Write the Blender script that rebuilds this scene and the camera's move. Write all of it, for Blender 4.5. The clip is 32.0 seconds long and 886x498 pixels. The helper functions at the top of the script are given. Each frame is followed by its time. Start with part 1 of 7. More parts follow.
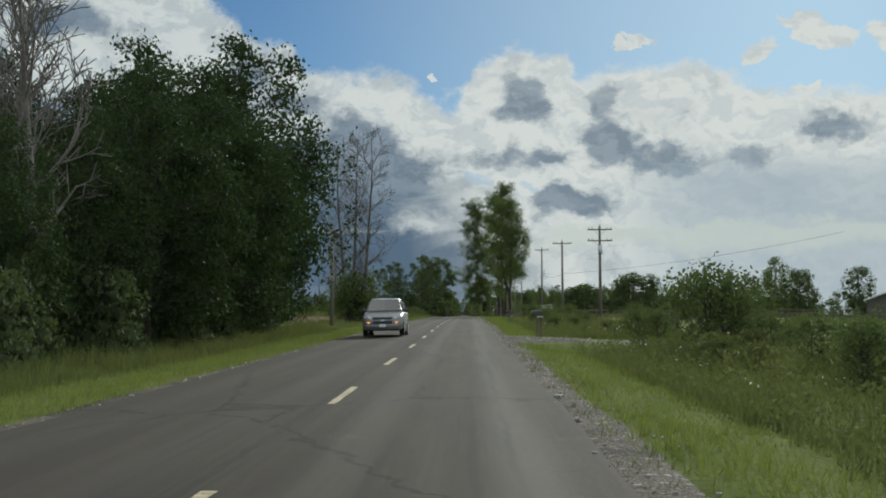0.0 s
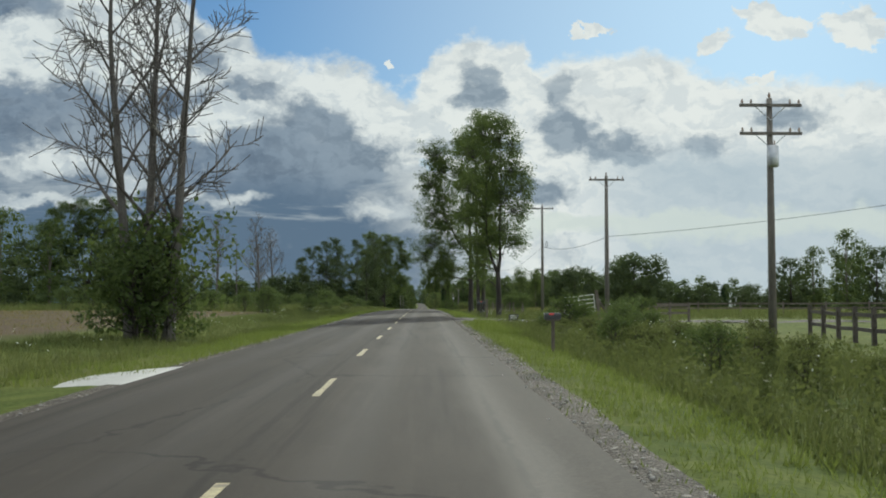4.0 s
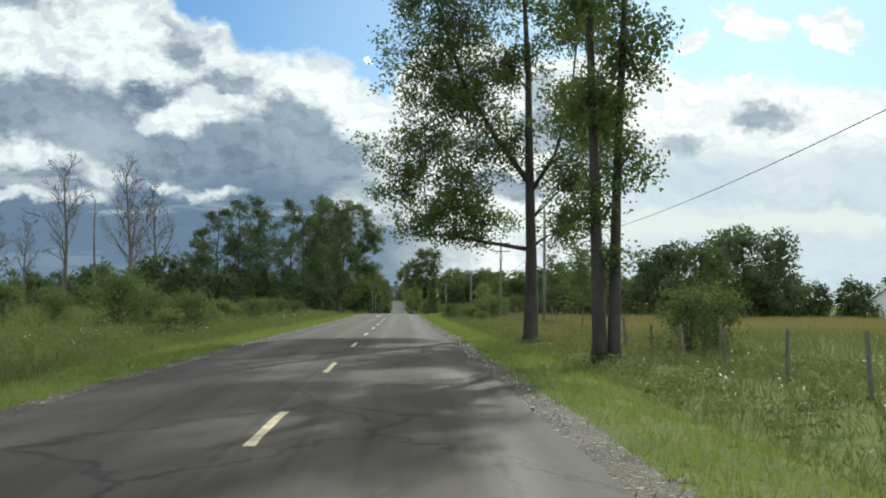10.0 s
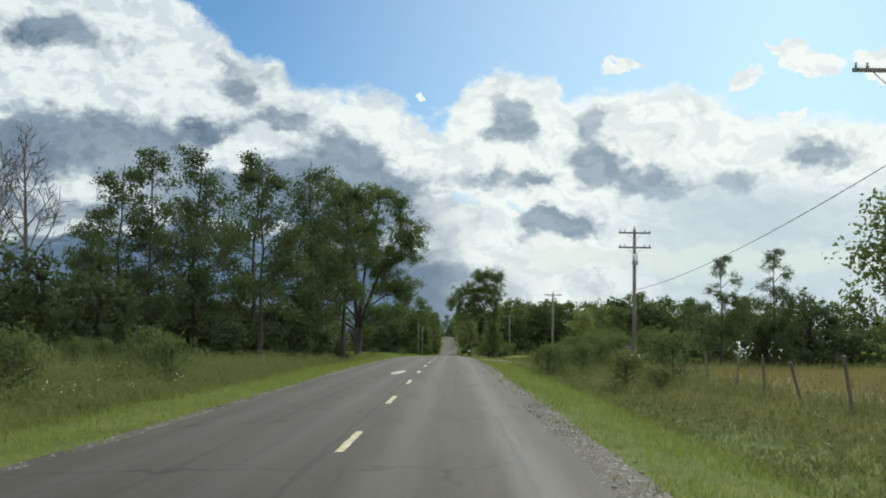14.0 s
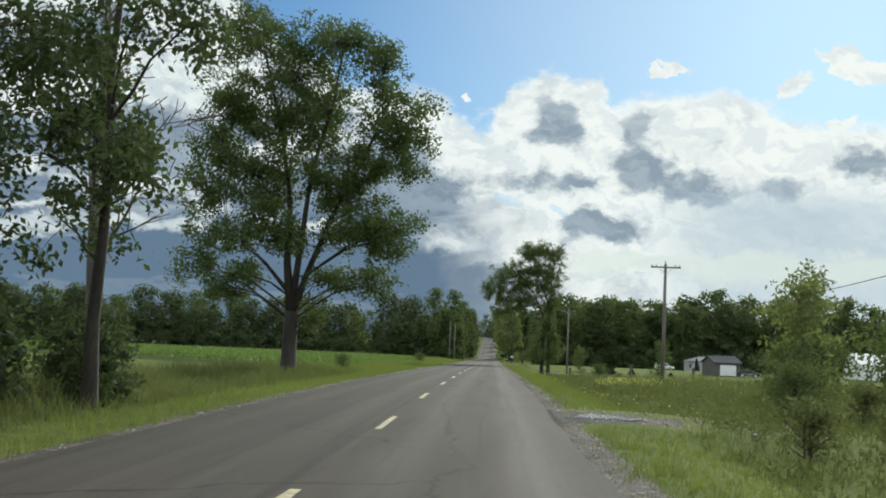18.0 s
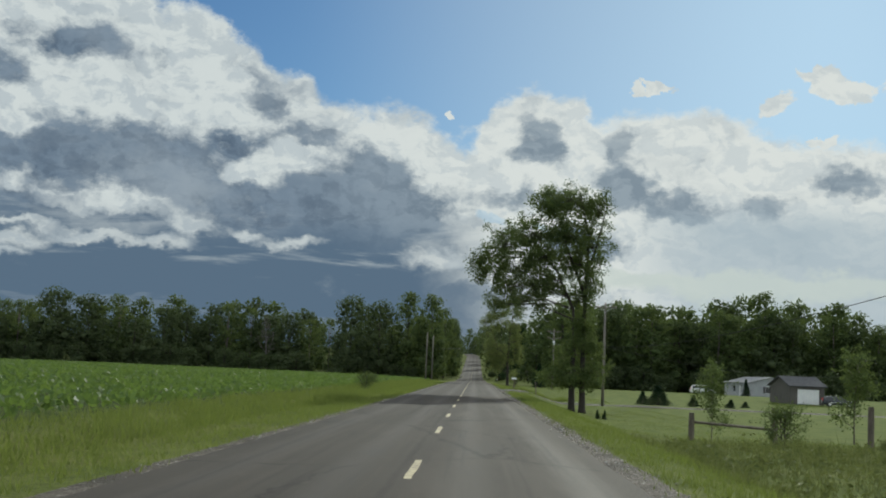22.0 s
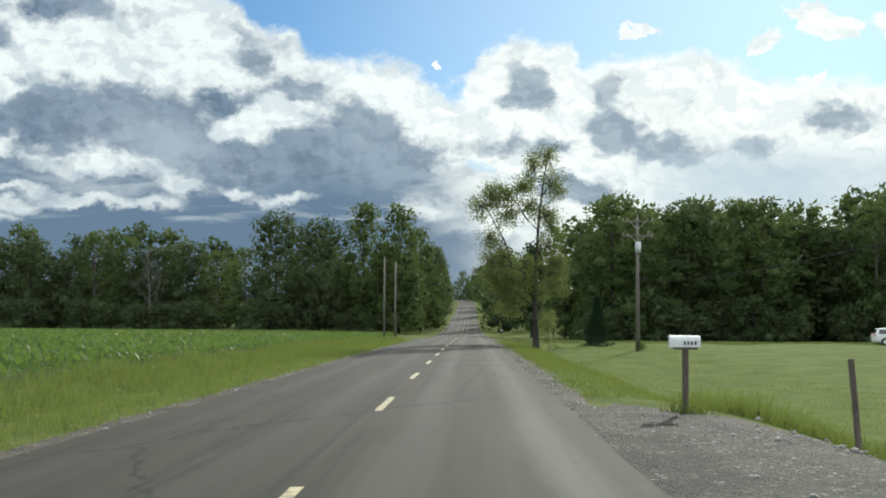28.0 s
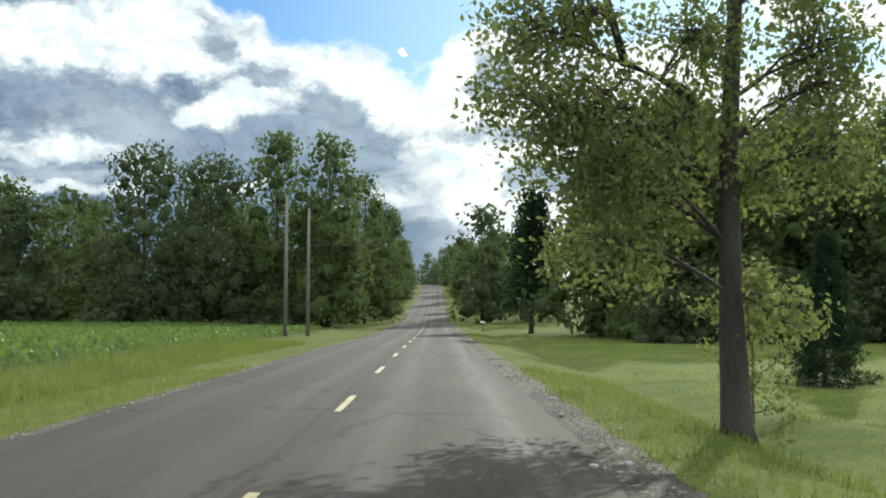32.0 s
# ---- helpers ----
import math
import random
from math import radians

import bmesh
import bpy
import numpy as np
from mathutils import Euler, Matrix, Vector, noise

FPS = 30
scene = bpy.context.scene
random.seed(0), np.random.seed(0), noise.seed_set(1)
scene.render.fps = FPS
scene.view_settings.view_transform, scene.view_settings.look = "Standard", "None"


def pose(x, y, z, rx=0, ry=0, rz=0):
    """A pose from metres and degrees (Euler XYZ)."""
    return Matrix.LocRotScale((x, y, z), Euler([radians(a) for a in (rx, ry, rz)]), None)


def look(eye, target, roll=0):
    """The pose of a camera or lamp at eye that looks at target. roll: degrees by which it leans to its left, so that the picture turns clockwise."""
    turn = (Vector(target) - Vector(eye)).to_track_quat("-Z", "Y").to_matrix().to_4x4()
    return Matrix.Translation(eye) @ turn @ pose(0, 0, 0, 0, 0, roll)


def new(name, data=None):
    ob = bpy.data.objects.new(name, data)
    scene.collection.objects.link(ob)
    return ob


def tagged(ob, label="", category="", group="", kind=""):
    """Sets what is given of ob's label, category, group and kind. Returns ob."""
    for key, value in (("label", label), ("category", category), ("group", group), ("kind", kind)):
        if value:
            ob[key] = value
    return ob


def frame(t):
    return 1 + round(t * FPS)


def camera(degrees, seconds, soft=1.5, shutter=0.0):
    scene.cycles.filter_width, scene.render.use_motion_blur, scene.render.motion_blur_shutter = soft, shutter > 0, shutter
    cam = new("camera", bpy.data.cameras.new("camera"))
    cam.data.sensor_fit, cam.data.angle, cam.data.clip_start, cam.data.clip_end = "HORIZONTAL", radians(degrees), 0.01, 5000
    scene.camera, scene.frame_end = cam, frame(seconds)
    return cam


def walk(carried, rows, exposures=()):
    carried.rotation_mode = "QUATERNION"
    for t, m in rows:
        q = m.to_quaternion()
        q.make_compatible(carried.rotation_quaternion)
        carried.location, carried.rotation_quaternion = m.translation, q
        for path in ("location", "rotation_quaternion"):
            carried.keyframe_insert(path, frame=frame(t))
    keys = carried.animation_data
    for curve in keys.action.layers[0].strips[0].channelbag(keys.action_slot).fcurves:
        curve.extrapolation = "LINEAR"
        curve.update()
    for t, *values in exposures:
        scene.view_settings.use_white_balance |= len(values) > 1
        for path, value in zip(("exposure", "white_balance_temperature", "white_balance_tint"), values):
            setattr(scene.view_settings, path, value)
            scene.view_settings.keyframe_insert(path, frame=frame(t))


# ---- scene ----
# camera: seconds, x, y, z, yaw to the left, pitch up, roll (degrees)
cam = camera(40.24, 32.0, soft=1.9)
PATH = [
    (0, 0.47, -0.04, -2.28, 1.23, 4.12, -0.19),
    (0.5, 0.54, 8.80, -1.94, 2.42, 5.85, 0.64),
    (1, 0.55, 17.48, -1.78, 2.78, 4.52, 0.02),
    (1.5, 0.55, 26.15, -1.58, 2.43, 6.12, 1.10),
    (2, 0.50, 34.96, -1.35, 2.09, 5.36, 0.73),
    (2.5, 0.27, 43.84, -1.15, 1.38, 4.62, -0.57),
    (3, 0.32, 52.51, -1.00, 0.11, 3.08, -1.42),
    (3.5, 0.14, 61.15, -0.66, -0.62, 3.58, -0.66),
    (5.5, -0.03, 94.77, 0.25, -0.22, 3.14, 1.33),
    (6, -0.08, 103.02, 0.45, -0.67, 3.70, 0.74),
    (6.5, -0.12, 111.33, 0.62, -1.20, 3.79, 1.00),
    (7, -0.17, 119.70, 0.80, -2.16, 5.00, 1.09),
    (7.5, -0.20, 128.11, 0.99, -1.49, 4.28, 1.41),
    (8, -0.05, 136.67, 1.14, -3.79, 3.75, 0.69),
    (8.5, -0.01, 145.33, 1.32, -3.36, 3.66, 0.10),
    (9, -0.09, 153.94, 1.52, -3.22, 3.46, 0.34),
    (9.5, 0.07, 162.58, 1.76, -1.98, 3.16, 0.50),
    (10, -0.03, 171.32, 1.94, -1.93, 3.37, 0.48),
    (10.5, 0.01, 180.18, 2.11, -1.62, 2.92, -0.08),
    (11, -0.18, 189.15, 2.31, -1.44, 3.44, 1.69),
    (11.5, -0.08, 198.17, 2.43, 0.68, 3.52, 0.50),
    (12, -0.00, 207.12, 2.59, 1.22, 3.12, 0.63),
    (12.5, -0.03, 215.98, 2.71, -0.32, 4.09, 1.04),
    (13, -0.12, 224.90, 2.83, -0.18, 4.08, 1.28),
    (13.5, -0.05, 233.98, 2.98, 0.25, 4.92, 1.17),
    (15.5, 0.02, 269.58, 3.38, 0.78, 5.16, 0.69),
    (16, 0.06, 278.44, 3.51, 0.40, 5.27, 2.03),
    (16.5, 0.14, 287.26, 3.65, 0.77, 4.24, 2.23),
    (17, 0.22, 295.94, 3.79, 2.34, 3.92, 2.42),
    (17.5, 0.30, 304.56, 3.91, 2.42, 4.11, 2.48),
    (18, 0.36, 313.17, 4.05, 2.53, 5.00, 2.46),
    (18.5, 0.29, 321.61, 4.12, 2.38, 4.99, 1.06),
    (19, 0.16, 329.88, 4.26, 2.09, 5.30, 2.56),
    (19.5, -0.03, 338.16, 4.32, 2.86, 5.62, 3.25),
    (20, -0.24, 346.83, 4.41, 1.65, 5.21, 2.85),
    (20.5, -0.52, 355.57, 4.45, -0.63, 4.84, 2.00),
    (21, -0.70, 364.34, 4.46, 1.13, 5.97, 2.87),
    (21.5, -0.66, 373.27, 4.45, 2.41, 5.82, 1.77),
    (22, -0.67, 382.37, 4.45, 1.76, 5.86, 2.56),
    (22.5, -0.57, 391.65, 4.43, 3.51, 4.84, 3.02),
    (23, -0.31, 400.99, 4.52, 2.99, 4.37, 1.47),
    (23.5, -0.22, 410.23, 4.48, 2.78, 3.95, 0.82),
    (24, -0.11, 419.54, 4.47, 2.00, 3.44, -0.25),
    (24.5, -0.06, 429.13, 4.48, 1.91, 3.30, 0.58),
    (25, -0.01, 438.70, 4.47, 1.84, 3.88, 1.05),
    (25.5, 0.22, 448.05, 4.44, 1.13, 4.00, 0.93),
    (27.5, 0.00, 484.96, 4.50, 0.49, 3.75, 0.41),
    (28, -0.02, 494.07, 4.49, 1.35, 3.54, 0.40),
    (28.5, -0.09, 502.83, 4.50, -0.05, 3.45, 0.33),
    (29, -0.04, 511.59, 4.55, -0.03, 3.28, 1.35),
    (29.5, -0.08, 520.33, 4.58, -0.11, 2.88, 1.39),
    (30, -0.00, 529.06, 4.54, 0.56, 2.32, 1.46),
    (30.5, -0.12, 537.76, 4.59, 0.37, 2.17, 0.70),
    (31, -0.18, 546.49, 4.56, 0.48, 2.38, 0.99),
    (31.5, -0.13, 555.18, 4.60, -0.15, 2.07, 0.22),
    (32, -0.02, 563.82, 4.64, -0.26, 2.95, 0.37),
]


def aim(x, y, z, yaw, pitch, roll):
    a, b = radians(yaw), radians(pitch)
    way = Vector((-math.sin(a) * math.cos(b), math.cos(a) * math.cos(b), math.sin(b)))
    eye = Vector((x, y, z))
    return look(eye, eye + 2 * way, roll)


walk(cam, [(row[0], aim(*row[1:])) for row in PATH], exposures=[(0, -0.5, 6030, 1), (3.5, -0.3, 6030, 1), (6.5, -0.05, 6030, 1), (10, 0.15, 6030, 1), (13.5, 0.05, 6030, 1), (16, -0.2, 6030, 1), (17.2, -0.03, 6030, 1), (19.5, -0.1, 6030, 1), (21, -0.35, 6030, 1), (22.2, -0.42, 6030, 1), (23, -0.12, 6030, 1), (25, 0.2, 6030, 1), (28, 0.12, 6030, 1), (30, 0.3, 6030, 1), (32, 0.4, 6030, 1)])

# ---- world and sun ----
SUN_AZ, SUN_EL = radians(16.5), radians(21.0)
world = bpy.data.worlds.new("sky")
scene.world = world
world.use_nodes = True


class Nodes:
    """A short way to write node trees."""

    def __init__(self, tree):
        self.tree = tree

    def put(self, value, socket):
        if isinstance(value, bpy.types.NodeSocket):
            self.tree.links.new(value, socket)
        elif value is not None:
            socket.default_value = value

    def add(self, kind, *values):
        node = self.tree.nodes.new(kind)
        for n, value in enumerate(values):
            self.put(value, node.inputs[n])
        return node

    def math(self, op, a, b=None, c=None, clamp=False):
        node = self.add("ShaderNodeMath", a, b, c)
        node.operation, node.use_clamp = op, clamp
        return node.outputs[0]

    def vmath(self, op, a, b):
        node = self.add("ShaderNodeVectorMath", a, b)
        node.operation = op
        return node.outputs["Value" if op == "DOT_PRODUCT" else "Vector"]

    def voronoi(self, vector, scale, feature="F1"):
        node = self.tree.nodes.new("ShaderNodeTexVoronoi")
        node.feature = feature
        self.put(vector, node.inputs["Vector"])
        self.put(scale, node.inputs["Scale"])
        return node.outputs["Distance"]

    def mix(self, fac, a, b):
        node = self.tree.nodes.new("ShaderNodeMix")
        node.data_type = "RGBA"
        self.put(fac, node.inputs[0])
        self.put(a if isinstance(a, bpy.types.NodeSocket) else (*a, 1), node.inputs[6])
        self.put(b if isinstance(b, bpy.types.NodeSocket) else (*b, 1), node.inputs[7])
        return node.outputs[2]

    def step(self, x, lo, hi):
        node = self.tree.nodes.new("ShaderNodeMapRange")
        node.interpolation_type = "SMOOTHSTEP"
        self.put(x, node.inputs[0])
        self.put(lo, node.inputs[1])
        self.put(hi, node.inputs[2])
        return node.outputs[0]

    def noise(self, vector, scale, detail=4.0, rough=0.5, distortion=0.0):
        node = self.tree.nodes.new("ShaderNodeTexNoise")
        self.put(vector, node.inputs["Vector"])
        self.put(scale, node.inputs["Scale"])
        self.put(detail, node.inputs["Detail"])
        self.put(rough, node.inputs["Roughness"])
        self.put(distortion, node.inputs["Distortion"])
        return node.outputs[0]

    def vec(self, x, y, z=0.0):
        return self.add("ShaderNodeCombineXYZ", x, y, z).outputs[0]

    def ramp(self, fac, stops):
        node = self.tree.nodes.new("ShaderNodeValToRGB")
        self.put(fac, node.inputs[0])
        el = node.color_ramp.elements
        while len(el) < len(stops):
            el.new(0.5)
        for e, (at, v) in zip(el, stops):
            e.position = at
            e.color = (*v, 1) if isinstance(v, tuple) else (v, v, v, 1)
        return node.outputs[0]


def build_sky():
    n = Nodes(world.node_tree)
    world.node_tree.nodes.clear()
    coord = n.add("ShaderNodeTexCoord").outputs["Generated"]
    sep = n.add("ShaderNodeSeparateXYZ", coord).outputs
    az = n.math("ARCTAN2", sep[0], sep[1])
    el = n.math("ARCSINE", sep[2])
    sky = n.add("ShaderNodeTexSky")
    sky.sky_type, sky.sun_disc, sky.sun_elevation, sky.sun_rotation = "NISHITA", False, SUN_EL, SUN_AZ
    sky.air_density, sky.dust_density, sky.ozone_density = 1.0, 0.6, 1.6
    blue = n.vmath("MULTIPLY", sky.outputs[0], (0.040, 0.060, 0.085))
    # billows: warped angles
    flat = n.vec(az, n.math("MULTIPLY", el, 1.35), 0.0)
    warp = n.add("ShaderNodeTexNoise")
    n.put(flat, warp.inputs["Vector"]); n.put(24.0, warp.inputs["Scale"]); n.put(5.0, warp.inputs["Detail"]); n.put(0.6, warp.inputs["Roughness"])
    off = n.vmath("SUBTRACT", warp.outputs["Color"], (0.5, 0.5, 0.5))
    off = n.vmath("MULTIPLY", off, (0.050, 0.042, 0.0))
    bent = n.vmath("ADD", n.vec(az, el, 0.0), off)
    bs = n.add("ShaderNodeSeparateXYZ", bent).outputs
    baz, bel = bs[0], bs[1]
    fine = n.noise(flat, 34.0, 7.0, 0.62)
    wide = n.noise(flat, 9.0, 5.0, 0.6)
    # top edge of the cloud bank over the road's direction
    turn = n.math("MULTIPLY_ADD", baz, 1.0, 0.5)
    edge = n.ramp(turn, BANK)
    edge = n.math("MULTIPLY", edge, 0.4)
    lift = n.math("MULTIPLY", n.math("SUBTRACT", fine, 0.5), 0.035)
    cover = n.step(n.math("SUBTRACT", n.math("ADD", edge, lift), bel), -0.004, 0.012)
    # single puffs above the bank and shaded bellies in it: soft spots that run together
    def spots(rows):
        total = None
        for a, e, w, h in rows:
            dx = n.math("DIVIDE", n.math("SUBTRACT", baz, a), w)
            dy = n.math("DIVIDE", n.math("SUBTRACT", bel, e), h)
            d = n.math("ADD", n.math("MULTIPLY", dx, dx), n.math("MULTIPLY", dy, dy))
            g = n.math("POWER", 0.45, d)
            total = g if total is None else n.math("ADD", total, g)
        return total
    middle = n.noise(n.vmath("ADD", flat, off), 20.0, 6.0, 0.6)
    ragged = n.math("ADD", n.math("MULTIPLY", n.math("SUBTRACT", fine, 0.5), 1.1), n.math("ADD", n.math("MULTIPLY", n.math("SUBTRACT", middle, 0.5), 1.5), n.math("MULTIPLY", n.math("SUBTRACT", wide, 0.5), 0.9)))
    puffs = n.step(n.math("ADD", spots(PUFFS), ragged), 0.42, 0.62)
    cover = n.math("MAXIMUM", cover, puffs)
    # broken clear sky low behind the bank
    gaps = n.step(n.math("ADD", spots(GAPS), ragged), 0.45, 0.75)
    cover = n.math("MULTIPLY", cover, n.math("SUBTRACT", 1.0, n.math("MULTIPLY", gaps, 0.38)))
    mass = n.math("SUBTRACT", n.math("ADD", n.math("ADD", spots(BELLIES_WEST), n.math("MULTIPLY", spots(BELLIES_EAST), 1.05)), n.math("MULTIPLY", ragged, 1.55)), n.math("MULTIPLY", spots(BREAKS), 0.72))
    dark = n.math("MULTIPLY", n.step(mass, 0.14, 0.98), n.math("MULTIPLY_ADD", n.step(wide, 0.7, 0.46), 0.22, 0.78))
    dark = n.math("MULTIPLY", dark, n.step(n.math("SUBTRACT", edge, bel), -0.004, 0.03))
    grain = n.math("MULTIPLY", n.step(n.math("MULTIPLY_ADD", middle, 0.5, n.math("MULTIPLY", wide, 0.5)), 0.49, 0.66), 0.4)
    dark = n.math("MAXIMUM", dark, grain)
    # long streaks close to the horizon
    stretched = n.vec(n.math("MULTIPLY", az, 4.0), n.math("MULTIPLY", el, 26.0), 3.0)
    streak = n.math("MULTIPLY", n.step(n.noise(stretched, 1.6, 5.0, 0.6, 0.4), 0.54, 0.68), 0.45)
    streak = n.math("MAXIMUM", streak, n.step(n.math("ADD", spots(STREAKS), n.math("MULTIPLY", ragged, 0.8)), 0.2, 0.95))
    low = n.step(bel, 0.130, 0.116)
    left = n.step(baz, 0.03, -0.05)
    band = n.math("MULTIPLY", n.math("MULTIPLY", low, left), 1.0)
    dark = n.math("ADD", n.math("MULTIPLY", dark, n.math("SUBTRACT", 1.0, band)), n.math("MULTIPLY", band, n.math("SUBTRACT", 1.0, n.math("MULTIPLY", streak, 0.8))))
    haze = n.step(bel, 0.082, 0.068)
    dark = n.math("MAXIMUM", dark, n.math("MULTIPLY", n.math("MULTIPLY", haze, n.step(baz, 0.10, -0.03)), 0.92))
    # towards the sun the cloud glows
    sun_way = (math.sin(SUN_AZ) * math.cos(SUN_EL), math.cos(SUN_AZ) * math.cos(SUN_EL), math.sin(SUN_EL))
    dot = n.vmath("DOT_PRODUCT", coord, sun_way)
    glow = n.step(dot, 0.86, 0.985)
    bright = n.mix(glow, (0.94, 0.93, 0.90), (1.05, 1.01, 0.95))
    # billows: parts that face the sun are lit, the others grey
    high = n.noise(n.vmath("ADD", flat, off), 26.0, 6.0, 0.58)
    beside = n.noise(n.vmath("ADD", n.vmath("ADD", flat, off), (0.0045, 0.0085, 0.0)), 26.0, 6.0, 0.58)
    lit = n.step(n.math("SUBTRACT", high, beside), -0.085, 0.045)
    bright = n.mix(n.math("MULTIPLY", n.math("SUBTRACT", 1.0, lit), 0.42), bright, n.mix(glow, (0.46, 0.52, 0.60), (0.66, 0.70, 0.74)))
    tone = n.step(n.noise(flat, 17.0, 6.0, 0.6), 0.36, 0.66)
    shade = n.mix(glow, n.mix(tone, (0.15, 0.195, 0.265), (0.27, 0.32, 0.395)), (0.34, 0.39, 0.45))
    shade = n.mix(n.math("MULTIPLY", lit, 0.4), shade, n.mix(glow, (0.33, 0.40, 0.50), (0.62, 0.66, 0.70)))
    shade = n.mix(n.math("MULTIPLY", n.step(bel, 0.13, 0.095), n.step(baz, 0.06, -0.02)), shade, (0.155, 0.215, 0.30))
    cloud = n.mix(dark, bright, shade)
    # a thin veil of rain low on the sun's side, with a paler strip beneath it
    aside = n.step(baz, 0.10, 0.20)
    veil = n.math("MULTIPLY", aside, n.math("MULTIPLY", n.step(bel, 0.155, 0.12), n.math("MULTIPLY_ADD", wide, 0.5, 0.5)))
    cloud = n.mix(n.math("MULTIPLY", veil, 0.95), cloud, (0.56, 0.63, 0.69))
    strip_low = n.math("MULTIPLY", n.step(baz, 0.03, 0.09), n.math("MULTIPLY", n.step(bel, 0.094, 0.086), n.step(bel, 0.066, 0.078)))
    cloud = n.mix(n.math("MULTIPLY", strip_low, 0.75), cloud, (0.84, 0.86, 0.78))
    blue = n.mix(n.math("MULTIPLY", n.step(dot, 0.9, 1.0), 0.45), blue, (0.66, 0.74, 0.84))
    colour = n.mix(cover, blue, cloud)
    # all round, out of view: broken cover, made far brighter to fill shade sides
    behind = n.math("MAXIMUM", n.step(n.math("ABSOLUTE", az), 0.5, 0.9), n.step(el, 0.34, 0.5))
    roof = n.mix(n.step(n.noise(coord, 3.5, 6.0, 0.55), 0.42, 0.6), blue, n.mix(n.step(wide, 0.35, 0.7), (3.3, 3.15, 2.9), (1.6, 1.62, 1.65)))
    colour = n.mix(behind, colour, roof)
    colour = n.mix(n.step(el, 0.0, -0.02), colour, (0.10, 0.12, 0.10))
    bg = n.add("ShaderNodeBackground", colour, SKY_STRENGTH)
    n.tree.links.new(bg.outputs[0], n.add("ShaderNodeOutputWorld").inputs[0])


SKY_STRENGTH = 0.95
# (position across, height): position is turn + 0.5, height times 0.4 rad
BANK = [(0.0, 0.80), (0.27, 0.71), (0.30, 0.645), (0.325, 0.618), (0.35, 0.592), (0.363, 0.56), (0.396, 0.537), (0.433, 0.54), (0.457, 0.51), (0.478, 0.482), (0.498, 0.507), (0.505, 0.545), (0.536, 0.595), (0.58, 0.58),
        (0.59, 0.54), (0.63, 0.557), (0.70, 0.537), (0.746, 0.50), (0.82, 0.472), (1.0, 0.48)]
# soft spots of cloud: turn, height, half width, half height
PUFFS = [(0.289, 0.236, 0.028, 0.011), (0.268, 0.245, 0.014, 0.006), (0.240, 0.223, 0.012, 0.009), (0.140, 0.239, 0.018, 0.003), (0.349, 0.230, 0.020, 0.018), (-0.022, 0.212, 0.006, 0.0022), (0.277, 0.197, 0.016, 0.005)]
GAPS = [(0.004, 0.126, 0.014, 0.006), (0.05, 0.126, 0.010, 0.004)]
BREAKS = [(-0.193, 0.157, 0.010, 0.009), (-0.207, 0.153, 0.008, 0.009), (-0.383, 0.184, 0.024, 0.005), (0.080, 0.135, 0.012, 0.005)]
BELLIES_WEST = [(-0.500, 0.160, 0.060, 0.030), (-0.400, 0.160, 0.050, 0.025), (-0.335, 0.160, 0.045, 0.026), (-0.283, 0.170, 0.028, 0.021), (-0.242, 0.150, 0.034, 0.024), (-0.205, 0.179, 0.022, 0.009), (-0.150, 0.188, 0.030, 0.006),
                (-0.180, 0.132, 0.032, 0.018), (-0.130, 0.143, 0.032, 0.021), (-0.086, 0.168, 0.027, 0.013), (-0.075, 0.145, 0.034, 0.021), (-0.047, 0.121, 0.022, 0.018), (-0.105, 0.119, 0.045, 0.015),
                (-0.338, 0.248, 0.045, 0.012), (-0.400, 0.219, 0.040, 0.015), (-0.183, 0.217, 0.021, 0.016), (-0.380, 0.120, 0.035, 0.006)]
BELLIES_EAST = [(0.047, 0.196, 0.017, 0.015), (0.043, 0.178, 0.018, 0.008), (0.113, 0.195, 0.010, 0.015), (0.111, 0.161, 0.011, 0.014), (0.142, 0.142, 0.028, 0.012), (0.172, 0.137, 0.018, 0.007), (0.124, 0.153, 0.018, 0.010), (0.104, 0.112, 0.030, 0.013),
                (0.075, 0.116, 0.016, 0.009), (0.035, 0.147, 0.026, 0.009), (0.068, 0.145, 0.012, 0.007), (0.302, 0.164, 0.026, 0.010), (0.234, 0.143, 0.020, 0.010)]
STREAKS = [(-0.305, 0.123, 0.045, 0.0081), (-0.240, 0.113, 0.018, 0.0068), (-0.189, 0.109, 0.018, 0.0047), (-0.152, 0.101, 0.022, 0.0054), (-0.033, 0.097, 0.024, 0.0108), (-0.385, 0.088, 0.035, 0.0074),
           (-0.321, 0.096, 0.028, 0.0054), (-0.268, 0.096, 0.030, 0.0068), (-0.390, 0.104, 0.05, 0.0034), (-0.390, 0.077, 0.024, 0.0030)]
build_sky()

sun = new("sun", bpy.data.lights.new("sun", "SUN"))
sun.data.energy, sun.data.angle, sun.data.color = 3.7, radians(0.6), (1.0, 0.93, 0.80)
sun.matrix_world = look((0, 0, 60), (-math.sin(SUN_AZ) * math.cos(SUN_EL), -math.cos(SUN_AZ) * math.cos(SUN_EL), 60 - math.sin(SUN_EL)))


# ---- materials ----
def material(name, rough=0.8, metal=0.0, spec=0.5):
    m = bpy.data.materials.new(name)
    m.use_nodes = True
    n = Nodes(m.node_tree)
    b = m.node_tree.nodes["Principled BSDF"]
    b.inputs["Roughness"].default_value, b.inputs["Metallic"].default_value = rough, metal
    b.inputs["Specular IOR Level"].default_value = spec
    return m, n, b


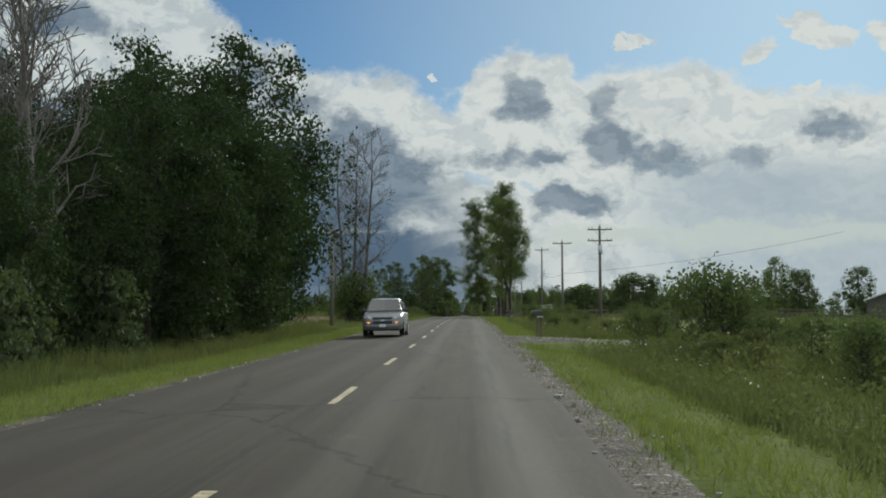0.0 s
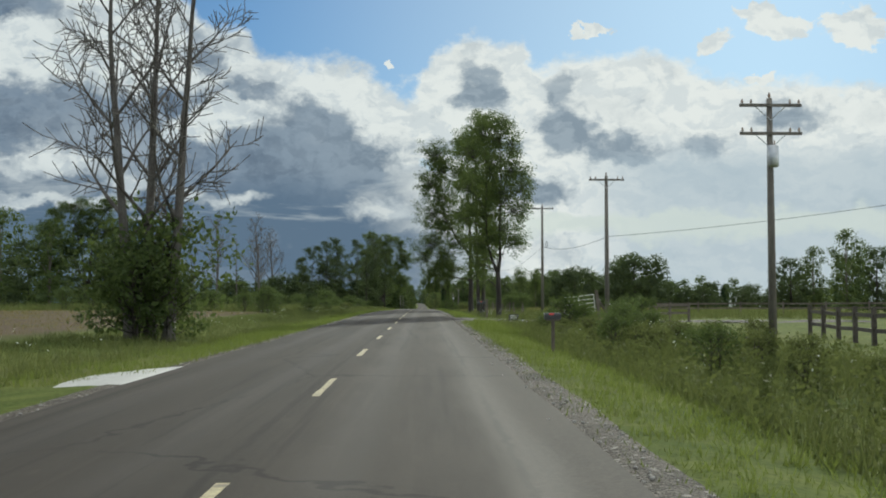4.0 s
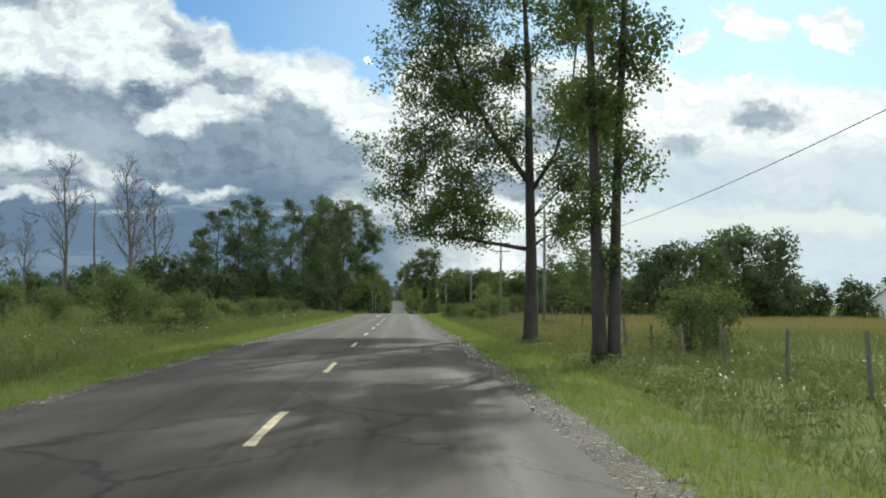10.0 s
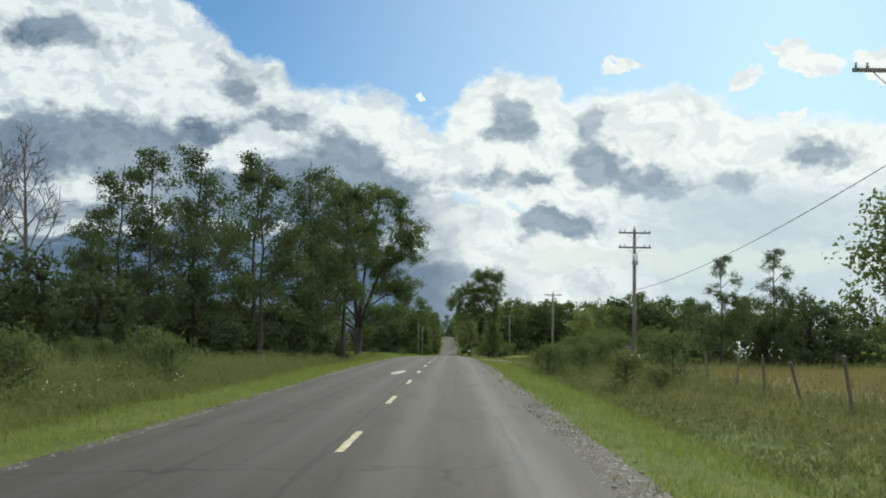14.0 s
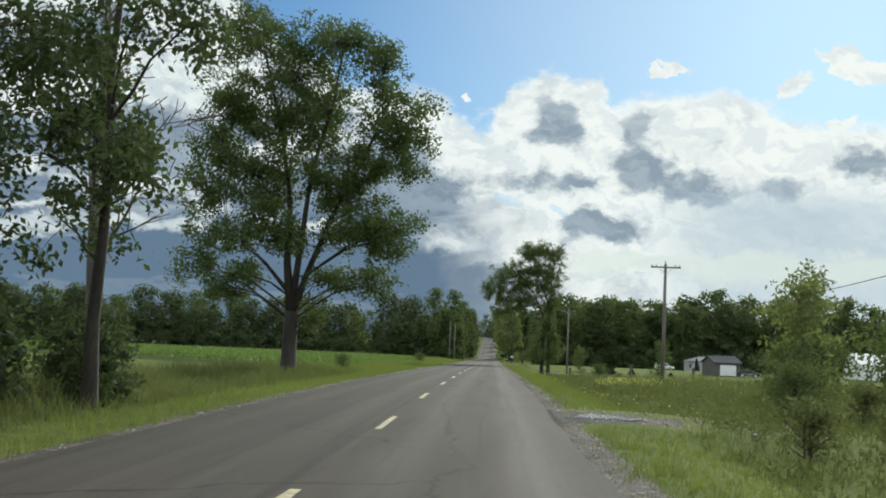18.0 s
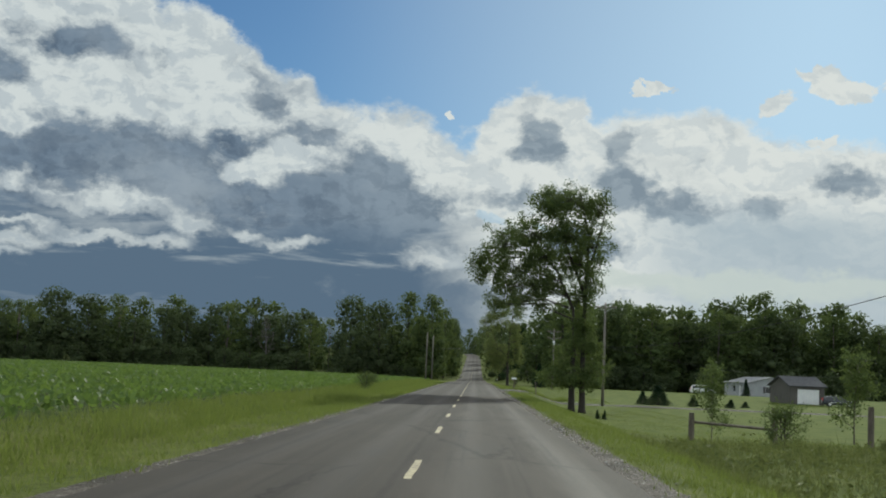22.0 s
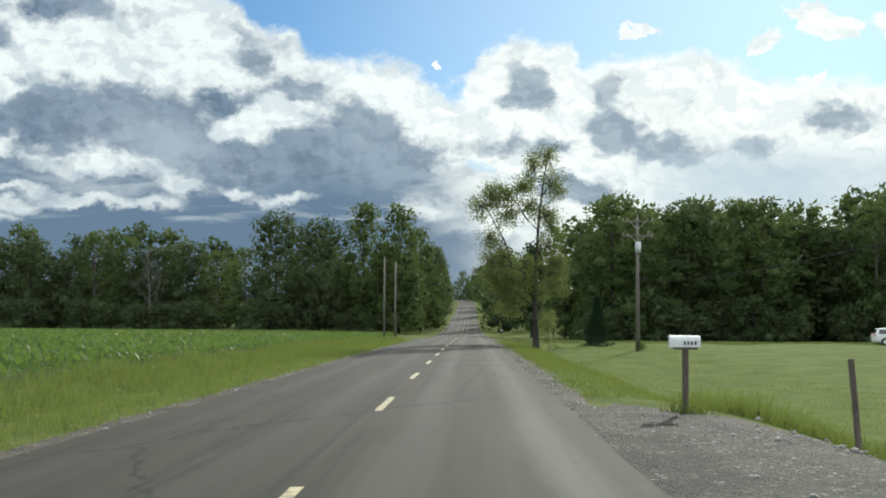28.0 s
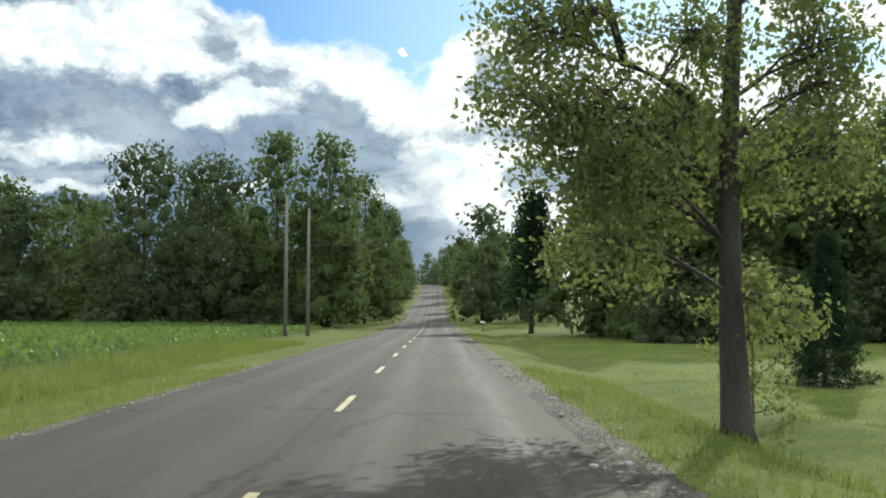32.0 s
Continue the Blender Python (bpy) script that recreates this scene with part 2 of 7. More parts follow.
def bump(n, b, height, strength, distance):
    node = n.add("ShaderNodeBump")
    node.inputs["Strength"].default_value, node.inputs["Distance"].default_value = strength, distance
    n.put(height, node.inputs["Height"])
    n.put(node.outputs[0], b.inputs["Normal"])


def mottled(name, one, two, scale, rough=0.8, metal=0.0, relief=0.0, fine=8.0, spec=0.4, stretch=None):
    """Two colours mixed by noise at two scales, with a little relief."""
    m, n, b = material(name, rough, metal, spec)
    v = n.add("ShaderNodeTexCoord").outputs["Object"]
    if stretch:
        v = n.vmath("MULTIPLY", v, stretch)
    a, c = n.noise(v, scale, 4.0, 0.6), n.noise(v, scale * fine, 3.0, 0.6)
    fac = n.step(n.math("ADD", n.math("MULTIPLY", a, 0.6), n.math("MULTIPLY", c, 0.4)), 0.32, 0.68)
    n.put(n.mix(fac, one, two), b.inputs["Base Color"])
    n.put(n.math("MULTIPLY_ADD", c, 0.25, rough - 0.12, clamp=True), b.inputs["Roughness"])
    if relief:
        bump(n, b, c, 0.6, relief)
    return m


def leafy(name, one, two, through_colour, share=0.42, rough=0.5):
    """Thin leaves that let light through, each a little different."""
    m, n, b = material(name, rough + 0.2, 0.0, 0.08)
    geo = n.add("ShaderNodeNewGeometry")
    obj = n.add("ShaderNodeObjectInfo")
    fac = n.math("ADD", n.math("MULTIPLY", geo.outputs["Random Per Island"], 0.75), n.math("MULTIPLY", obj.outputs["Random"], 0.25))
    n.put(n.mix(fac, one, two), b.inputs["Base Color"])
    t = n.add("ShaderNodeBsdfTranslucent", n.mix(fac, tuple(c * 0.8 for c in through_colour), through_colour))
    mix = n.add("ShaderNodeMixShader", share, b.outputs[0], t.outputs[0])
    n.tree.links.new(mix.outputs[0], n.tree.nodes["Material Output"].inputs[0])
    return m


LEAF = leafy("leaf_green", (0.044, 0.066, 0.024), (0.088, 0.115, 0.044), (0.14, 0.185, 0.05), 0.36)
LEAF_DARK = leafy("leaf_dark_green", (0.046, 0.062, 0.030), (0.08, 0.10, 0.048), (0.10, 0.14, 0.04), 0.3)
LEAF_PALE = leafy("leaf_pale_green", (0.08, 0.105, 0.04), (0.14, 0.165, 0.065), (0.24, 0.28, 0.075), 0.4)
LEAF_ELM = leafy("leaf_elm", (0.046, 0.068, 0.026), (0.095, 0.122, 0.048), (0.16, 0.21, 0.055), 0.38)
# for the dense row: its shade is put into this darker leaf green
LEAF_SHADE = leafy("leaf_green_shade_tinted", (0.02, 0.033, 0.014), (0.046, 0.066, 0.026), (0.05, 0.085, 0.02), 0.25)
NEEDLE = leafy("needle_green", (0.012, 0.028, 0.014), (0.03, 0.055, 0.025), (0.03, 0.06, 0.015), 0.15, 0.6)
FOLIAGE = {}
for key, leaf_mat, one, two in (("leaf", LEAF, (0.044, 0.066, 0.024), (0.088, 0.115, 0.044)), ("dark", LEAF_DARK, (0.046, 0.062, 0.030), (0.08, 0.10, 0.048)), ("elm", LEAF_ELM, (0.046, 0.068, 0.026), (0.095, 0.122, 0.048))):
    FOLIAGE[leaf_mat] = mottled("inner_foliage_" + key, one, two, 1.6, 0.95, relief=0.25, fine=4.0, spec=0.05)
GRASS = leafy("grass_blade", (0.056, 0.080, 0.019), (0.125, 0.145, 0.042), (0.21, 0.26, 0.055), 0.44)
WEED = leafy("tall_weed", (0.055, 0.076, 0.024), (0.135, 0.14, 0.058), (0.15, 0.175, 0.05), 0.4)
HAY = leafy("hay_stalk", (0.14, 0.125, 0.05), (0.24, 0.20, 0.085), (0.22, 0.19, 0.07), 0.35)
CROP = leafy("soybean_leaf", (0.052, 0.092, 0.028), (0.10, 0.15, 0.052), (0.18, 0.26, 0.05), 0.4, 0.35)
WHITE_FLOWER = mottled("white_flower", (0.75, 0.75, 0.7), (0.6, 0.62, 0.5), 20.0)
YELLOW_FLOWER = mottled("yellow_flower", (0.62, 0.56, 0.12), (0.5, 0.48, 0.12), 20.0)
BARK = mottled("bark", (0.075, 0.062, 0.048), (0.17, 0.15, 0.125), 2.2, 0.9, relief=0.03, stretch=(1, 1, 0.25))
BARK_DARK = mottled("bark_dark", (0.022, 0.018, 0.015), (0.058, 0.049, 0.04), 2.2, 0.9, relief=0.03, stretch=(1, 1, 0.25))
DEAD_WOOD = mottled("dead_wood", (0.07, 0.06, 0.052), (0.17, 0.155, 0.14), 3.0, 0.9, relief=0.02, stretch=(1, 1, 0.3))
POLE_WOOD = mottled("weathered_pole_wood", (0.10, 0.088, 0.075), (0.20, 0.18, 0.155), 2.0, 0.85, relief=0.01, stretch=(3, 3, 0.25))
POST_WOOD = mottled("weathered_post_wood", (0.07, 0.058, 0.045), (0.16, 0.135, 0.11), 3.0, 0.9, relief=0.012, stretch=(2, 2, 0.3))
RAIL_WOOD = mottled("fence_board", (0.045, 0.038, 0.03), (0.10, 0.085, 0.07), 3.0, 0.85, relief=0.008)
WHITE_RAIL = mottled("whitewashed_rail", (0.42, 0.41, 0.38), (0.62, 0.61, 0.58), 3.0, 0.8, relief=0.006)
GALVANISED = mottled("galvanised_metal", (0.42, 0.43, 0.44), (0.58, 0.59, 0.6), 6.0, 0.45, 0.8)
BLACK_METAL = mottled("black_painted_metal", (0.02, 0.02, 0.022), (0.05, 0.05, 0.05), 6.0, 0.4, 0.1)
WHITE_METAL = mottled("white_painted_metal", (0.62, 0.63, 0.62), (0.8, 0.8, 0.78), 5.0, 0.4)
CERAMIC = mottled("insulator_ceramic", (0.25, 0.16, 0.11), (0.45, 0.40, 0.36), 9.0, 0.2)
WIRE = mottled("cable_black", (0.03, 0.03, 0.03), (0.06, 0.06, 0.06), 9.0, 0.85, spec=0.08)
RUSTY_WIRE = mottled("rusty_wire", (0.05, 0.04, 0.032), (0.09, 0.07, 0.055), 9.0, 0.95, spec=0.02)
RED_PAINT = mottled("red_paint", (0.45, 0.03, 0.02), (0.6, 0.05, 0.04), 9.0, 0.4)
LINE_YELLOW = mottled("worn_line_paint", (0.52, 0.44, 0.235), (0.15, 0.125, 0.085), 5.0, 0.7, fine=9.0)
SMEAR = mottled("worn_white_paint", (0.40, 0.39, 0.36), (0.13, 0.125, 0.115), 6.0, 0.8, fine=6.0)
SIDING = mottled("white_siding", (0.60, 0.61, 0.62), (0.72, 0.72, 0.71), 1.2, 0.7)
# pale grey siding, darkened: the back-lit wall's shade is in this colour
SHADED_SIDING = mottled("shaded_siding_grey", (0.30, 0.31, 0.32), (0.38, 0.385, 0.39), 1.2, 0.75)
SHINGLE = mottled("grey_shingle", (0.16, 0.16, 0.165), (0.27, 0.27, 0.275), 2.0, 0.9, relief=0.01)
DARK_SHINGLE = mottled("dark_shingle", (0.045, 0.045, 0.05), (0.085, 0.085, 0.09), 2.0, 0.9, relief=0.01)
SHED_WALL = mottled("brown_shed_board", (0.07, 0.065, 0.06), (0.12, 0.11, 0.10), 1.5, 0.85, stretch=(4, 4, 0.4))
DOOR_WHITE = mottled("white_door_paint", (0.7, 0.7, 0.7), (0.8, 0.8, 0.79), 2.0, 0.5)
VAN_PAINT = mottled("silver_car_paint", (0.20, 0.203, 0.207), (0.235, 0.238, 0.242), 0.5, 0.36, 0.35, fine=2.0)
DARK_CAR = mottled("dark_car_paint", (0.05, 0.055, 0.065), (0.08, 0.085, 0.095), 2.0, 0.25, 0.4)
WHITE_CAR = mottled("white_car_paint", (0.66, 0.67, 0.68), (0.75, 0.75, 0.75), 2.0, 0.25)
RUBBER = mottled("tyre_rubber", (0.015, 0.015, 0.015), (0.035, 0.034, 0.033), 9.0, 0.85)
CHROME = mottled("wheel_alloy", (0.5, 0.5, 0.5), (0.62, 0.62, 0.62), 5.0, 0.3, 0.9)
DARK_GLASS = mottled("tinted_glass", (0.015, 0.017, 0.02), (0.03, 0.032, 0.035), 3.0, 0.08, spec=0.6)
AMBER = mottled("amber_lens", (0.75, 0.24, 0.02), (0.85, 0.32, 0.04), 5.0, 0.25)
AMBER.node_tree.nodes["Principled BSDF"].inputs["Emission Color"].default_value = (1.0, 0.38, 0.05, 1)
AMBER.node_tree.nodes["Principled BSDF"].inputs["Emission Strength"].default_value = 1.5
LENS = mottled("clear_lens", (0.55, 0.56, 0.58), (0.7, 0.7, 0.72), 5.0, 0.15)
STONE = mottled("field_stone", (0.22, 0.21, 0.19), (0.38, 0.36, 0.33), 4.0, 0.85, relief=0.01)


def road_material():
    m, n, b = material("worn_asphalt", 0.8, 0.0, 0.08)
    v = n.add("ShaderNodeTexCoord").outputs["Object"]
    s = n.add("ShaderNodeSeparateXYZ", v).outputs
    grit = n.noise(v, 55.0, 4.0, 0.7)
    wide = n.noise(n.vec(n.math("MULTIPLY", s[0], 1.0), n.math("MULTIPLY", s[1], 0.12), 0.0), 1.1, 5.0, 0.6)
    base = n.mix(n.step(wide, 0.3, 0.7), (0.031, 0.0258, 0.0205), (0.049, 0.041, 0.0325))
    base = n.mix(n.math("MULTIPLY", n.step(grit, 0.42, 0.7), 0.5), base, (0.086, 0.073, 0.058))
    base = n.mix(n.math("MULTIPLY", n.step(grit, 0.5, 0.3), 0.5), base, (0.05, 0.049, 0.047))
    # polished wheel tracks in both lanes
    def track(x):
        d = n.math("ABSOLUTE", n.math("SUBTRACT", n.math("ADD", s[0], n.math("MULTIPLY", n.math("SUBTRACT", wide, 0.5), 0.5)), x))
        return n.step(d, 0.5, 0.05)
    worn = track(-4.2)
    for x in (-2.5, -0.75, 0.95):
        worn = n.math("MAXIMUM", worn, track(x))
    base = n.mix(n.math("MULTIPLY", worn, 0.3), base, (0.061, 0.0515, 0.041))
    # the left lane is older and browner, the right edge was patched with coarser stuff
    base = n.mix(n.math("MULTIPLY", n.step(s[0], -1.4, -1.75), 0.3), base, (0.052, 0.046, 0.039))
    coarse = n.noise(v, 16.0, 4.0, 0.75)
    outer = n.step(n.math("ADD", s[0], n.math("MULTIPLY", n.math("SUBTRACT", wide, 0.5), 0.35)), 0.86, 0.96)
    base = n.mix(n.math("MULTIPLY", outer, n.math("MULTIPLY", n.step(coarse, 0.45, 0.65), 0.45)), base, (0.085, 0.072, 0.058))
    base = n.mix(n.math("MULTIPLY", n.step(n.noise(n.vec(n.math("MULTIPLY", s[0], 0.5), n.math("MULTIPLY", s[1], 0.09), 5.0), 1.0, 5.0, 0.65), 0.56, 0.66), 0.45), base, (0.045, 0.042, 0.038))
    # pale scuffs, and darker streaks that run with the traffic
    streaks = n.noise(n.vec(n.math("MULTIPLY", s[0], 3.2), n.math("MULTIPLY", s[1], 0.05), 9.0), 1.0, 5.0, 0.6)
    base = n.mix(n.math("MULTIPLY", n.step(streaks, 0.52, 0.68), 0.4), base, (0.07, 0.06, 0.048))
    base = n.mix(n.math("MULTIPLY", n.step(streaks, 0.46, 0.34), 0.45), base, (0.022, 0.019, 0.016))
    scuff = n.step(n.noise(n.vec(n.math("MULTIPLY", s[0], 1.2), n.math("MULTIPLY", s[1], 0.5), 3.0), 1.6, 6.0, 0.7), 0.60, 0.72)
    base = n.mix(n.math("MULTIPLY", scuff, 0.35), base, (0.088, 0.075, 0.06))
    # the centre joint and tar cracks
    jig = n.math("MULTIPLY", n.math("SUBTRACT", n.noise(v, 1.3, 4.0, 0.7), 0.5), 0.35)
    seam = n.step(n.math("ABSOLUTE", n.math("ADD", n.math("ADD", s[0], 1.74), n.math("MULTIPLY", jig, 0.6))), 0.085, 0.02)
    edge = n.step(n.math("ABSOLUTE", n.math("ADD", n.math("SUBTRACT", s[0], 0.9), n.math("MULTIPLY", jig, 0.9))), 0.06, 0.02)
    seam = n.math("MAXIMUM", seam, n.math("MULTIPLY", edge, n.step(n.noise(n.vec(0.0, s[1], 2.0), 0.06, 2.0), 0.42, 0.55)))
    bent = n.vmath("ADD", n.vec(n.math("MULTIPLY", s[0], 0.16), n.math("MULTIPLY", s[1], 0.085), 0.0), n.vec(n.math("MULTIPLY", jig, 0.35), n.math("MULTIPLY", n.noise(v, 0.9), 0.2)))
    crack = n.step(n.voronoi(bent, 1.0, "DISTANCE_TO_EDGE"), 0.0085, 0.002)
    crack = n.math("MULTIPLY", crack, n.step(n.noise(v, 0.22), 0.34, 0.48))
    base = n.mix(n.math("MULTIPLY", n.math("MAXIMUM", n.math("MULTIPLY", seam, n.math("MULTIPLY_ADD", n.noise(v, 0.45, 4.0, 0.7), 1.3, -0.1, clamp=True)), crack), 0.62), base, (0.014, 0.0125, 0.011))
    n.put(base, b.inputs["Base Color"])
    n.put(n.math("SUBTRACT", n.math("MULTIPLY_ADD", grit, 0.22, 0.74), n.math("MULTIPLY", worn, 0.11)), b.inputs["Roughness"])
    bump(n, b, n.math("SUBTRACT", grit, n.math("MULTIPLY", crack, 0.6)), 0.5, 0.006)
    return m


def ground_material():
    m, n, b = material("ground_cover", 1.0, 0.0, 0.02)
    v = n.add("ShaderNodeTexCoord").outputs["Object"]
    s = n.add("ShaderNodeSeparateXYZ", v).outputs
    big, mid, small = n.noise(v, 0.07, 4.0, 0.6), n.noise(v, 0.6, 5.0, 0.65), n.noise(v, 9.0, 4.0, 0.7)
    wob = n.math("MULTIPLY", n.math("SUBTRACT", mid, 0.5), 1.6)
    sx, sy = n.math("ADD", s[0], wob), n.math("ADD", s[1], n.math("MULTIPLY", wob, 3.0))
    grass = n.mix(n.step(mid, 0.3, 0.7), (0.075, 0.10, 0.025), (0.13, 0.148, 0.042))
    grass = n.mix(n.math("MULTIPLY", n.step(big, 0.45, 0.7), 0.5), grass, (0.15, 0.145, 0.05))
    grass = n.mix(n.math("MULTIPLY", n.step(small, 0.55, 0.35), 0.6), grass, (0.03, 0.042, 0.01))

    def zone(x0, x1, y0, y1, soft=1.5):
        a = n.math("MULTIPLY", n.step(sx, x0 - soft, x0 + soft), n.step(sx, x1 + soft, x1 - soft))
        c = n.math("MULTIPLY", n.step(sy, y0 - soft, y0 + soft), n.step(sy, y1 + soft, y1 - soft))
        return n.math("MULTIPLY", a, c)

    furrow = n.noise(n.vec(n.math("MULTIPLY", s[0], 0.5), n.math("MULTIPLY", s[1], 0.12), 0.0), 2.0, 6.0, 0.7)
    soil = n.mix(n.step(small, 0.35, 0.7), (0.085, 0.064, 0.045), (0.15, 0.115, 0.08))
    soil = n.mix(n.math("MULTIPLY", n.step(furrow, 0.48, 0.62), 0.7), soil, (0.085, 0.088, 0.036))
    base = n.mix(zone(-160, -15.5, 112, 190), grass, soil)
    crop = n.mix(n.step(mid, 0.3, 0.7), (0.045, 0.066, 0.02), (0.075, 0.09, 0.034))
    base = n.mix(zone(-300, -11.5, 388, 694), base, crop)
    lawn = n.mix(n.step(mid, 0.3, 0.72), (0.075, 0.098, 0.024), (0.128, 0.148, 0.04))
    lawn = n.mix(n.math("MULTIPLY", n.step(small, 0.6, 0.3), 0.35), lawn, (0.05, 0.08, 0.012))
    base = n.mix(zone(6.5, 160, 436, 660), base, lawn)
    hay = n.mix(n.step(small, 0.3, 0.7), (0.125, 0.12, 0.042), (0.20, 0.175, 0.07))
    base = n.mix(zone(13.5, 120, 245, 330, 2.0), base, hay)
    n.put(base, b.inputs["Base Color"])
    bump(n, b, n.math("ADD", small, mid), 0.5, 0.05)
    return m


def gravel_material(name, k=1.0):
    """Crushed stone in damp brown dirt: every stone its own shade, with hollows between them."""
    m, n, b = material(name, 0.9, 0.0, 0.2)
    v = n.add("ShaderNodeTexCoord").outputs["Object"]

    def stones(scale):
        node = n.tree.nodes.new("ShaderNodeTexVoronoi")
        n.put(v, node.inputs["Vector"])
        n.put(scale, node.inputs["Scale"])
        return node.outputs["Distance"], n.add("ShaderNodeSeparateColor", node.outputs["Color"]).outputs[0]

    near, shade = stones(26.0)
    big, big_shade = stones(9.0)
    wide, damp = n.noise(v, 1.2, 4.0, 0.6), n.noise(v, 0.35, 5.0, 0.65)
    dirt = n.mix(n.step(wide, 0.35, 0.65), (0.060 * k, 0.048 * k, 0.036 * k), (0.11 * k, 0.09 * k, 0.068 * k))
    c = n.mix(n.step(near, 0.62, 0.30), dirt, n.mix(shade, (0.075 * k, 0.063 * k, 0.05 * k), (0.27 * k, 0.24 * k, 0.20 * k)))
    c = n.mix(n.math("MULTIPLY", n.step(big_shade, 0.80, 0.84), n.step(big, 0.42, 0.32)), c, (0.34 * k, 0.31 * k, 0.27 * k))
    c = n.mix(n.math("MULTIPLY", n.step(damp, 0.46, 0.60), 0.65), c, (0.034 * k, 0.028 * k, 0.021 * k))
    n.put(c, b.inputs["Base Color"])
    bump(n, b, n.math("SUBTRACT", 1.0, n.math("ADD", near, n.math("MULTIPLY", big, 0.6))), 1.0, 0.05)
    return m


ASPHALT, GROUND, GRAVEL = road_material(), ground_material(), gravel_material("shoulder_gravel", 0.85)
DRIVE_GRAVEL = gravel_material("damp_drive_gravel", 0.6)
WATER = mottled("puddle_water", (0.03, 0.03, 0.028), (0.05, 0.05, 0.045), 1.0, 0.12, spec=0.8)
CONCRETE = mottled("pale_concrete", (0.34, 0.33, 0.31), (0.46, 0.45, 0.42), 1.5, 0.85, relief=0.004)


# ---- the lie of the land ----
LEFT_EDGE, CENTRE, RIGHT_EDGE = -5.11, -1.55, 1.83
# the asphalt's right edge lies a little farther in or out along the way
EDGE_Y, EDGE_X = [0, 200, 226, 255, 280, 350, 400, 600], [0.0, 0.0, -0.14, -0.12, -0.05, -0.05, -0.04, -0.12]
RISE_Y = [-400, -88, -44, 0, 44, 88, 132, 176, 220, 264, 308, 352, 396, 440, 484, 528, 572, 616, 660, 704, 770, 814, 880, 935, 1100, 1210, 6000]
RISE_Z = [-9, -6.13, -4.95, -3.76, -2.65, -1.43, -0.49, 0.49, 1.23, 1.76, 2.43, 2.86, 2.93, 2.91, 2.95, 3.02, 3.06, 2.95, 2.7, 2.7, 4.4, 5.94, 8.58, 10.78, 16.5, 17.6, 17.6]
FINE_Y = np.arange(-400.0, 1400.0, 2.0)
FINE_Z = np.convolve(np.pad(np.interp(FINE_Y, RISE_Y, RISE_Z), 12, mode="edge"), np.hanning(27)[1:-1] / np.hanning(27).sum(), "valid")


def rise(y):
    return np.interp(y, FINE_Y, FINE_Z)


def blend(v, a, b):
    t = np.clip((v - a) / (b - a), 0, 1)
    return t * t * (3 - 2 * t)


def bend(y):
    """The road's turn to the left beyond the hill."""
    return -30.0 * blend(np.asarray(y, float), 960, 1300) ** 2


DRIVES = [(52, 5.0), (150, 8.0), (342, 4.0), (509, 10.0)]


def ground_z(x, y):
    """Height of the ground: verge, ditch and field beside the road."""
    x, y = np.asarray(x, float) - bend(y), np.asarray(y, float)
    r = x - RIGHT_EDGE
    low = 0.9 * blend(y, 415, 450) * (1 - blend(y, 545, 590)) + 0.15
    ditch = np.interp(r, [-9, 0, 1.0, 2.2, 3.6, 5.2, 14, 40], [-0.06, -0.02, -0.06, -0.22, -0.5, -0.2, -0.12, -0.1])
    for at, wide in DRIVES:
        ditch = ditch * (1 - 0.85 * (1 - blend(np.abs(y - at), wide, wide + 2.5)) * (r > 0.5))
    right = ditch - low * blend(r, 2.4, 6.5)
    q = LEFT_EDGE - x
    left = np.interp(q, [-9, 0, 0.6, 2.0, 4.0, 6.0, 20], [-0.06, -0.02, -0.05, -0.18, -0.3, -0.12, 0.15])
    side = np.where(x > -1.6, right, left)
    rough = 0.05 * np.sin(x * 1.7 + y * 0.6) * np.sin(y * 0.43 - x * 0.3) * blend(np.maximum(r, q), 1.2, 3)
    return rise(y) + np.where((r <= 0) & (q <= 0), -0.06, side + rough)


def gz(x, y):
    return float(ground_z(x, y))


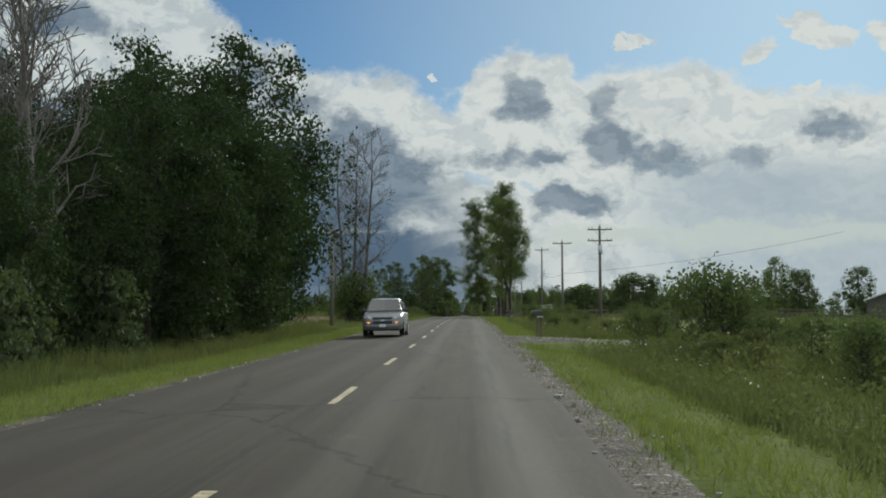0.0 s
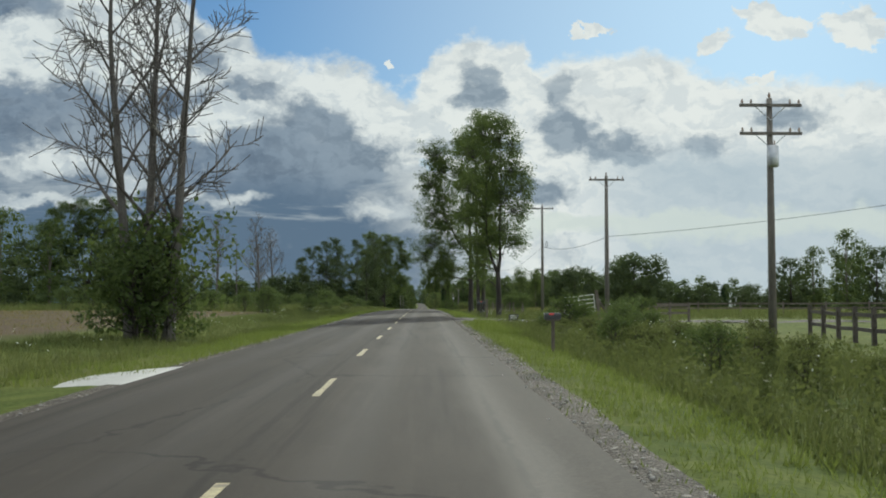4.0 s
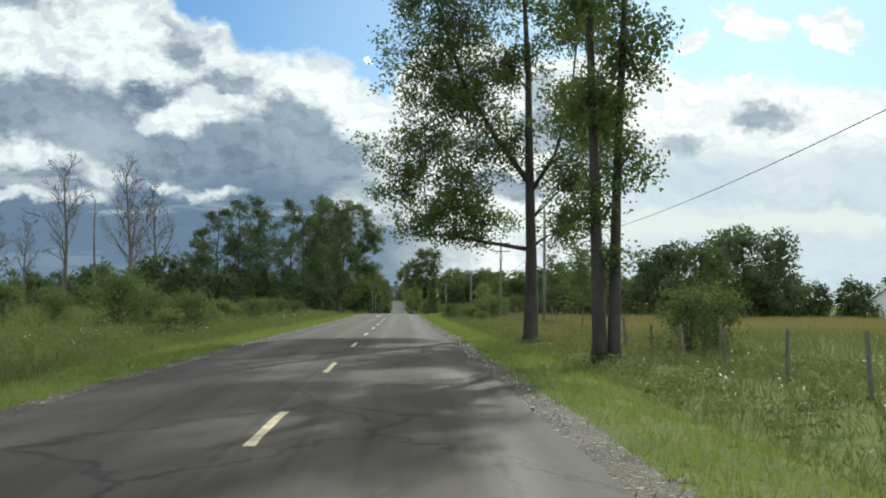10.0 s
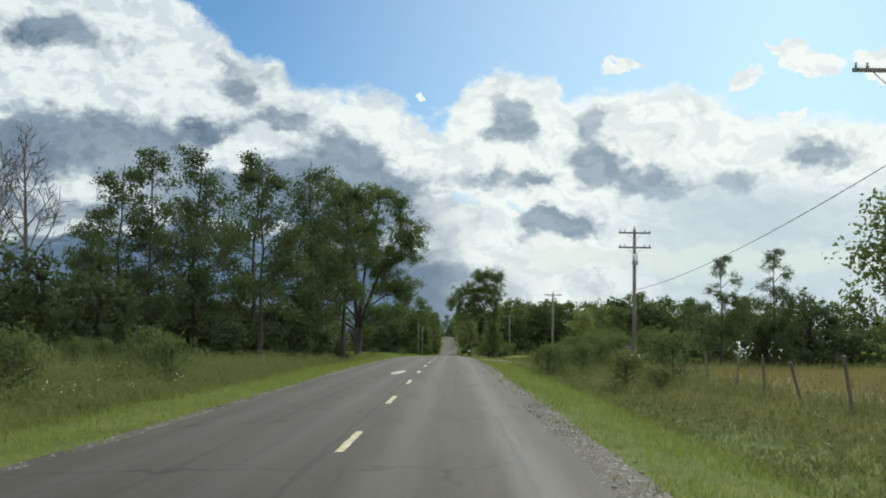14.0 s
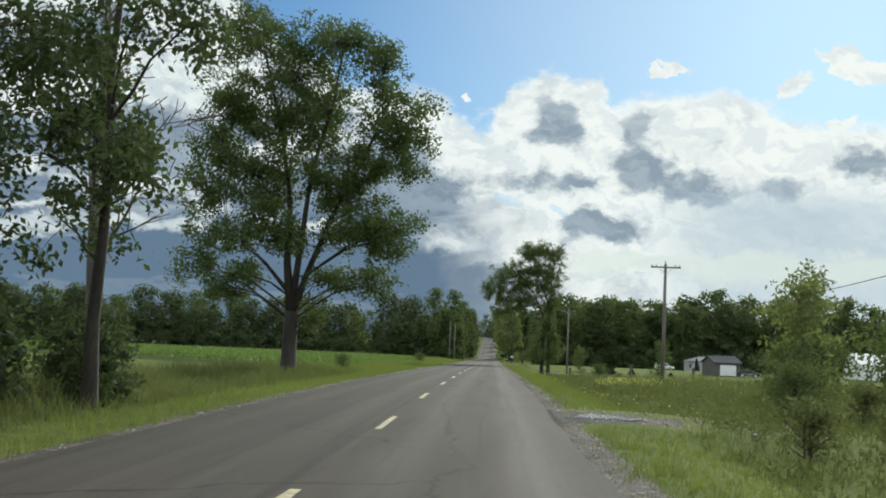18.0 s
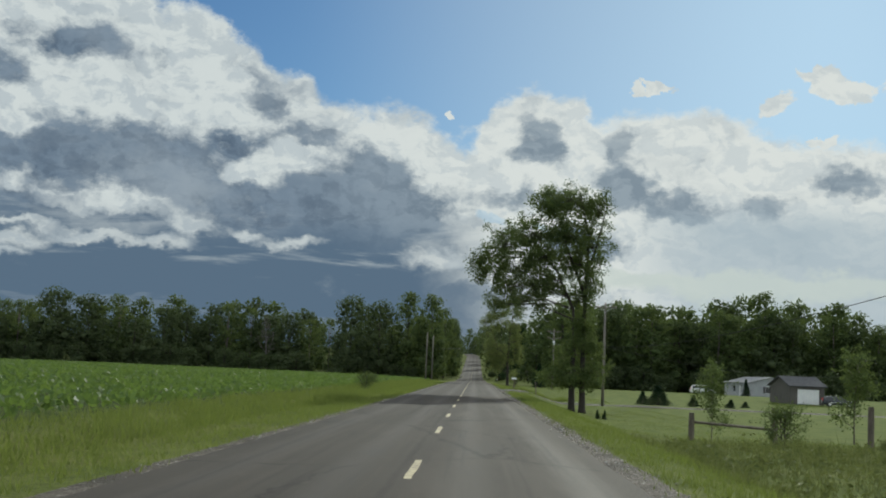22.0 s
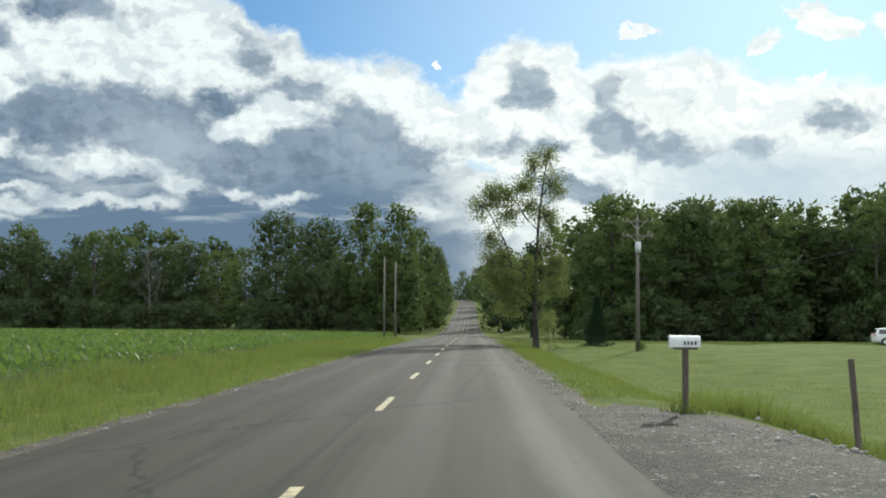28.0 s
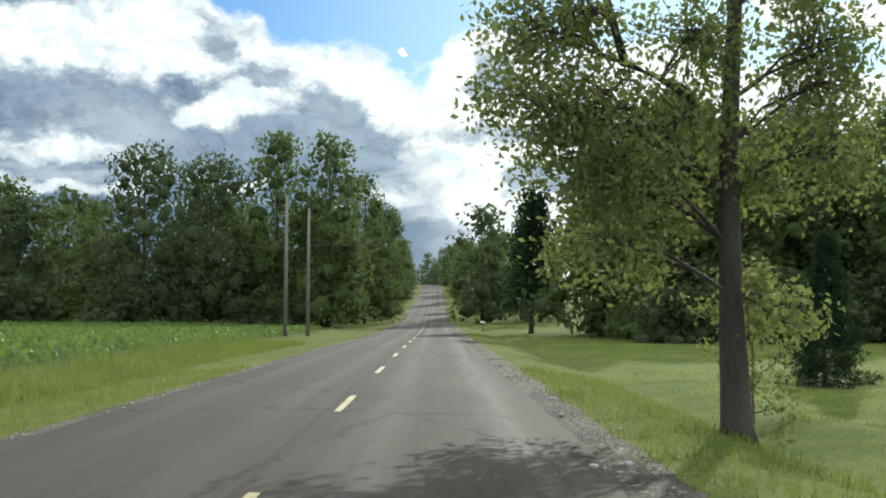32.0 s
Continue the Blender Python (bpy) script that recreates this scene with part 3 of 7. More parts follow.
# ---- mesh tools ----
class Geo:
    """Collects points and faces for one mesh."""

    def __init__(self):
        self.v, self.f = [], []

    def box(self, centre, size, turn=None):
        m = (turn or Matrix()).to_3x3()
        o = len(self.v)
        for sx, sy, sz in ((-1, -1, -1), (1, -1, -1), (1, 1, -1), (-1, 1, -1), (-1, -1, 1), (1, -1, 1), (1, 1, 1), (-1, 1, 1)):
            p = m @ Vector((sx * size[0] / 2, sy * size[1] / 2, sz * size[2] / 2)) + Vector(centre)
            self.v.append(tuple(p))
        self.f += [tuple(o + i for i in q) for q in ((0, 3, 2, 1), (4, 5, 6, 7), (0, 1, 5, 4), (1, 2, 6, 5), (2, 3, 7, 6), (3, 0, 4, 7))]
        return self

    def tube(self, points, radii, sides=6, cap=True):
        o, n = len(self.v), len(points)
        pts = [Vector(p) for p in points]
        for i, p in enumerate(pts):
            way = (pts[min(i + 1, n - 1)] - pts[max(i - 1, 0)]).normalized()
            a = way.orthogonal().normalized() if abs(way.z) < 0.9 else Vector((1, 0, 0)) - way * way.x
            a.normalize()
            b = way.cross(a)
            for s in range(sides):
                t = 2 * math.pi * s / sides
                self.v.append(tuple(p + (a * math.cos(t) + b * math.sin(t)) * radii[i]))
        for i in range(n - 1):
            for s in range(sides):
                e = (s + 1) % sides
                self.f.append((o + i * sides + s, o + i * sides + e, o + (i + 1) * sides + e, o + (i + 1) * sides + s))
        if cap:
            self.f.append(tuple(o + s for s in range(sides))[::-1])
            self.f.append(tuple(o + (n - 1) * sides + s for s in range(sides)))
        return self

    def prism(self, outline, y0, y1):
        """An outline in x and z, pushed along y."""
        o, n = len(self.v), len(outline)
        self.v += [(x, y0, z) for x, z in outline] + [(x, y1, z) for x, z in outline]
        self.f.append(tuple(range(o, o + n)))
        self.f.append(tuple(range(o + 2 * n - 1, o + n - 1, -1)))
        for i in range(n):
            j = (i + 1) % n
            self.f.append((o + i, o + n + i, o + n + j, o + j))
        return self

    def mesh(self, name, mat, smooth=False, bevel=0.0):
        me = bpy.data.meshes.new(name)
        me.from_pydata(self.v, [], self.f)
        if bevel:
            bm = bmesh.new()
            bm.from_mesh(me)
            bmesh.ops.recalc_face_normals(bm, faces=bm.faces)
            bmesh.ops.bevel(bm, geom=bm.edges[:], offset=bevel, segments=2, affect="EDGES", profile=0.6)
            bm.to_mesh(me)
            bm.free()
        if smooth:
            me.polygons.foreach_set("use_smooth", [True] * len(me.polygons))
        me.materials.append(mat)
        return me


def quads(name, corners, mat):
    """A mesh of loose four-cornered faces from an array of shape (n, 4, 3)."""
    n = len(corners)
    me = bpy.data.meshes.new(name)
    me.vertices.add(n * 4)
    me.vertices.foreach_set("co", np.ascontiguousarray(corners, np.float32).ravel())
    me.loops.add(n * 4)
    me.loops.foreach_set("vertex_index", np.arange(n * 4, dtype=np.int32))
    me.polygons.add(n)
    me.polygons.foreach_set("loop_start", np.arange(0, n * 4, 4, dtype=np.int32))
    me.update(calc_edges=True)
    me.validate()
    me.materials.append(mat)
    return me


def part(name, geo, mat, parent, label="", smooth=False, bevel=0.0, at=None):
    me = geo if isinstance(geo, bpy.types.Mesh) else geo.mesh(name, mat, smooth, bevel)
    ob = new(name, me)
    ob.parent = parent
    if at is not None:
        ob.matrix_basis = at
    return tagged(ob, label) if label else ob


def thing(name, m, label, category, group="", kind=""):
    ob = new(name)
    ob.matrix_basis = m if isinstance(m, Matrix) else Matrix.Translation(m)
    return tagged(ob, label, category, group, kind)


def structure(name, geo, mat, label="", category="", smooth=False):
    ob = new(name, geo.mesh(name, mat, smooth))
    return tagged(ob, label, category, kind="structure")


# ---- ground and road ----
def strip(xs, ys, height):
    g = Geo()
    X, Y = np.meshgrid(xs, ys)
    X = X + bend(Y)
    Z = height(X, Y)
    g.v = np.stack([X, Y, Z], -1).reshape(-1, 3).tolist()
    w = len(xs)
    a = (np.arange(len(ys) - 1)[:, None] * w + np.arange(w - 1)[None]).ravel()
    g.f = np.stack([a, a + 1, a + w + 1, a + w], -1).tolist()
    return g


def across():
    near = np.concatenate([np.arange(-16, -5.2, 0.6), [-5.11, -4.6, -1.6, 1.4, 1.83], np.arange(2.1, 16, 0.5)])
    far = np.array([18, 21, 25, 30, 38, 48, 62, 80, 110, 150, 220, 350, 600, 1200, 2600])
    return np.concatenate([-far[::-1] - 1, near, far])


along = np.concatenate([[-900, -400, -200, -120, -80, -50], np.arange(-40, 720, 2.0), np.arange(720, 1320, 10.0), [1400, 1600, 2000, 2600, 3600]])
structure("ground", strip(across(), along, ground_z), GROUND, "grassy verges, ditches, crop field, hay meadow and mown lawn", "ground", smooth=True)


def crown_z(x, y):
    x = x - bend(y)
    return rise(y) + 0.05 - 0.05 * np.abs(x - CENTRE) / 3.4


road_y = np.concatenate([np.arange(-60, 720, 2.0), np.arange(720, 1320, 5.0)])
rng = np.random.default_rng(5)


def road_strip():
    g = strip(np.array([LEFT_EDGE, -4.2, -2.9, CENTRE, -0.3, 0.8, RIGHT_EDGE]), road_y, crown_z)
    v = np.array(g.v).reshape(len(road_y), 7, 3)
    ragged = np.convolve(rng.normal(0, 0.05, len(road_y) + 4), [0.25, 0.5, 0.25], "valid")
    v[:, 6, 0] += ragged[:len(road_y)] + np.interp(road_y, EDGE_Y, EDGE_X)
    v[:, 0, 0] += np.convolve(rng.normal(0, 0.05, len(road_y) + 4), [0.25, 0.5, 0.25], "valid")[:len(road_y)]
    edge = v[:, [0, 6]].copy()
    edge[:, :, 2] -= 0.14
    g.v = np.concatenate([edge[:, :1], v, edge[:, 1:]], 1).reshape(-1, 3).tolist()
    a = (np.arange(len(road_y) - 1)[:, None] * 9 + np.arange(8)[None]).ravel()
    g.f = np.stack([a, a + 1, a + 10, a + 9], -1).tolist()
    return g


structure("road", road_strip(), ASPHALT, "worn grey two-lane asphalt road with tar cracks", "road")


def shoulder(x0, x1, lift, name, label):
    ys = np.arange(-50, 720, 1.0)
    xs = np.linspace(x0, x1, 5)
    g = strip(xs, ys, lambda X, Y: ground_z(X, Y) + lift)
    v = np.array(g.v).reshape(len(ys), 5, 3)
    outer = np.convolve(rng.normal(0, 0.22, len(ys) + 6), np.ones(5) / 5, "valid")[:len(ys)]
    side = 4 if x1 > 0 else 0
    v[:, side, 0] += outer * 1.5
    v[:, side, 2] = ground_z(v[:, side, 0], v[:, side, 1]) - 0.03
    g.v = v.reshape(-1, 3).tolist()
    structure(name, g, GRAVEL, label, "road shoulder", smooth=True)


shoulder(RIGHT_EDGE - 0.35, 2.6, 0.012, "shoulder_right", "gravel shoulder crumbling along the asphalt edge")
shoulder(-5.62, LEFT_EDGE + 0.12, 0.012, "shoulder_left", "narrow gravel and dirt edge along the asphalt")


# painted centre dashes
def dash(y, length):
    g = Geo()
    ys = np.linspace(y, y + length, 6)
    for yy in ys:
        for s in (-0.06, 0.06):
            x = CENTRE + s + float(rng.normal(0, 0.008))
            g.v.append((x, yy, float(crown_z(x, yy)) + 0.006))
    g.f = [(2 * i, 2 * i + 1, 2 * i + 3, 2 * i + 2) for i in range(5)]
    ob = new("lane_dash", g.mesh("lane_dash", LINE_YELLOW))
    tagged(ob, "worn yellow centre-line dash on the asphalt", "road marking", "centre line dashes", "structure")


DASH_AT = np.interp(np.arange(-1, 75), [-1, 0, 4, 8, 9, 10, 12, 15, 18, 23, 27, 32, 33, 35, 40, 42, 44, 46, 75], [6, 18.0, 64.3, 111.2, 123.3, 136.4, 159.6, 196, 235.2, 297.1, 346.8, 412.8, 424.3, 449.8, 514.4, 537.0, 558.6, 582.9, 937])
for y in DASH_AT:
    dash(float(y) - 0.3, 3.7)


def paint_smear():
    g = Geo()
    r = np.random.default_rng(19)
    ys = np.linspace(295.2, 301.2, 19)
    for i, yy in enumerate(ys):
        u = i / 18
        half = 0.24 * math.sin(math.pi * min(1, 0.12 + u * 0.95)) ** 0.6 + float(r.normal(0, 0.025))
        mid = -2.56 + 0.24 * u + float(r.normal(0, 0.02))
        for s in (-half, 0, half):
            g.v.append((mid + s, yy + float(r.normal(0, 0.05)), float(crown_z(mid + s, yy)) + 0.006))
    g.f = [(i * 3 + j, i * 3 + j + 1, i * 3 + j + 4, i * 3 + j + 3) for i in range(18) for j in range(2)]
    tagged(new("paint_smear", g.mesh("paint_smear", SMEAR)), "long worn white smear of paint on the asphalt", "road marking", kind="structure")


paint_smear()


def drive(name, outline, mat, label, lift=0.03):
    """A side drive: a surface over the ground between two lines that run away from the road."""
    g = Geo()
    n = 24
    for i in range(n + 1):
        t = i / n
        a = [np.interp(t, np.linspace(0, 1, len(outline)), [o[k] for o in outline]) for k in range(4)]
        for s in np.linspace(0, 1, 7):
            x, y = a[0] + (a[2] - a[0]) * s, a[1] + (a[3] - a[1]) * s
            edge = 0.05 * min(1, 6 * s * (1 - s))
            z = gz(x, y) + lift + edge - 0.03
            if LEFT_EDGE < x < RIGHT_EDGE:
                z = float(crown_z(x, y)) - 0.03
            g.v.append((x, y, z))
    g.f = [(i * 7 + j, i * 7 + j + 1, (i + 1) * 7 + j + 1, (i + 1) * 7 + j) for i in range(n) for j in range(6)]
    structure(name, g, mat, label, "driveway", smooth=True)


drive("driveway_1", [(1.6, 46, 1.6, 57), (4, 49, 4, 54.5), (8, 50, 8, 53.5)], DRIVE_GRAVEL, "gravel farm drive beside a mailbox")
drive("driveway_2", [(1.6, 141.5, 1.6, 157), (4.5, 145, 4.5, 153.5), (30, 149, 30, 156)], DRIVE_GRAVEL, "wet gravel farm drive with puddles")
drive("driveway_3", [(1.6, 338.5, 1.6, 345), (3, 339.8, 3, 343.6), (4.8, 340.6, 4.8, 343)], DRIVE_GRAVEL, "short gravel field entrance")
drive("driveway_4", [(1.6, 499, 1.6, 519), (4.5, 502, 4.5, 514.5), (12, 504.5, 12, 511), (48, 508, 48, 514)], DRIVE_GRAVEL, "pale gravel drive leading to a house")
drive("driveway_5", [(-4.9, 90, -4.9, 96.5), (-5.8, 91, -5.8, 95.5), (-6.6, 91.5, -6.6, 95)], CONCRETE, "pale concrete drive end beside the road")


def puddle(x, y, a, b):
    """Rain water in the hollows of a drive: one ragged sheet, laid on its surface."""
    g = Geo()
    r = np.random.default_rng(int(y * 10))
    rim = [1 + 0.25 * math.sin(3 * t + x) + 0.16 * math.sin(7 * t + y) + 0.1 * math.sin(11 * t) + r.normal(0, 0.04) for t in np.linspace(0, 2 * math.pi, 40, endpoint=False)]
    level = min(gz(x + a * s, y + b * t) for s in (-0.7, 0, 0.7) for t in (-0.7, 0, 0.7)) + 0.058
    g.v.append((x, y, max(level, gz(x, y) + 0.056)))
    for k in (0.45, 1.0):
        for i, w in enumerate(rim):
            t = 2 * math.pi * i / 40
            px, py = x + a * w * k * math.cos(t), y + b * w * k * math.sin(t)
            g.v.append((px, py, max(level, gz(px, py) + 0.056)))
    g.f = [(0, 1 + i, 1 + (i + 1) % 40) for i in range(40)] + [(1 + i, 41 + i, 41 + (i + 1) % 40, 1 + (i + 1) % 40) for i in range(40)]
    tagged(new("puddle", g.mesh("puddle", WATER)), "shallow rain puddle on the gravel drive", "puddle", kind="structure")


puddle(4.6, 152.6, 0.9, 0.35)
puddle(7.0, 150.8, 1.6, 0.8)
puddle(3.0, 341.2, 0.75, 0.8)
puddle(9.0, 508.0, 1.3, 0.8)


# ---- trees ----
def grow(rng, tubes, tips, start, way, length, radius, level, levels, lift, spread, kids):
    n = 5 if level == 0 else 4 if level == 1 else 2
    pts, rad, p, d = [Vector(start)], [radius], Vector(start), Vector(way).normalized()
    for i in range(1, n + 1):
        d = (d + Vector(rng.normal(0, 0.13 if level else 0.05, 3)) + Vector((0, 0, lift * 0.16))).normalized()
        p = p + d * length / n
        pts.append(p.copy())
        rad.append(max(0.008, radius * (1 - (0.78 if level else 0.85) * i / n)))
    tubes.append((pts, rad, level))
    if level >= levels:
        tips.extend([(q, level) for q in pts[1:]])
        return
    if level == levels - 1:
        tips.extend([(q, level) for q in pts[2:]])
    for k in range(kids[level]):
        t = 0.28 + 0.72 * (k + rng.random() * 0.9) / kids[level]
        i = min(int(t * n), n - 1)
        q = pts[i].lerp(pts[i + 1], t * n - i) if t < 1 else pts[-1]
        side = Vector(rng.normal(0, 1, 3))
        side = (side - d * side.dot(d)).normalized()
        turn = (d * (1 - spread) + side * spread).normalized()
        grow(rng, tubes, tips, q, turn, length * rng.uniform(0.42, 0.62), max(0.01, rad[i] * 0.55), level + 1, levels, lift, spread, kids)


def leaf_quads(rng, centres, size, droop=0.0):
    n = len(centres)
    a = rng.normal(0, 1, (n, 3))
    a[:, 2] -= droop
    a /= np.linalg.norm(a, axis=1)[:, None]
    b = np.cross(a, rng.normal(0, 1, (n, 3)))
    b /= np.linalg.norm(b, axis=1)[:, None] + 1e-9
    c = np.cross(a, b)
    s = size * rng.uniform(0.6, 1.3, n)[:, None]
    k = 0.35 * s * c * rng.uniform(-0.6, 0.6, (n, 1))
    return np.stack([centres - a * s, centres + b * s * 0.55 + k, centres + a * s, centres - b * s * 0.55 + k], 1)


TREES, BRANCHES = {}, {}


def ball(subdivisions):
    bm = bmesh.new()
    bmesh.ops.create_icosphere(bm, subdivisions=subdivisions, radius=1.0)
    v = np.array([p.co[:] for p in bm.verts])
    f = np.array([[p.index for p in face.verts] for face in bm.faces])
    bm.free()
    return v, f


BALLS = {k: ball(k) for k in (1, 2)}


def foliage(rng, leaf_corners, leaf_mat, at, rad, detail):
    """One crown mesh: loose leaves round the uneven inner masses of the foliage."""
    bv, bf = BALLS[detail]
    n, m = len(leaf_corners), len(at)
    inner = at[:, None] + bv[None] * (rad[:, None, None] * rng.uniform(0.3, 0.66, (m, len(bv), 1))) * np.array([1, 1, 0.9])
    tri = (bf[None] + (np.arange(m) * len(bv))[:, None, None]).reshape(-1, 3) + n * 4
    me = bpy.data.meshes.new("crown")
    co = np.concatenate([leaf_corners.reshape(-1, 3), inner.reshape(-1, 3)])
    me.vertices.add(len(co))
    me.vertices.foreach_set("co", np.ascontiguousarray(co, np.float32).ravel())
    loops = np.concatenate([np.arange(n * 4), tri.ravel()]).astype(np.int32)
    me.loops.add(len(loops))
    me.loops.foreach_set("vertex_index", loops)
    me.polygons.add(n + len(tri))
    me.polygons.foreach_set("loop_start", np.concatenate([np.arange(0, n * 4, 4), n * 4 + np.arange(0, len(tri) * 3, 3)]).astype(np.int32))
    me.materials.append(leaf_mat)
    me.materials.append(FOLIAGE[leaf_mat])
    me.polygons.foreach_set("material_index", np.concatenate([np.zeros(n), np.ones(len(tri))]).astype(np.int32))
    me.update(calc_edges=True)
    me.validate()
    return me


def lump_tree(key, seed, height, width, base, lumps, leaves, size, mat, bark, shape="round", detail=2, lump=(0.13, 0.22), spray=0.0):
    """A tree seen from afar: stem, limbs and rounded masses of leaves down to its foot."""
    rng = np.random.default_rng(seed)
    g = Geo().tube([(0, 0, 0), (0.1, 0, height * 0.5), (0, 0.1, height * 0.9)], [0.28, 0.18, 0.05], 5)
    at, rad = [], []
    for k in range(lumps):
        u = (k + rng.random()) / lumps
        z = base * height + (1 - base) * height * u
        wide = {"round": math.sqrt(1 - (max(0, u - 0.3) / 0.75) ** 2), "tall": math.sqrt(1 - (max(0, u - 0.45) / 0.58) ** 2) * 0.95}[shape] * width / 2
        r = rng.uniform(*lump) * width * (1 - 0.3 * u)
        t, out = k * 2.4 + rng.normal(0, 0.4), max(0.0, wide - r * 0.6) * rng.uniform(0.35, 1.06)
        at.append((out * math.cos(t), out * math.sin(t), min(z, height - r * rng.uniform(0.5, 1.3))))
        rad.append(r)
        if k % 4 == 0:
            g.tube([(0, 0, z * 0.6), (at[-1][0] * 0.5, at[-1][1] * 0.5, z * 0.85), at[-1]], [0.1, 0.07, 0.03], 3, cap=False)
    at, rad = np.array(at), np.array(rad)
    which = rng.choice(lumps, leaves, p=rad ** 2 / (rad ** 2).sum())
    way = rng.normal(0, 1, (leaves, 3)) + np.array([0, 0, 0.25])
    way /= np.linalg.norm(way, axis=1)[:, None]
    far = rng.uniform(0.72, 1.12, leaves) + spray * rng.random(leaves) ** 3
    pts = at[which] + way * (rad[which] * far)[:, None] * np.array([1, 1, 0.88]) + rng.normal(0, size * 0.6, (leaves, 3))
    pts = pts[pts[:, 2] > 0.1]
    TREES[key] = (g.mesh("trunk", bark, smooth=True), foliage(rng, leaf_quads(rng, pts, size), mat, at, rad * np.linspace(1.05, 0.62, lumps), detail), height)


def tree_kind(key, seed, height, trunk_r, clear, width, limbs, leaves, leaf_size, leaf_mat, bark, shape="round", lift=0.5, stems=1, levels=2, kids=(5, 4), clump=0.45, droop=0.0, gap=0.0):
    """Meshes of one kind of tree: the trunk with its limbs, and the crown of leaves."""
    rng = np.random.default_rng(seed)
    tubes, tips = [], []
    for s in range(stems):
        across = (s - (stems - 1) / 2)
        base = Vector((across * (gap or 1.5 * trunk_r), rng.normal(0, 0.25) if stems > 1 else 0, 0))
        tilt = Vector((across * (0.03 if gap else 0.1), rng.normal(0, 0.015), 1)).normalized()
        n = 10
        pts, rad, p, d = [base], [trunk_r * 1.35], base.copy(), tilt
        for i in range(1, n + 1):
            d = (d + Vector((rng.normal(0, 0.028), rng.normal(0, 0.028), 0.06))).normalized()
            p = p + d * height * 0.93 / n
            pts.append(p.copy())
            rad.append(max(0.03, trunk_r * (1 - 0.93 * (i / n) ** 0.9)))
        pts.insert(1, pts[0].lerp(pts[1], 0.2))
        rad.insert(1, trunk_r * 1.02)
        tubes.append((pts, rad, -1))
        for k in range(limbs):
            t = clear + (1 - clear) * (k + rng.random()) / limbs
            h = t * height * 0.92
            i = max(1, min(len(pts) - 2, next((j for j in range(len(pts) - 1) if pts[j + 1].z >= h), len(pts) - 2)))
            q = pts[i].lerp(pts[i + 1], min(1, max(0, (h - pts[i].z) / max(0.01, pts[i + 1].z - pts[i].z))))
            u = (t - clear) / (1 - clear)
            reach = {"round": math.sin(math.pi * (0.22 + 0.72 * u)), "tall": 0.55 + 0.45 * math.sin(math.pi * (0.15 + 0.7 * u)) - 0.3 * u,
                     "cone": 1.02 - u, "dead": 0.75 - 0.5 * u}[shape]
            long = max(0.6, width / 2 * reach * rng.uniform(0.75, 1.15))
            az = k * 2.4 + rng.normal(0, 0.35) + s
            up = {"round": 0.25 + 0.9 * u, "tall": 0.55 + 0.8 * u, "cone": -0.05 + 0.25 * u, "dead": 0.75 + 0.7 * u}[shape]
            way = Vector((math.cos(az), math.sin(az), up))
            grow(rng, tubes, tips, q, way, long * math.sqrt(1 + 0.25 * up * up), max(0.03, rad[i] * 0.5), 0, levels, lift, 0.5, kids)
        tips += [(pts[-1], 1), (pts[-2], 1)]
    g, far, limb_geos = Geo(), key.startswith(("bush", "sapling")), []
    for pts, rad, level in tubes:
        if far and level > 0:
            continue
        if shape == "dead":
            rad = [q * 1.3 + 0.008 for q in rad]
        elif level > 1:
            continue
        if level > 0:
            pts, rad = pts[::2] if len(pts) > 3 else pts, rad[::2] if len(pts) > 3 else rad
        if shape == "dead" and level == 0:
            limb_geos.append(Geo())
        (limb_geos[-1] if shape == "dead" and level >= 0 else g).tube(pts, rad, (6 if far else 10) if level == -1 else (3 if far else 5) if level == 0 else 3, cap=level < 0)
    trunk = g.mesh("trunk", bark, smooth=True)
    crown = None
    if leaves:
        where = np.array([tuple(p) for p, _ in tips])
        tufts = max(1, leaves // 11)
        heart = where[rng.integers(0, len(where), tufts)] + rng.normal(0, clump, (tufts, 3)) * np.array([1, 1, 0.8])
        pick = heart[rng.integers(0, tufts, leaves)] + rng.normal(0, leaf_size * 2.0, (leaves, 3)) * np.array([1, 1, 0.75])
        pick = pick[pick[:, 2] > 0.15]
        crown = quads("crown", leaf_quads(rng, pick, leaf_size, droop), leaf_mat)
    TREES[key] = (trunk, crown, height)
    BRANCHES[key] = [q.mesh("limb", bark, smooth=True) for q in limb_geos]


def plant(key, x, y, label, scale=1.0, turn=None, group="", category="tree", name="tree", sink=0.08, wide=1.0):
    trunk, crown, height = TREES[key]
    rot = rng.uniform(0, 6.28) if turn is None else radians(turn)
    m = Matrix.LocRotScale((x, y, gz(x, y) - sink), Euler((0, 0, rot)), (scale * wide, scale * wide, scale))
    if key.startswith("back"):
        STANDS.setdefault(group, []).append((key, m))
        return None
    t = thing(name, m, label, category, group)
    part("trunk", trunk, None, t)
    if crown:
        part("crown", crown, None, t)
    for limb in BRANCHES.get(key, ()):
        part("limb", limb, None, t)
    return t


STANDS = {}


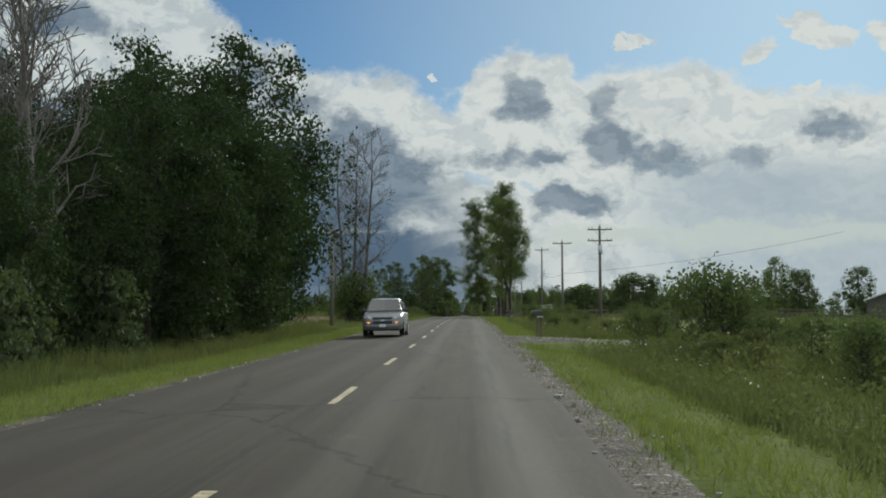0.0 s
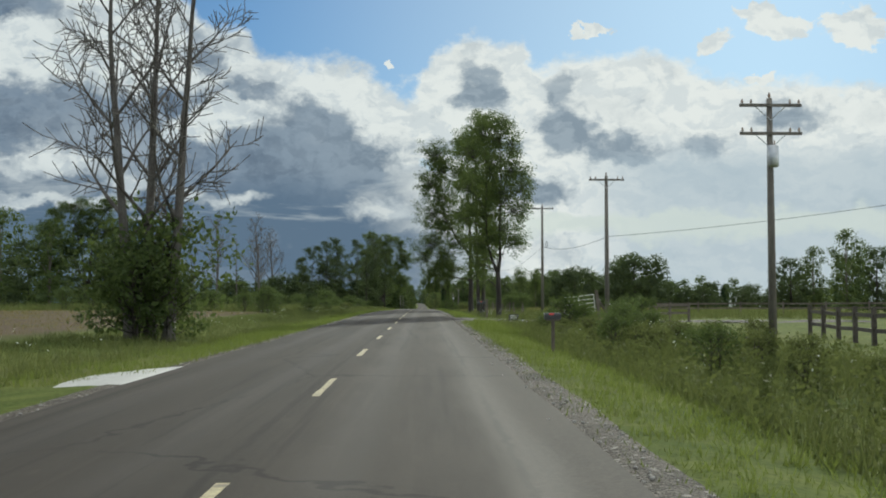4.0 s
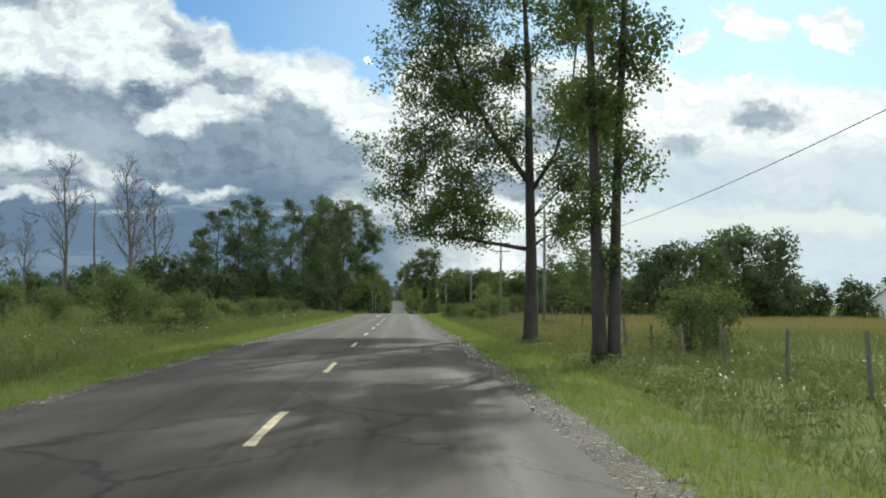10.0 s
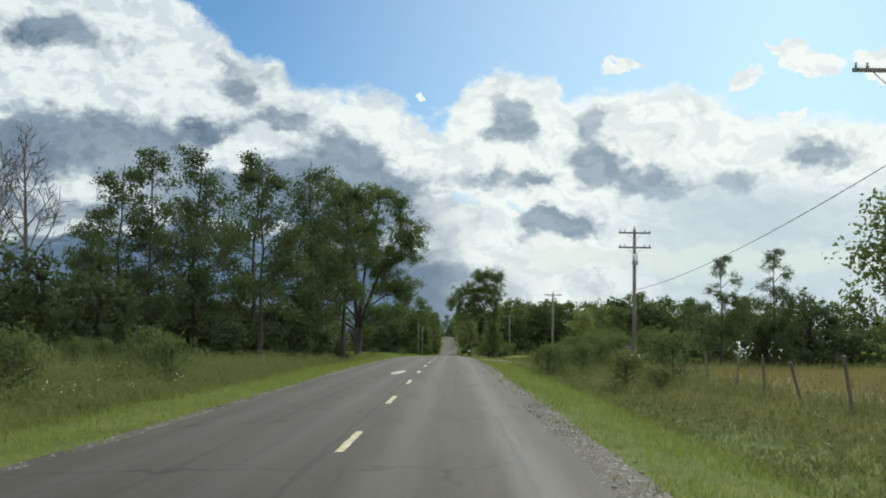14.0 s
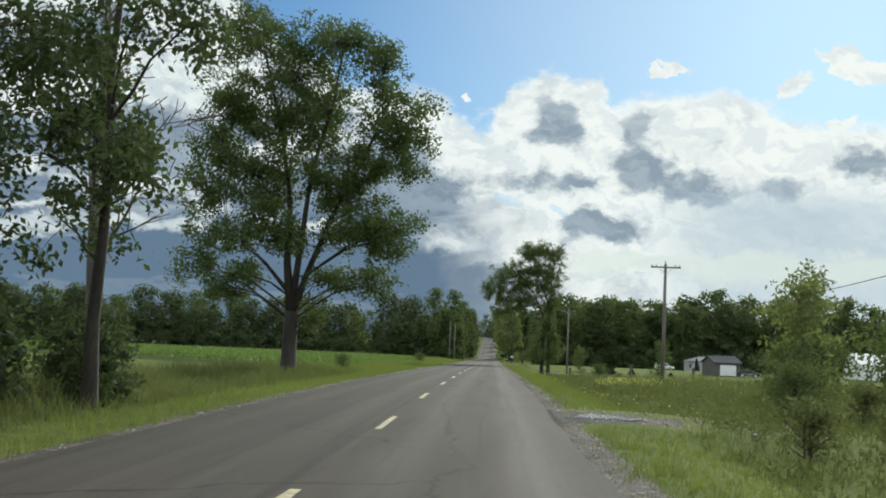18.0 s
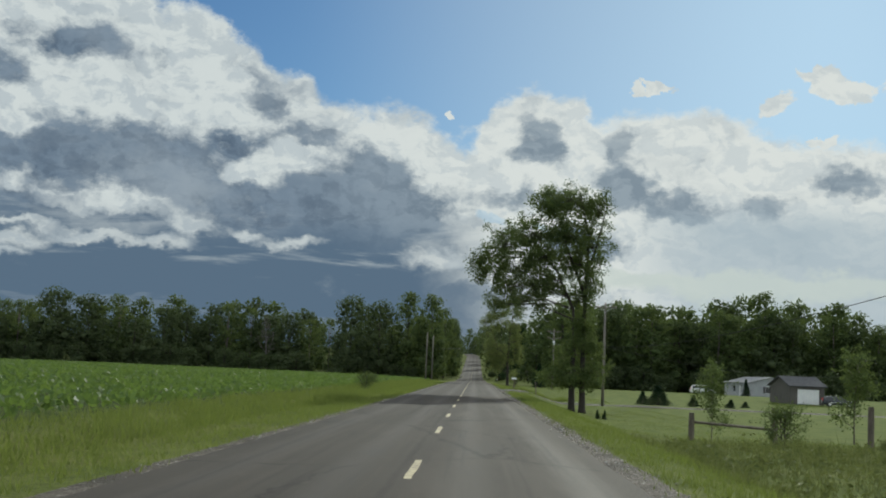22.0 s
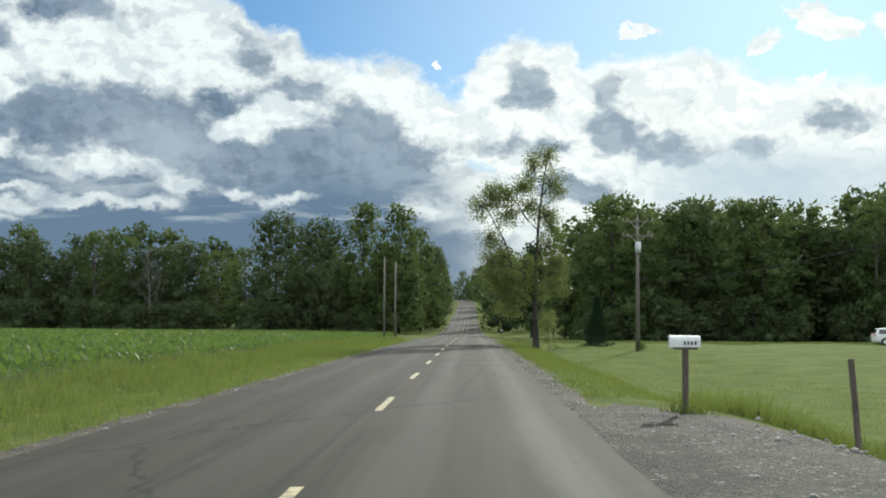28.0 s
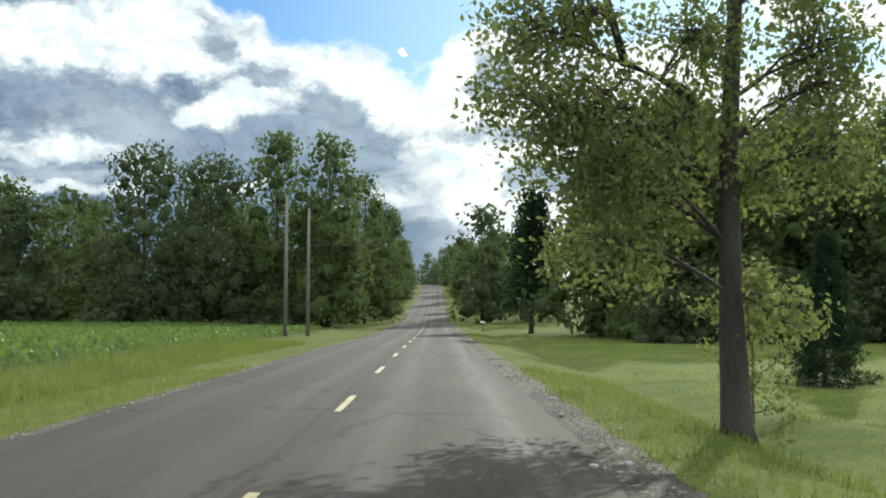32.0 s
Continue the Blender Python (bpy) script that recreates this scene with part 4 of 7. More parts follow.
def far_stand(label, rows):
    """Countless far trees as one object: the leaves, inner foliage and stems of every tree in rows."""
    slots, co, loops, starts, mats = [], [], [], [], []
    points = corners = 0
    for key, m in rows:
        for me in TREES[key][:2]:
            v = np.empty(len(me.vertices) * 3, np.float32)
            me.vertices.foreach_get("co", v)
            a = np.empty(len(me.loops), np.int32)
            me.loops.foreach_get("vertex_index", a)
            b = np.empty(len(me.polygons), np.int32)
            me.polygons.foreach_get("loop_start", b)
            c = np.empty(len(me.polygons), np.int32)
            me.polygons.foreach_get("material_index", c)
            r = np.array(m)
            co.append(v.reshape(-1, 3) @ r[:3, :3].T + r[:3, 3])
            loops.append(a + points)
            starts.append(b + corners)
            table = []
            for mat in me.materials:
                if mat not in slots:
                    slots.append(mat)
                table.append(slots.index(mat))
            mats.append(np.array(table, np.int32)[c])
            points, corners = points + len(me.vertices), corners + len(a)
    me = bpy.data.meshes.new("far_trees")
    co, loops, starts, mats = np.concatenate(co), np.concatenate(loops), np.concatenate(starts), np.concatenate(mats)
    me.vertices.add(len(co))
    me.vertices.foreach_set("co", np.ascontiguousarray(co, np.float32).ravel())
    me.loops.add(len(loops))
    me.loops.foreach_set("vertex_index", loops.astype(np.int32))
    me.polygons.add(len(starts))
    me.polygons.foreach_set("loop_start", starts.astype(np.int32))
    for mat in slots:
        me.materials.append(mat)
    me.polygons.foreach_set("material_index", mats)
    me.update(calc_edges=True)
    tagged(new("far_trees", me), label, "trees", kind="stuff")


def woods(kinds, spots, label, group):
    for i, (x, y, s) in enumerate(spots):
        plant(kinds[i % len(kinds)], x, y, label, s * (0.86 + 0.26 * (i * 0.381 % 1)), group=group, wide=0.95 + 0.5 * (i * 0.618 % 1))


def spread(x0, x1, y0, y1, n, low=0.8, high=1.1, seed=1):
    r = np.random.default_rng(seed)
    for i in range(n):
        t = (i + r.random()) / n
        yield x0 + (x1 - x0) * t, r.uniform(y0, y1), r.uniform(low, high)


def taper(points, thick, thin):
    n = len(points) - 1
    return [Vector(p) for p in points], [thick + (thin - thick) * (i / n) ** 0.8 for i in range(n + 1)]


def crown_tree(key, seed, height, leaders, masses, leaves, leaf_size, leaf_mat, bark, deep=0.8, gather=0.17, droop=0.0, floor=0.4, per=4.2, twig=0.014, rise_by=0.45):
    """A tree by its habit: leaders (points, thick, thin), then masses of leaves (x, z, half width, half height) carried on limbs."""
    rng = np.random.default_rng(seed)
    wood, spots = Geo(), []
    lines = [taper(*row) for row in leaders]
    for i, (pts, rad) in enumerate(lines):
        if pts[0].z < 0.05:
            pts.insert(1, pts[0].lerp(pts[1], 0.12))
            rad[0:1] = [rad[0] * 1.45, rad[0] * 1.08]
        wood.tube(pts, rad, 10)
    joints = [(pts[i].lerp(pts[i + 1], u), rad[i] * (1 - u) + rad[i + 1] * u) for pts, rad in lines for i in range(len(pts) - 1) for u in (0.0, 0.34, 0.67)]
    for x, z, rx, rz in masses:
        for side in (-1, 1):
            ry = rx * 0.8 + 0.35 * deep
            c = Vector((x + rng.normal(0, 0.12 * rx), side * deep * rng.uniform(0.35, 1.0) * ry, z + rng.normal(0, 0.1 * rz)))
            # a limb rises from the nearest joint below the mass
            def cost(j):
                flat = math.hypot(c.x - j[0].x, c.y - j[0].y)
                return (c - j[0]).length + 2.2 * max(0.0, j[0].z - c.z + rise_by * flat)
            start, thick = min((j for j in joints if j[0].z > 0.11 * height), key=cost)
            mid = start.lerp(c, 0.5) + Vector((rng.normal(0, 0.12), rng.normal(0, 0.12), 0.10 * (c - start).length))
            r0 = min(thick * 0.5, 0.018 + 0.011 * (c - start).length)
            wood.tube([start, start.lerp(mid, 0.5) + Vector(rng.normal(0, 0.05, 3)), mid, c], [r0, r0 * 0.85, r0 * 0.65, 0.02], 5, cap=False)
            lobes = [Vector(rng.normal(0, 1, 3)).normalized() * 0.62 for _ in range(5)]
            for k in range(max(5, int(per * (rx * ry * rz) ** 0.7))):
                way = lobes[k % 5] + Vector(rng.normal(0, 0.27, 3))
                if k % 4 == 0:
                    way = Vector(rng.normal(0, 1, 3)).normalized() * rng.uniform(0.3, 1.15)
                tip = c + Vector((way.x * rx, way.y * ry, way.z * rz))
                if tip.z < floor:
                    continue
                spots.append(tip)
                root = mid.lerp(c, rng.uniform(0.2, 1.0))
                bow = root.lerp(tip, 0.55) + Vector((0, 0, 0.08 * (tip - root).length))
                wood.tube([root, bow, tip], [twig, twig * 0.7, twig * 0.35], 3, cap=False)
    heart = np.array([tuple(p) for p in spots])
    size = rng.gamma(3.0, 1.0, len(heart))
    which = rng.choice(len(heart), leaves, p=size / size.sum())
    spread_by = gather * (0.45 + 0.36 * np.sqrt(size))[which][:, None]
    pts = heart[which] + rng.normal(0, 1, (leaves, 3)) * spread_by * np.array([1.1, 1.1, 0.85])
    pts[:, 2] -= droop * 0.5 * np.abs(rng.normal(0, 1, leaves))
    pts = pts[pts[:, 2] > floor]
    crown = quads("crown", leaf_quads(rng, pts, leaf_size, droop), leaf_mat)
    TREES[key] = (wood.mesh("trunk", bark, smooth=True), crown, height)


def tall_tree(key, seed, height, width, clear, count, leaves, leaf_size, leaf_mat, trunk_r, bark, **more):
    """A tall tree of a roadside row: one leader, masses in uneven tiers round it."""
    r = np.random.default_rng(seed + 500)
    top = [(0, 0, 0)]
    for i in range(1, 8):
        top.append((top[-1][0] + r.normal(0, 0.16), r.normal(0, 0.12), height * 0.95 * i / 7))
    masses = []
    for k in range(count):
        u = (k + r.uniform(0.1, 0.9)) / count
        wide = width / 2 * (0.62 + 0.5 * math.sin(math.pi * min(1, 0.12 + 0.85 * u)) - 0.42 * u ** 3)
        size = wide * r.uniform(0.34, 0.5)
        turn = k * 2.4 + r.normal(0, 0.5)
        masses.append(((wide - size * 0.8) * math.cos(turn), height * (clear + (0.95 - clear) * u), size, size * r.uniform(0.6, 0.95)))
    crown_tree(key, seed, height, [(top, trunk_r, 0.03)], masses, leaves, leaf_size, leaf_mat, bark, **more)


# near kinds: leaders, then masses as (across, height, half width, half height)
crown_tree("cotton_a", 11, 16.0, [(((0, 0, 0), (0.02, 0, 2.0), (-0.05, 0, 3.9)), 0.21, 0.19), (((-0.05, 0, 3.8), (-0.55, 0.1, 5.0), (-0.9, 0.2, 6.4), (-1.0, 0.1, 9.0), (-0.9, 0, 12.5)), 0.15, 0.03), (((-0.05, 0, 3.8), (0.12, 0, 5.0), (0.12, -0.1, 8.0), (0.2, 0, 11.5), (0.1, 0, 15.0)), 0.16, 0.03)],
           [(0, 14.4, 1.5, 1.6), (-0.9, 12.3, 1.5, 1.6), (1.1, 12.0, 1.4, 1.6), (0, 10.2, 1.8, 1.5), (1.5, 9.0, 1.2, 1.4), (-1.3, 8.4, 1.4, 1.5), (1.4, 6.6, 1.1, 1.2), (-1.7, 6.1, 1.2, 1.2), (-1.8, 4.6, 1.0, 0.8), (0.5, 7.5, 1.1, 1.1), (-1.3, 3.5, 0.5, 0.5), (-0.6, 6.8, 1.0, 1.0), (-2.3, 13.4, 1.4, 1.6), (1.3, 14.0, 1.1, 1.4), (-2.5, 10.6, 1.4, 1.5), (-1.5, 15.2, 1.2, 1.2), (-2.7, 8.0, 1.1, 1.2), (0.2, 15.6, 1.0, 1.0), (1.7, 10.6, 1.0, 1.2)],
           40000, 0.070, LEAF_ELM, BARK_DARK, deep=0.7, gather=0.20, floor=2.7, per=16)
crown_tree("cotton_b", 12, 21.0, [(((-0.2, 0, 0), (-0.36, 0, 5), (-0.5, 0.1, 10), (-0.55, 0, 15), (-0.4, 0, 19.5)), 0.20, 0.03), (((0.2, 0.1, 0), (0.3, 0.2, 5), (0.5, 0.1, 10), (0.55, 0.2, 15), (0.4, 0, 18.5)), 0.18, 0.03)],
           [(0, 19.6, 1.5, 1.5), (-1.0, 17.4, 1.7, 1.6), (0.8, 16.0, 1.3, 1.6), (-1.0, 14.0, 1.7, 1.5), (0.7, 12.6, 1.2, 1.5), (-1.1, 10.6, 1.5, 1.4), (0.6, 9.2, 1.0, 1.2), (-0.8, 7.4, 1.2, 1.1), (0.6, 6.0, 0.8, 0.9), (-0.6, 4.4, 0.9, 0.8), (0.1, 3.0, 0.6, 0.5)],
           33000, 0.078, LEAF, BARK_DARK, deep=0.7, gather=0.19, floor=2.0, per=15)
crown_tree("cotton_c", 13, 21.5, [(((0, 0, 0), (0, 0, 4), (-0.1, 0, 8), (-0.15, 0.1, 12), (-0.4, 0, 16), (-0.5, 0, 20.5)), 0.31, 0.04), (((0, 0, 4.1), (-1.3, 0, 4.3), (-2.6, -0.1, 4.5), (-3.8, -0.2, 4.7), (-4.9, -0.2, 4.6)), 0.11, 0.03), (((-0.1, 0, 7), (-1.6, 0, 9), (-3.0, 0.2, 11.5), (-4.2, 0.2, 15), (-4.4, 0, 18.5)), 0.14, 0.03), (((-0.1, 0, 6.5), (1.0, 0, 8.2), (1.7, 0.1, 10.5), (2.0, 0, 13.5)), 0.11, 0.03)],
           [(-0.6, 20.0, 2.2, 1.8), (-3.9, 19.0, 2.0, 1.9), (-4.9, 15.6, 1.9, 1.8), (-1.2, 16.4, 2.4, 2.0), (1.7, 14.2, 1.9, 2.0), (-4.9, 12.0, 2.0, 1.8), (-1.4, 12.2, 2.0, 1.7), (2.0, 10.4, 1.9, 1.7), (-4.6, 8.6, 1.9, 1.4), (-1.4, 8.6, 1.8, 1.4), (1.9, 7.2, 1.6, 1.3), (-3.2, 17.2, 1.9, 1.8), (-2.9, 14.0, 1.9, 1.7), (-3.0, 10.4, 1.9, 1.6), (-3.0, 7.0, 1.8, 1.3), (-5.6, 6.8, 1.3, 1.1), (-3.9, 5.6, 1.9, 0.9), (-2.3, 4.7, 0.9, 0.5), (-3.6, 4.8, 0.8, 0.5), (-5.3, 4.9, 0.9, 0.6), (-1.8, 5.3, 1.3, 0.8), (1.5, 4.9, 1.2, 0.8), (3.0, 8.8, 1.1, 1.1)],
           68000, 0.082, LEAF, BARK_DARK, deep=0.8, gather=0.2, floor=2.9, per=15)
crown_tree("maple", 14, 20.5, [(((0, 0, 0), (0, 0, 1.8), (0.05, 0, 3.4)), 0.42, 0.38), (((0, 0, 3.2), (-0.35, 0, 6), (-0.4, 0.2, 9.5), (-1.0, 0.1, 13), (-2.4, 0, 18.5)), 0.30, 0.04), (((0.05, 0, 3.2), (0.7, 0.2, 5.4), (1.9, 0.3, 8.6), (3.6, 0.2, 12), (4.9, 0, 15.5)), 0.24, 0.04), (((0.0, 0, 3.4), (0.4, -0.4, 7), (0.8, -0.5, 11), (1.8, -0.3, 15), (2.2, 0, 18.6)), 0.22, 0.04), (((0, 0, 4.2), (-1.6, 0.1, 6.0), (-3.2, 0, 7.4), (-4.2, 0, 8.2)), 0.14, 0.03)],
           [(-3.0, 18.2, 2.4, 2.2), (2.2, 18.4, 2.4, 2.2), (-0.4, 16.4, 2.0, 2.0), (4.6, 16.8, 1.8, 1.8), (5.4, 14.0, 2.2, 2.1), (3.2, 9.4, 1.8, 1.8), (-4.4, 12.2, 1.8, 1.8), (0.0, 12.6, 2.0, 1.8), (1.6, 14.2, 2.2, 2.0), (-1.8, 14.4, 2.2, 1.9), (-4.3, 14.6, 2.0, 1.9), (4.8, 11.4, 2.2, 1.9), (1.0, 10.8, 2.0, 1.6), (-2.6, 11.0, 2.2, 1.7), (-4.9, 9.6, 1.6, 1.4), (5.0, 7.8, 2.0, 1.5), (-3.9, 7.2, 2.2, 1.5), (-0.6, 7.6, 1.7, 1.3), (2.4, 8.0, 1.8, 1.3), (1.2, 2.9, 0.8, 0.7), (-3.4, 4.6, 1.5, 0.8), (-1.2, 9.4, 1.8, 1.5), (-5.2, 5.6, 1.3, 0.9), (4.4, 5.2, 1.6, 0.9), (-2.2, 5.2, 1.4, 0.8), (2.0, 5.2, 1.4, 0.8)],
           80000, 0.1, LEAF, BARK_DARK, deep=0.8, gather=0.23, floor=1.6, per=7)
crown_tree("elm", 15, 19.2, [(((-0.5, 0, 0), (-0.55, 0, 3), (-0.45, 0, 6), (-0.6, 0.1, 8.5), (-2.0, 0, 11.5), (-4.2, 0, 14.0)), 0.27, 0.05), (((0.38, 0.2, 0), (0.32, 0.2, 3), (0.3, 0.1, 7), (0.4, 0, 11), (0.5, 0, 14.5), (-0.4, 0, 18.3)), 0.27, 0.04), (((0.35, 0, 9.5), (-0.6, 0.2, 12), (-1.6, 0.2, 14.4), (-2.4, 0, 17)), 0.14, 0.03), (((-1.0, 0.1, 9.4), (-2.8, -0.1, 11.6), (-4.8, -0.1, 12.6), (-7.2, 0, 12.6)), 0.11, 0.03), (((0.45, 0, 11.5), (1.2, 0, 14), (1.9, 0, 17)), 0.12, 0.03)],
           [(-0.9, 17.3, 2.2, 1.7), (1.6, 16.6, 1.4, 1.9), (-3.0, 16.6, 1.8, 1.7), (0.7, 13.8, 1.4, 2.0), (-1.4, 14.4, 1.9, 1.8), (-4.4, 14.8, 2.0, 1.9), (-6.4, 13.6, 1.7, 1.7), (-7.9, 12.3, 1.2, 1.3), (-3.4, 12.6, 1.9, 1.5), (-5.8, 11.4, 1.7, 1.4), (-6.5, 9.8, 1.2, 1.4),
            (-0.4, 12.0, 1.6, 1.5), (0.6, 10.6, 1.1, 1.5), (-2.2, 10.6, 1.5, 1.2), (-4.3, 10.2, 1.3, 1.2), (-6.9, 8.6, 0.7, 0.9), (-5.0, 9.0, 0.9, 1.0), (-3.4, 8.8, 0.7, 0.9), (-8.3, 10.9, 0.7, 0.9), (-0.3, 9.2, 1.2, 1.2),
            (-0.2, 7.6, 1.1, 1.2), (0.3, 6.3, 1.2, 1.1), (-0.4, 4.9, 1.4, 1.1), (-1.0, 3.3, 1.8, 1.0), (1.0, 3.5, 1.1, 1.4), (1.1, 5.3, 0.9, 1.1), (-2.2, 2.9, 1.0, 0.8), (0.2, 2.5, 1.2, 0.7)],
           64000, 0.092, LEAF_ELM, BARK_DARK, deep=0.75, gather=0.20, floor=1.5, per=13, rise_by=0.12)
crown_tree("willow", 16, 16.2, [(((0, 0, 0), (-0.1, 0, 2.5), (-0.12, 0, 5.0), (0.0, 0, 7.5), (0.15, 0, 10), (0.5, 0, 13), (0.9, 0, 15.6)), 0.26, 0.03), (((-0.1, 0, 5.1), (-0.95, 0, 6.05), (-1.9, 0.05, 6.5), (-2.2, 0.1, 7.6), (-2.5, 0.1, 8.6), (-3.3, 0.2, 10.0), (-4.1, 0.3, 11.6)), 0.13, 0.03), (((0.15, 0, 9.4), (-0.8, 0, 10.3), (-1.6, -0.1, 11.6), (-1.5, 0, 13)), 0.09, 0.02), (((-2.4, 0.1, 8.3), (-3.2, 0.1, 8.7), (-4.3, 0.2, 8.6)), 0.06, 0.02)],
           [(0.9, 15.2, 1.1, 1.0), (-0.4, 14.4, 0.9, 1.0), (1.3, 13.0, 1.1, 1.2), (-1.1, 12.8, 1.2, 1.0), (-3.4, 12.2, 1.4, 1.0), (-4.6, 11.2, 0.9, 0.9), (1.1, 10.7, 1.0, 1.1), (-2.2, 10.6, 1.2, 0.9), (-3.8, 8.8, 1.0, 1.0), (1.2, 8.2, 0.9, 1.2), (-3.7, 6.9, 0.9, 1.1), (-2.4, 6.0, 1.1, 0.9), (1.2, 6.1, 0.8, 0.9), (-1.6, 4.3, 1.4, 0.8), (-2.7, 4.8, 0.9, 0.7), (0.5, 4.6, 0.6, 0.6), (-3.2, 5.6, 1.1, 0.9), (-1.2, 5.6, 1.2, 0.9), (-2.2, 3.4, 1.1, 0.7), (1.7, 6.9, 1.0, 1.0), (1.8, 5.0, 0.9, 0.8), (-0.9, 7.0, 1.0, 0.8), (-2.9, 7.4, 1.0, 0.8), (1.3, 9.6, 0.9, 0.9), (-2.4, 12.4, 1.0, 0.8), (-0.6, 11.4, 0.9, 0.8), (0.9, 2.2, 0.7, 0.7)],
           36000, 0.072, LEAF_PALE, BARK_DARK, deep=0.7, gather=0.19, droop=0.3, floor=1.8, per=26)
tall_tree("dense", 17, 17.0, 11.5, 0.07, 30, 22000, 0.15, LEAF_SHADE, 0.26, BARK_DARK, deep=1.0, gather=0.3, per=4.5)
tall_tree("roadside", 18, 16.5, 8.0, 0.16, 13, 13000, 0.105, LEAF_DARK, 0.19, BARK_DARK, deep=0.6, gather=0.23, per=5)
tall_tree("roadside_full", 48, 16.5, 9.0, 0.13, 16, 17000, 0.105, LEAF_DARK, 0.2, BARK_DARK, deep=0.6, gather=0.23, per=5)
tall_tree("thin", 19, 14.5, 6.6, 0.24, 10, 8500, 0.105, LEAF_DARK, 0.18, BARK_DARK, deep=0.6, gather=0.23, per=5)
lump_tree("round_tree", 20, 11.0, 16.0, 0.2, 44, 9000, 0.22, LEAF_DARK, BARK_DARK, lump=(0.10, 0.17), spray=0.3)
tree_kind("dead_tree", 21, 18.5, 0.18, 0.2, 11.0, 14, 0, 0, LEAF, DEAD_WOOD, "dead", 0.35, stems=3, levels=2, kids=(6, 5), gap=0.7)
tree_kind("dead_small", 22, 13.0, 0.19, 0.3, 8.5, 13, 0, 0, LEAF, DEAD_WOOD, "dead", 0.7, levels=2, kids=(5, 4))
tree_kind("snag", 23, 11.0, 0.13, 0.7, 2.0, 4, 0, 0, LEAF, DEAD_WOOD, "dead", 0.3, levels=1, kids=(2,))
tree_kind("spruce", 24, 17.0, 0.3, 0.03, 8.8, 90, 44000, 0.11, NEEDLE, BARK_DARK, "cone", -0.35, levels=1, kids=(8,), clump=0.22, droop=0.5)
tree_kind("pine", 25, 15.0, 0.26, 0.22, 6.0, 26, 5000, 0.26, NEEDLE, BARK_DARK, "cone", 0.2, levels=1, kids=(6,), clump=0.35)
tree_kind("bush", 26, 2.6, 0.04, 0.05, 3.4, 12, 2200, 0.09, LEAF, BARK_DARK, "round", 0.3, stems=3, levels=1, kids=(4,), clump=0.26)
tree_kind("bush_low", 27, 1.5, 0.025, 0.05, 2.6, 10, 1300, 0.085, WEED, BARK_DARK, "round", 0.2, stems=3, levels=1, kids=(4,), clump=0.22)
tree_kind("sapling", 28, 4.8, 0.05, 0.2, 2.6, 11, 2400, 0.085, LEAF_ELM, BARK, "tall", 0.4, levels=1, kids=(4,), clump=0.26)
tree_kind("sapling_pale", 29, 4.2, 0.045, 0.08, 2.8, 12, 2200, 0.085, LEAF_PALE, BARK, "round", 0.4, levels=1, kids=(4,), clump=0.26)
# far kinds
lump_tree("wood_a", 31, 19.0, 13.5, 0.05, 36, 4400, 0.31, LEAF_DARK, BARK_DARK, spray=0.3)
lump_tree("wood_b", 32, 21.0, 12.0, 0.05, 38, 4400, 0.30, LEAF, BARK_DARK, "tall", spray=0.3)
lump_tree("wood_c", 33, 15.0, 12.0, 0.04, 28, 3800, 0.27, LEAF_DARK, BARK_DARK, spray=0.3)
lump_tree("wood_d", 34, 18.0, 9.5, 0.06, 30, 4200, 0.23, LEAF_ELM, BARK, "tall", spray=0.4)
lump_tree("scrub", 35, 6.0, 7.5, 0.05, 22, 2000, 0.22, LEAF_DARK, BARK_DARK, spray=0.3)
# kinds for the rows behind and the far hill
lump_tree("back_a", 36, 19.0, 13.0, 0.05, 22, 1300, 0.48, LEAF_DARK, BARK_DARK, "round", 1, (0.17, 0.26))
lump_tree("back_b", 37, 20.0, 11.0, 0.05, 22, 1300, 0.46, LEAF, BARK_DARK, "tall", 1, (0.17, 0.26))
lump_tree("back_c", 38, 14.0, 12.0, 0.05, 18, 1000, 0.46, LEAF_DARK, BARK_DARK, "round", 1, (0.17, 0.26))

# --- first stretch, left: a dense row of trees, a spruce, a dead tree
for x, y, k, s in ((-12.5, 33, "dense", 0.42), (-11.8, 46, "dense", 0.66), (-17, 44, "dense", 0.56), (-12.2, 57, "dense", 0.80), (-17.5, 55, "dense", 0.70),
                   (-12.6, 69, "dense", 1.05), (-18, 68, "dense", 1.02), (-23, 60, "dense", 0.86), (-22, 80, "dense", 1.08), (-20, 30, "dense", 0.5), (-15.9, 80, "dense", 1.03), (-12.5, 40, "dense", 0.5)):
    plant(k, x, y, "leafy tree in a dense roadside row, leaves tinted dark for shade", s, group="dense row of trees", wide=0.9)
for i, (x, y, s) in enumerate(spread(-10.8, -12.5, 22, 90, 17, 0.35, 0.6, 24)):
    plant("scrub", -11.2 - (i % 3) * 0.9, 20 + i * 3.1, "dark undergrowth beneath the dense trees", s, group="undergrowth beneath the trees", category="shrub", name="shrub", wide=0.8)
plant("spruce", -18.7, 103, "dark green spruce at the end of a row of trees", 1.06, wide=1.06)
for x, y, s in ((-12.6, 36, 0.95), (-15.5, 42, 1.1), (-18.5, 50, 1.2)):
    plant("dead_small", x, y, "bare dead tree beside the dense row", s, name="dead_tree")
plant("dead_tree", -10.5, 116.3, "bare dead tree with several grey stems", 1.0, turn=10, name="dead_tree")
for x, y, s in ((-10.8, 115.4, 1.2), (-9.9, 116.5, 0.9), (-11.4, 116.8, 1.1), (-10.5, 117, 1.6)):
    plant("bush", x, y, "dark shrub at the foot of a dead tree", s, group="shrubs round the dead tree", category="shrub", name="shrub")
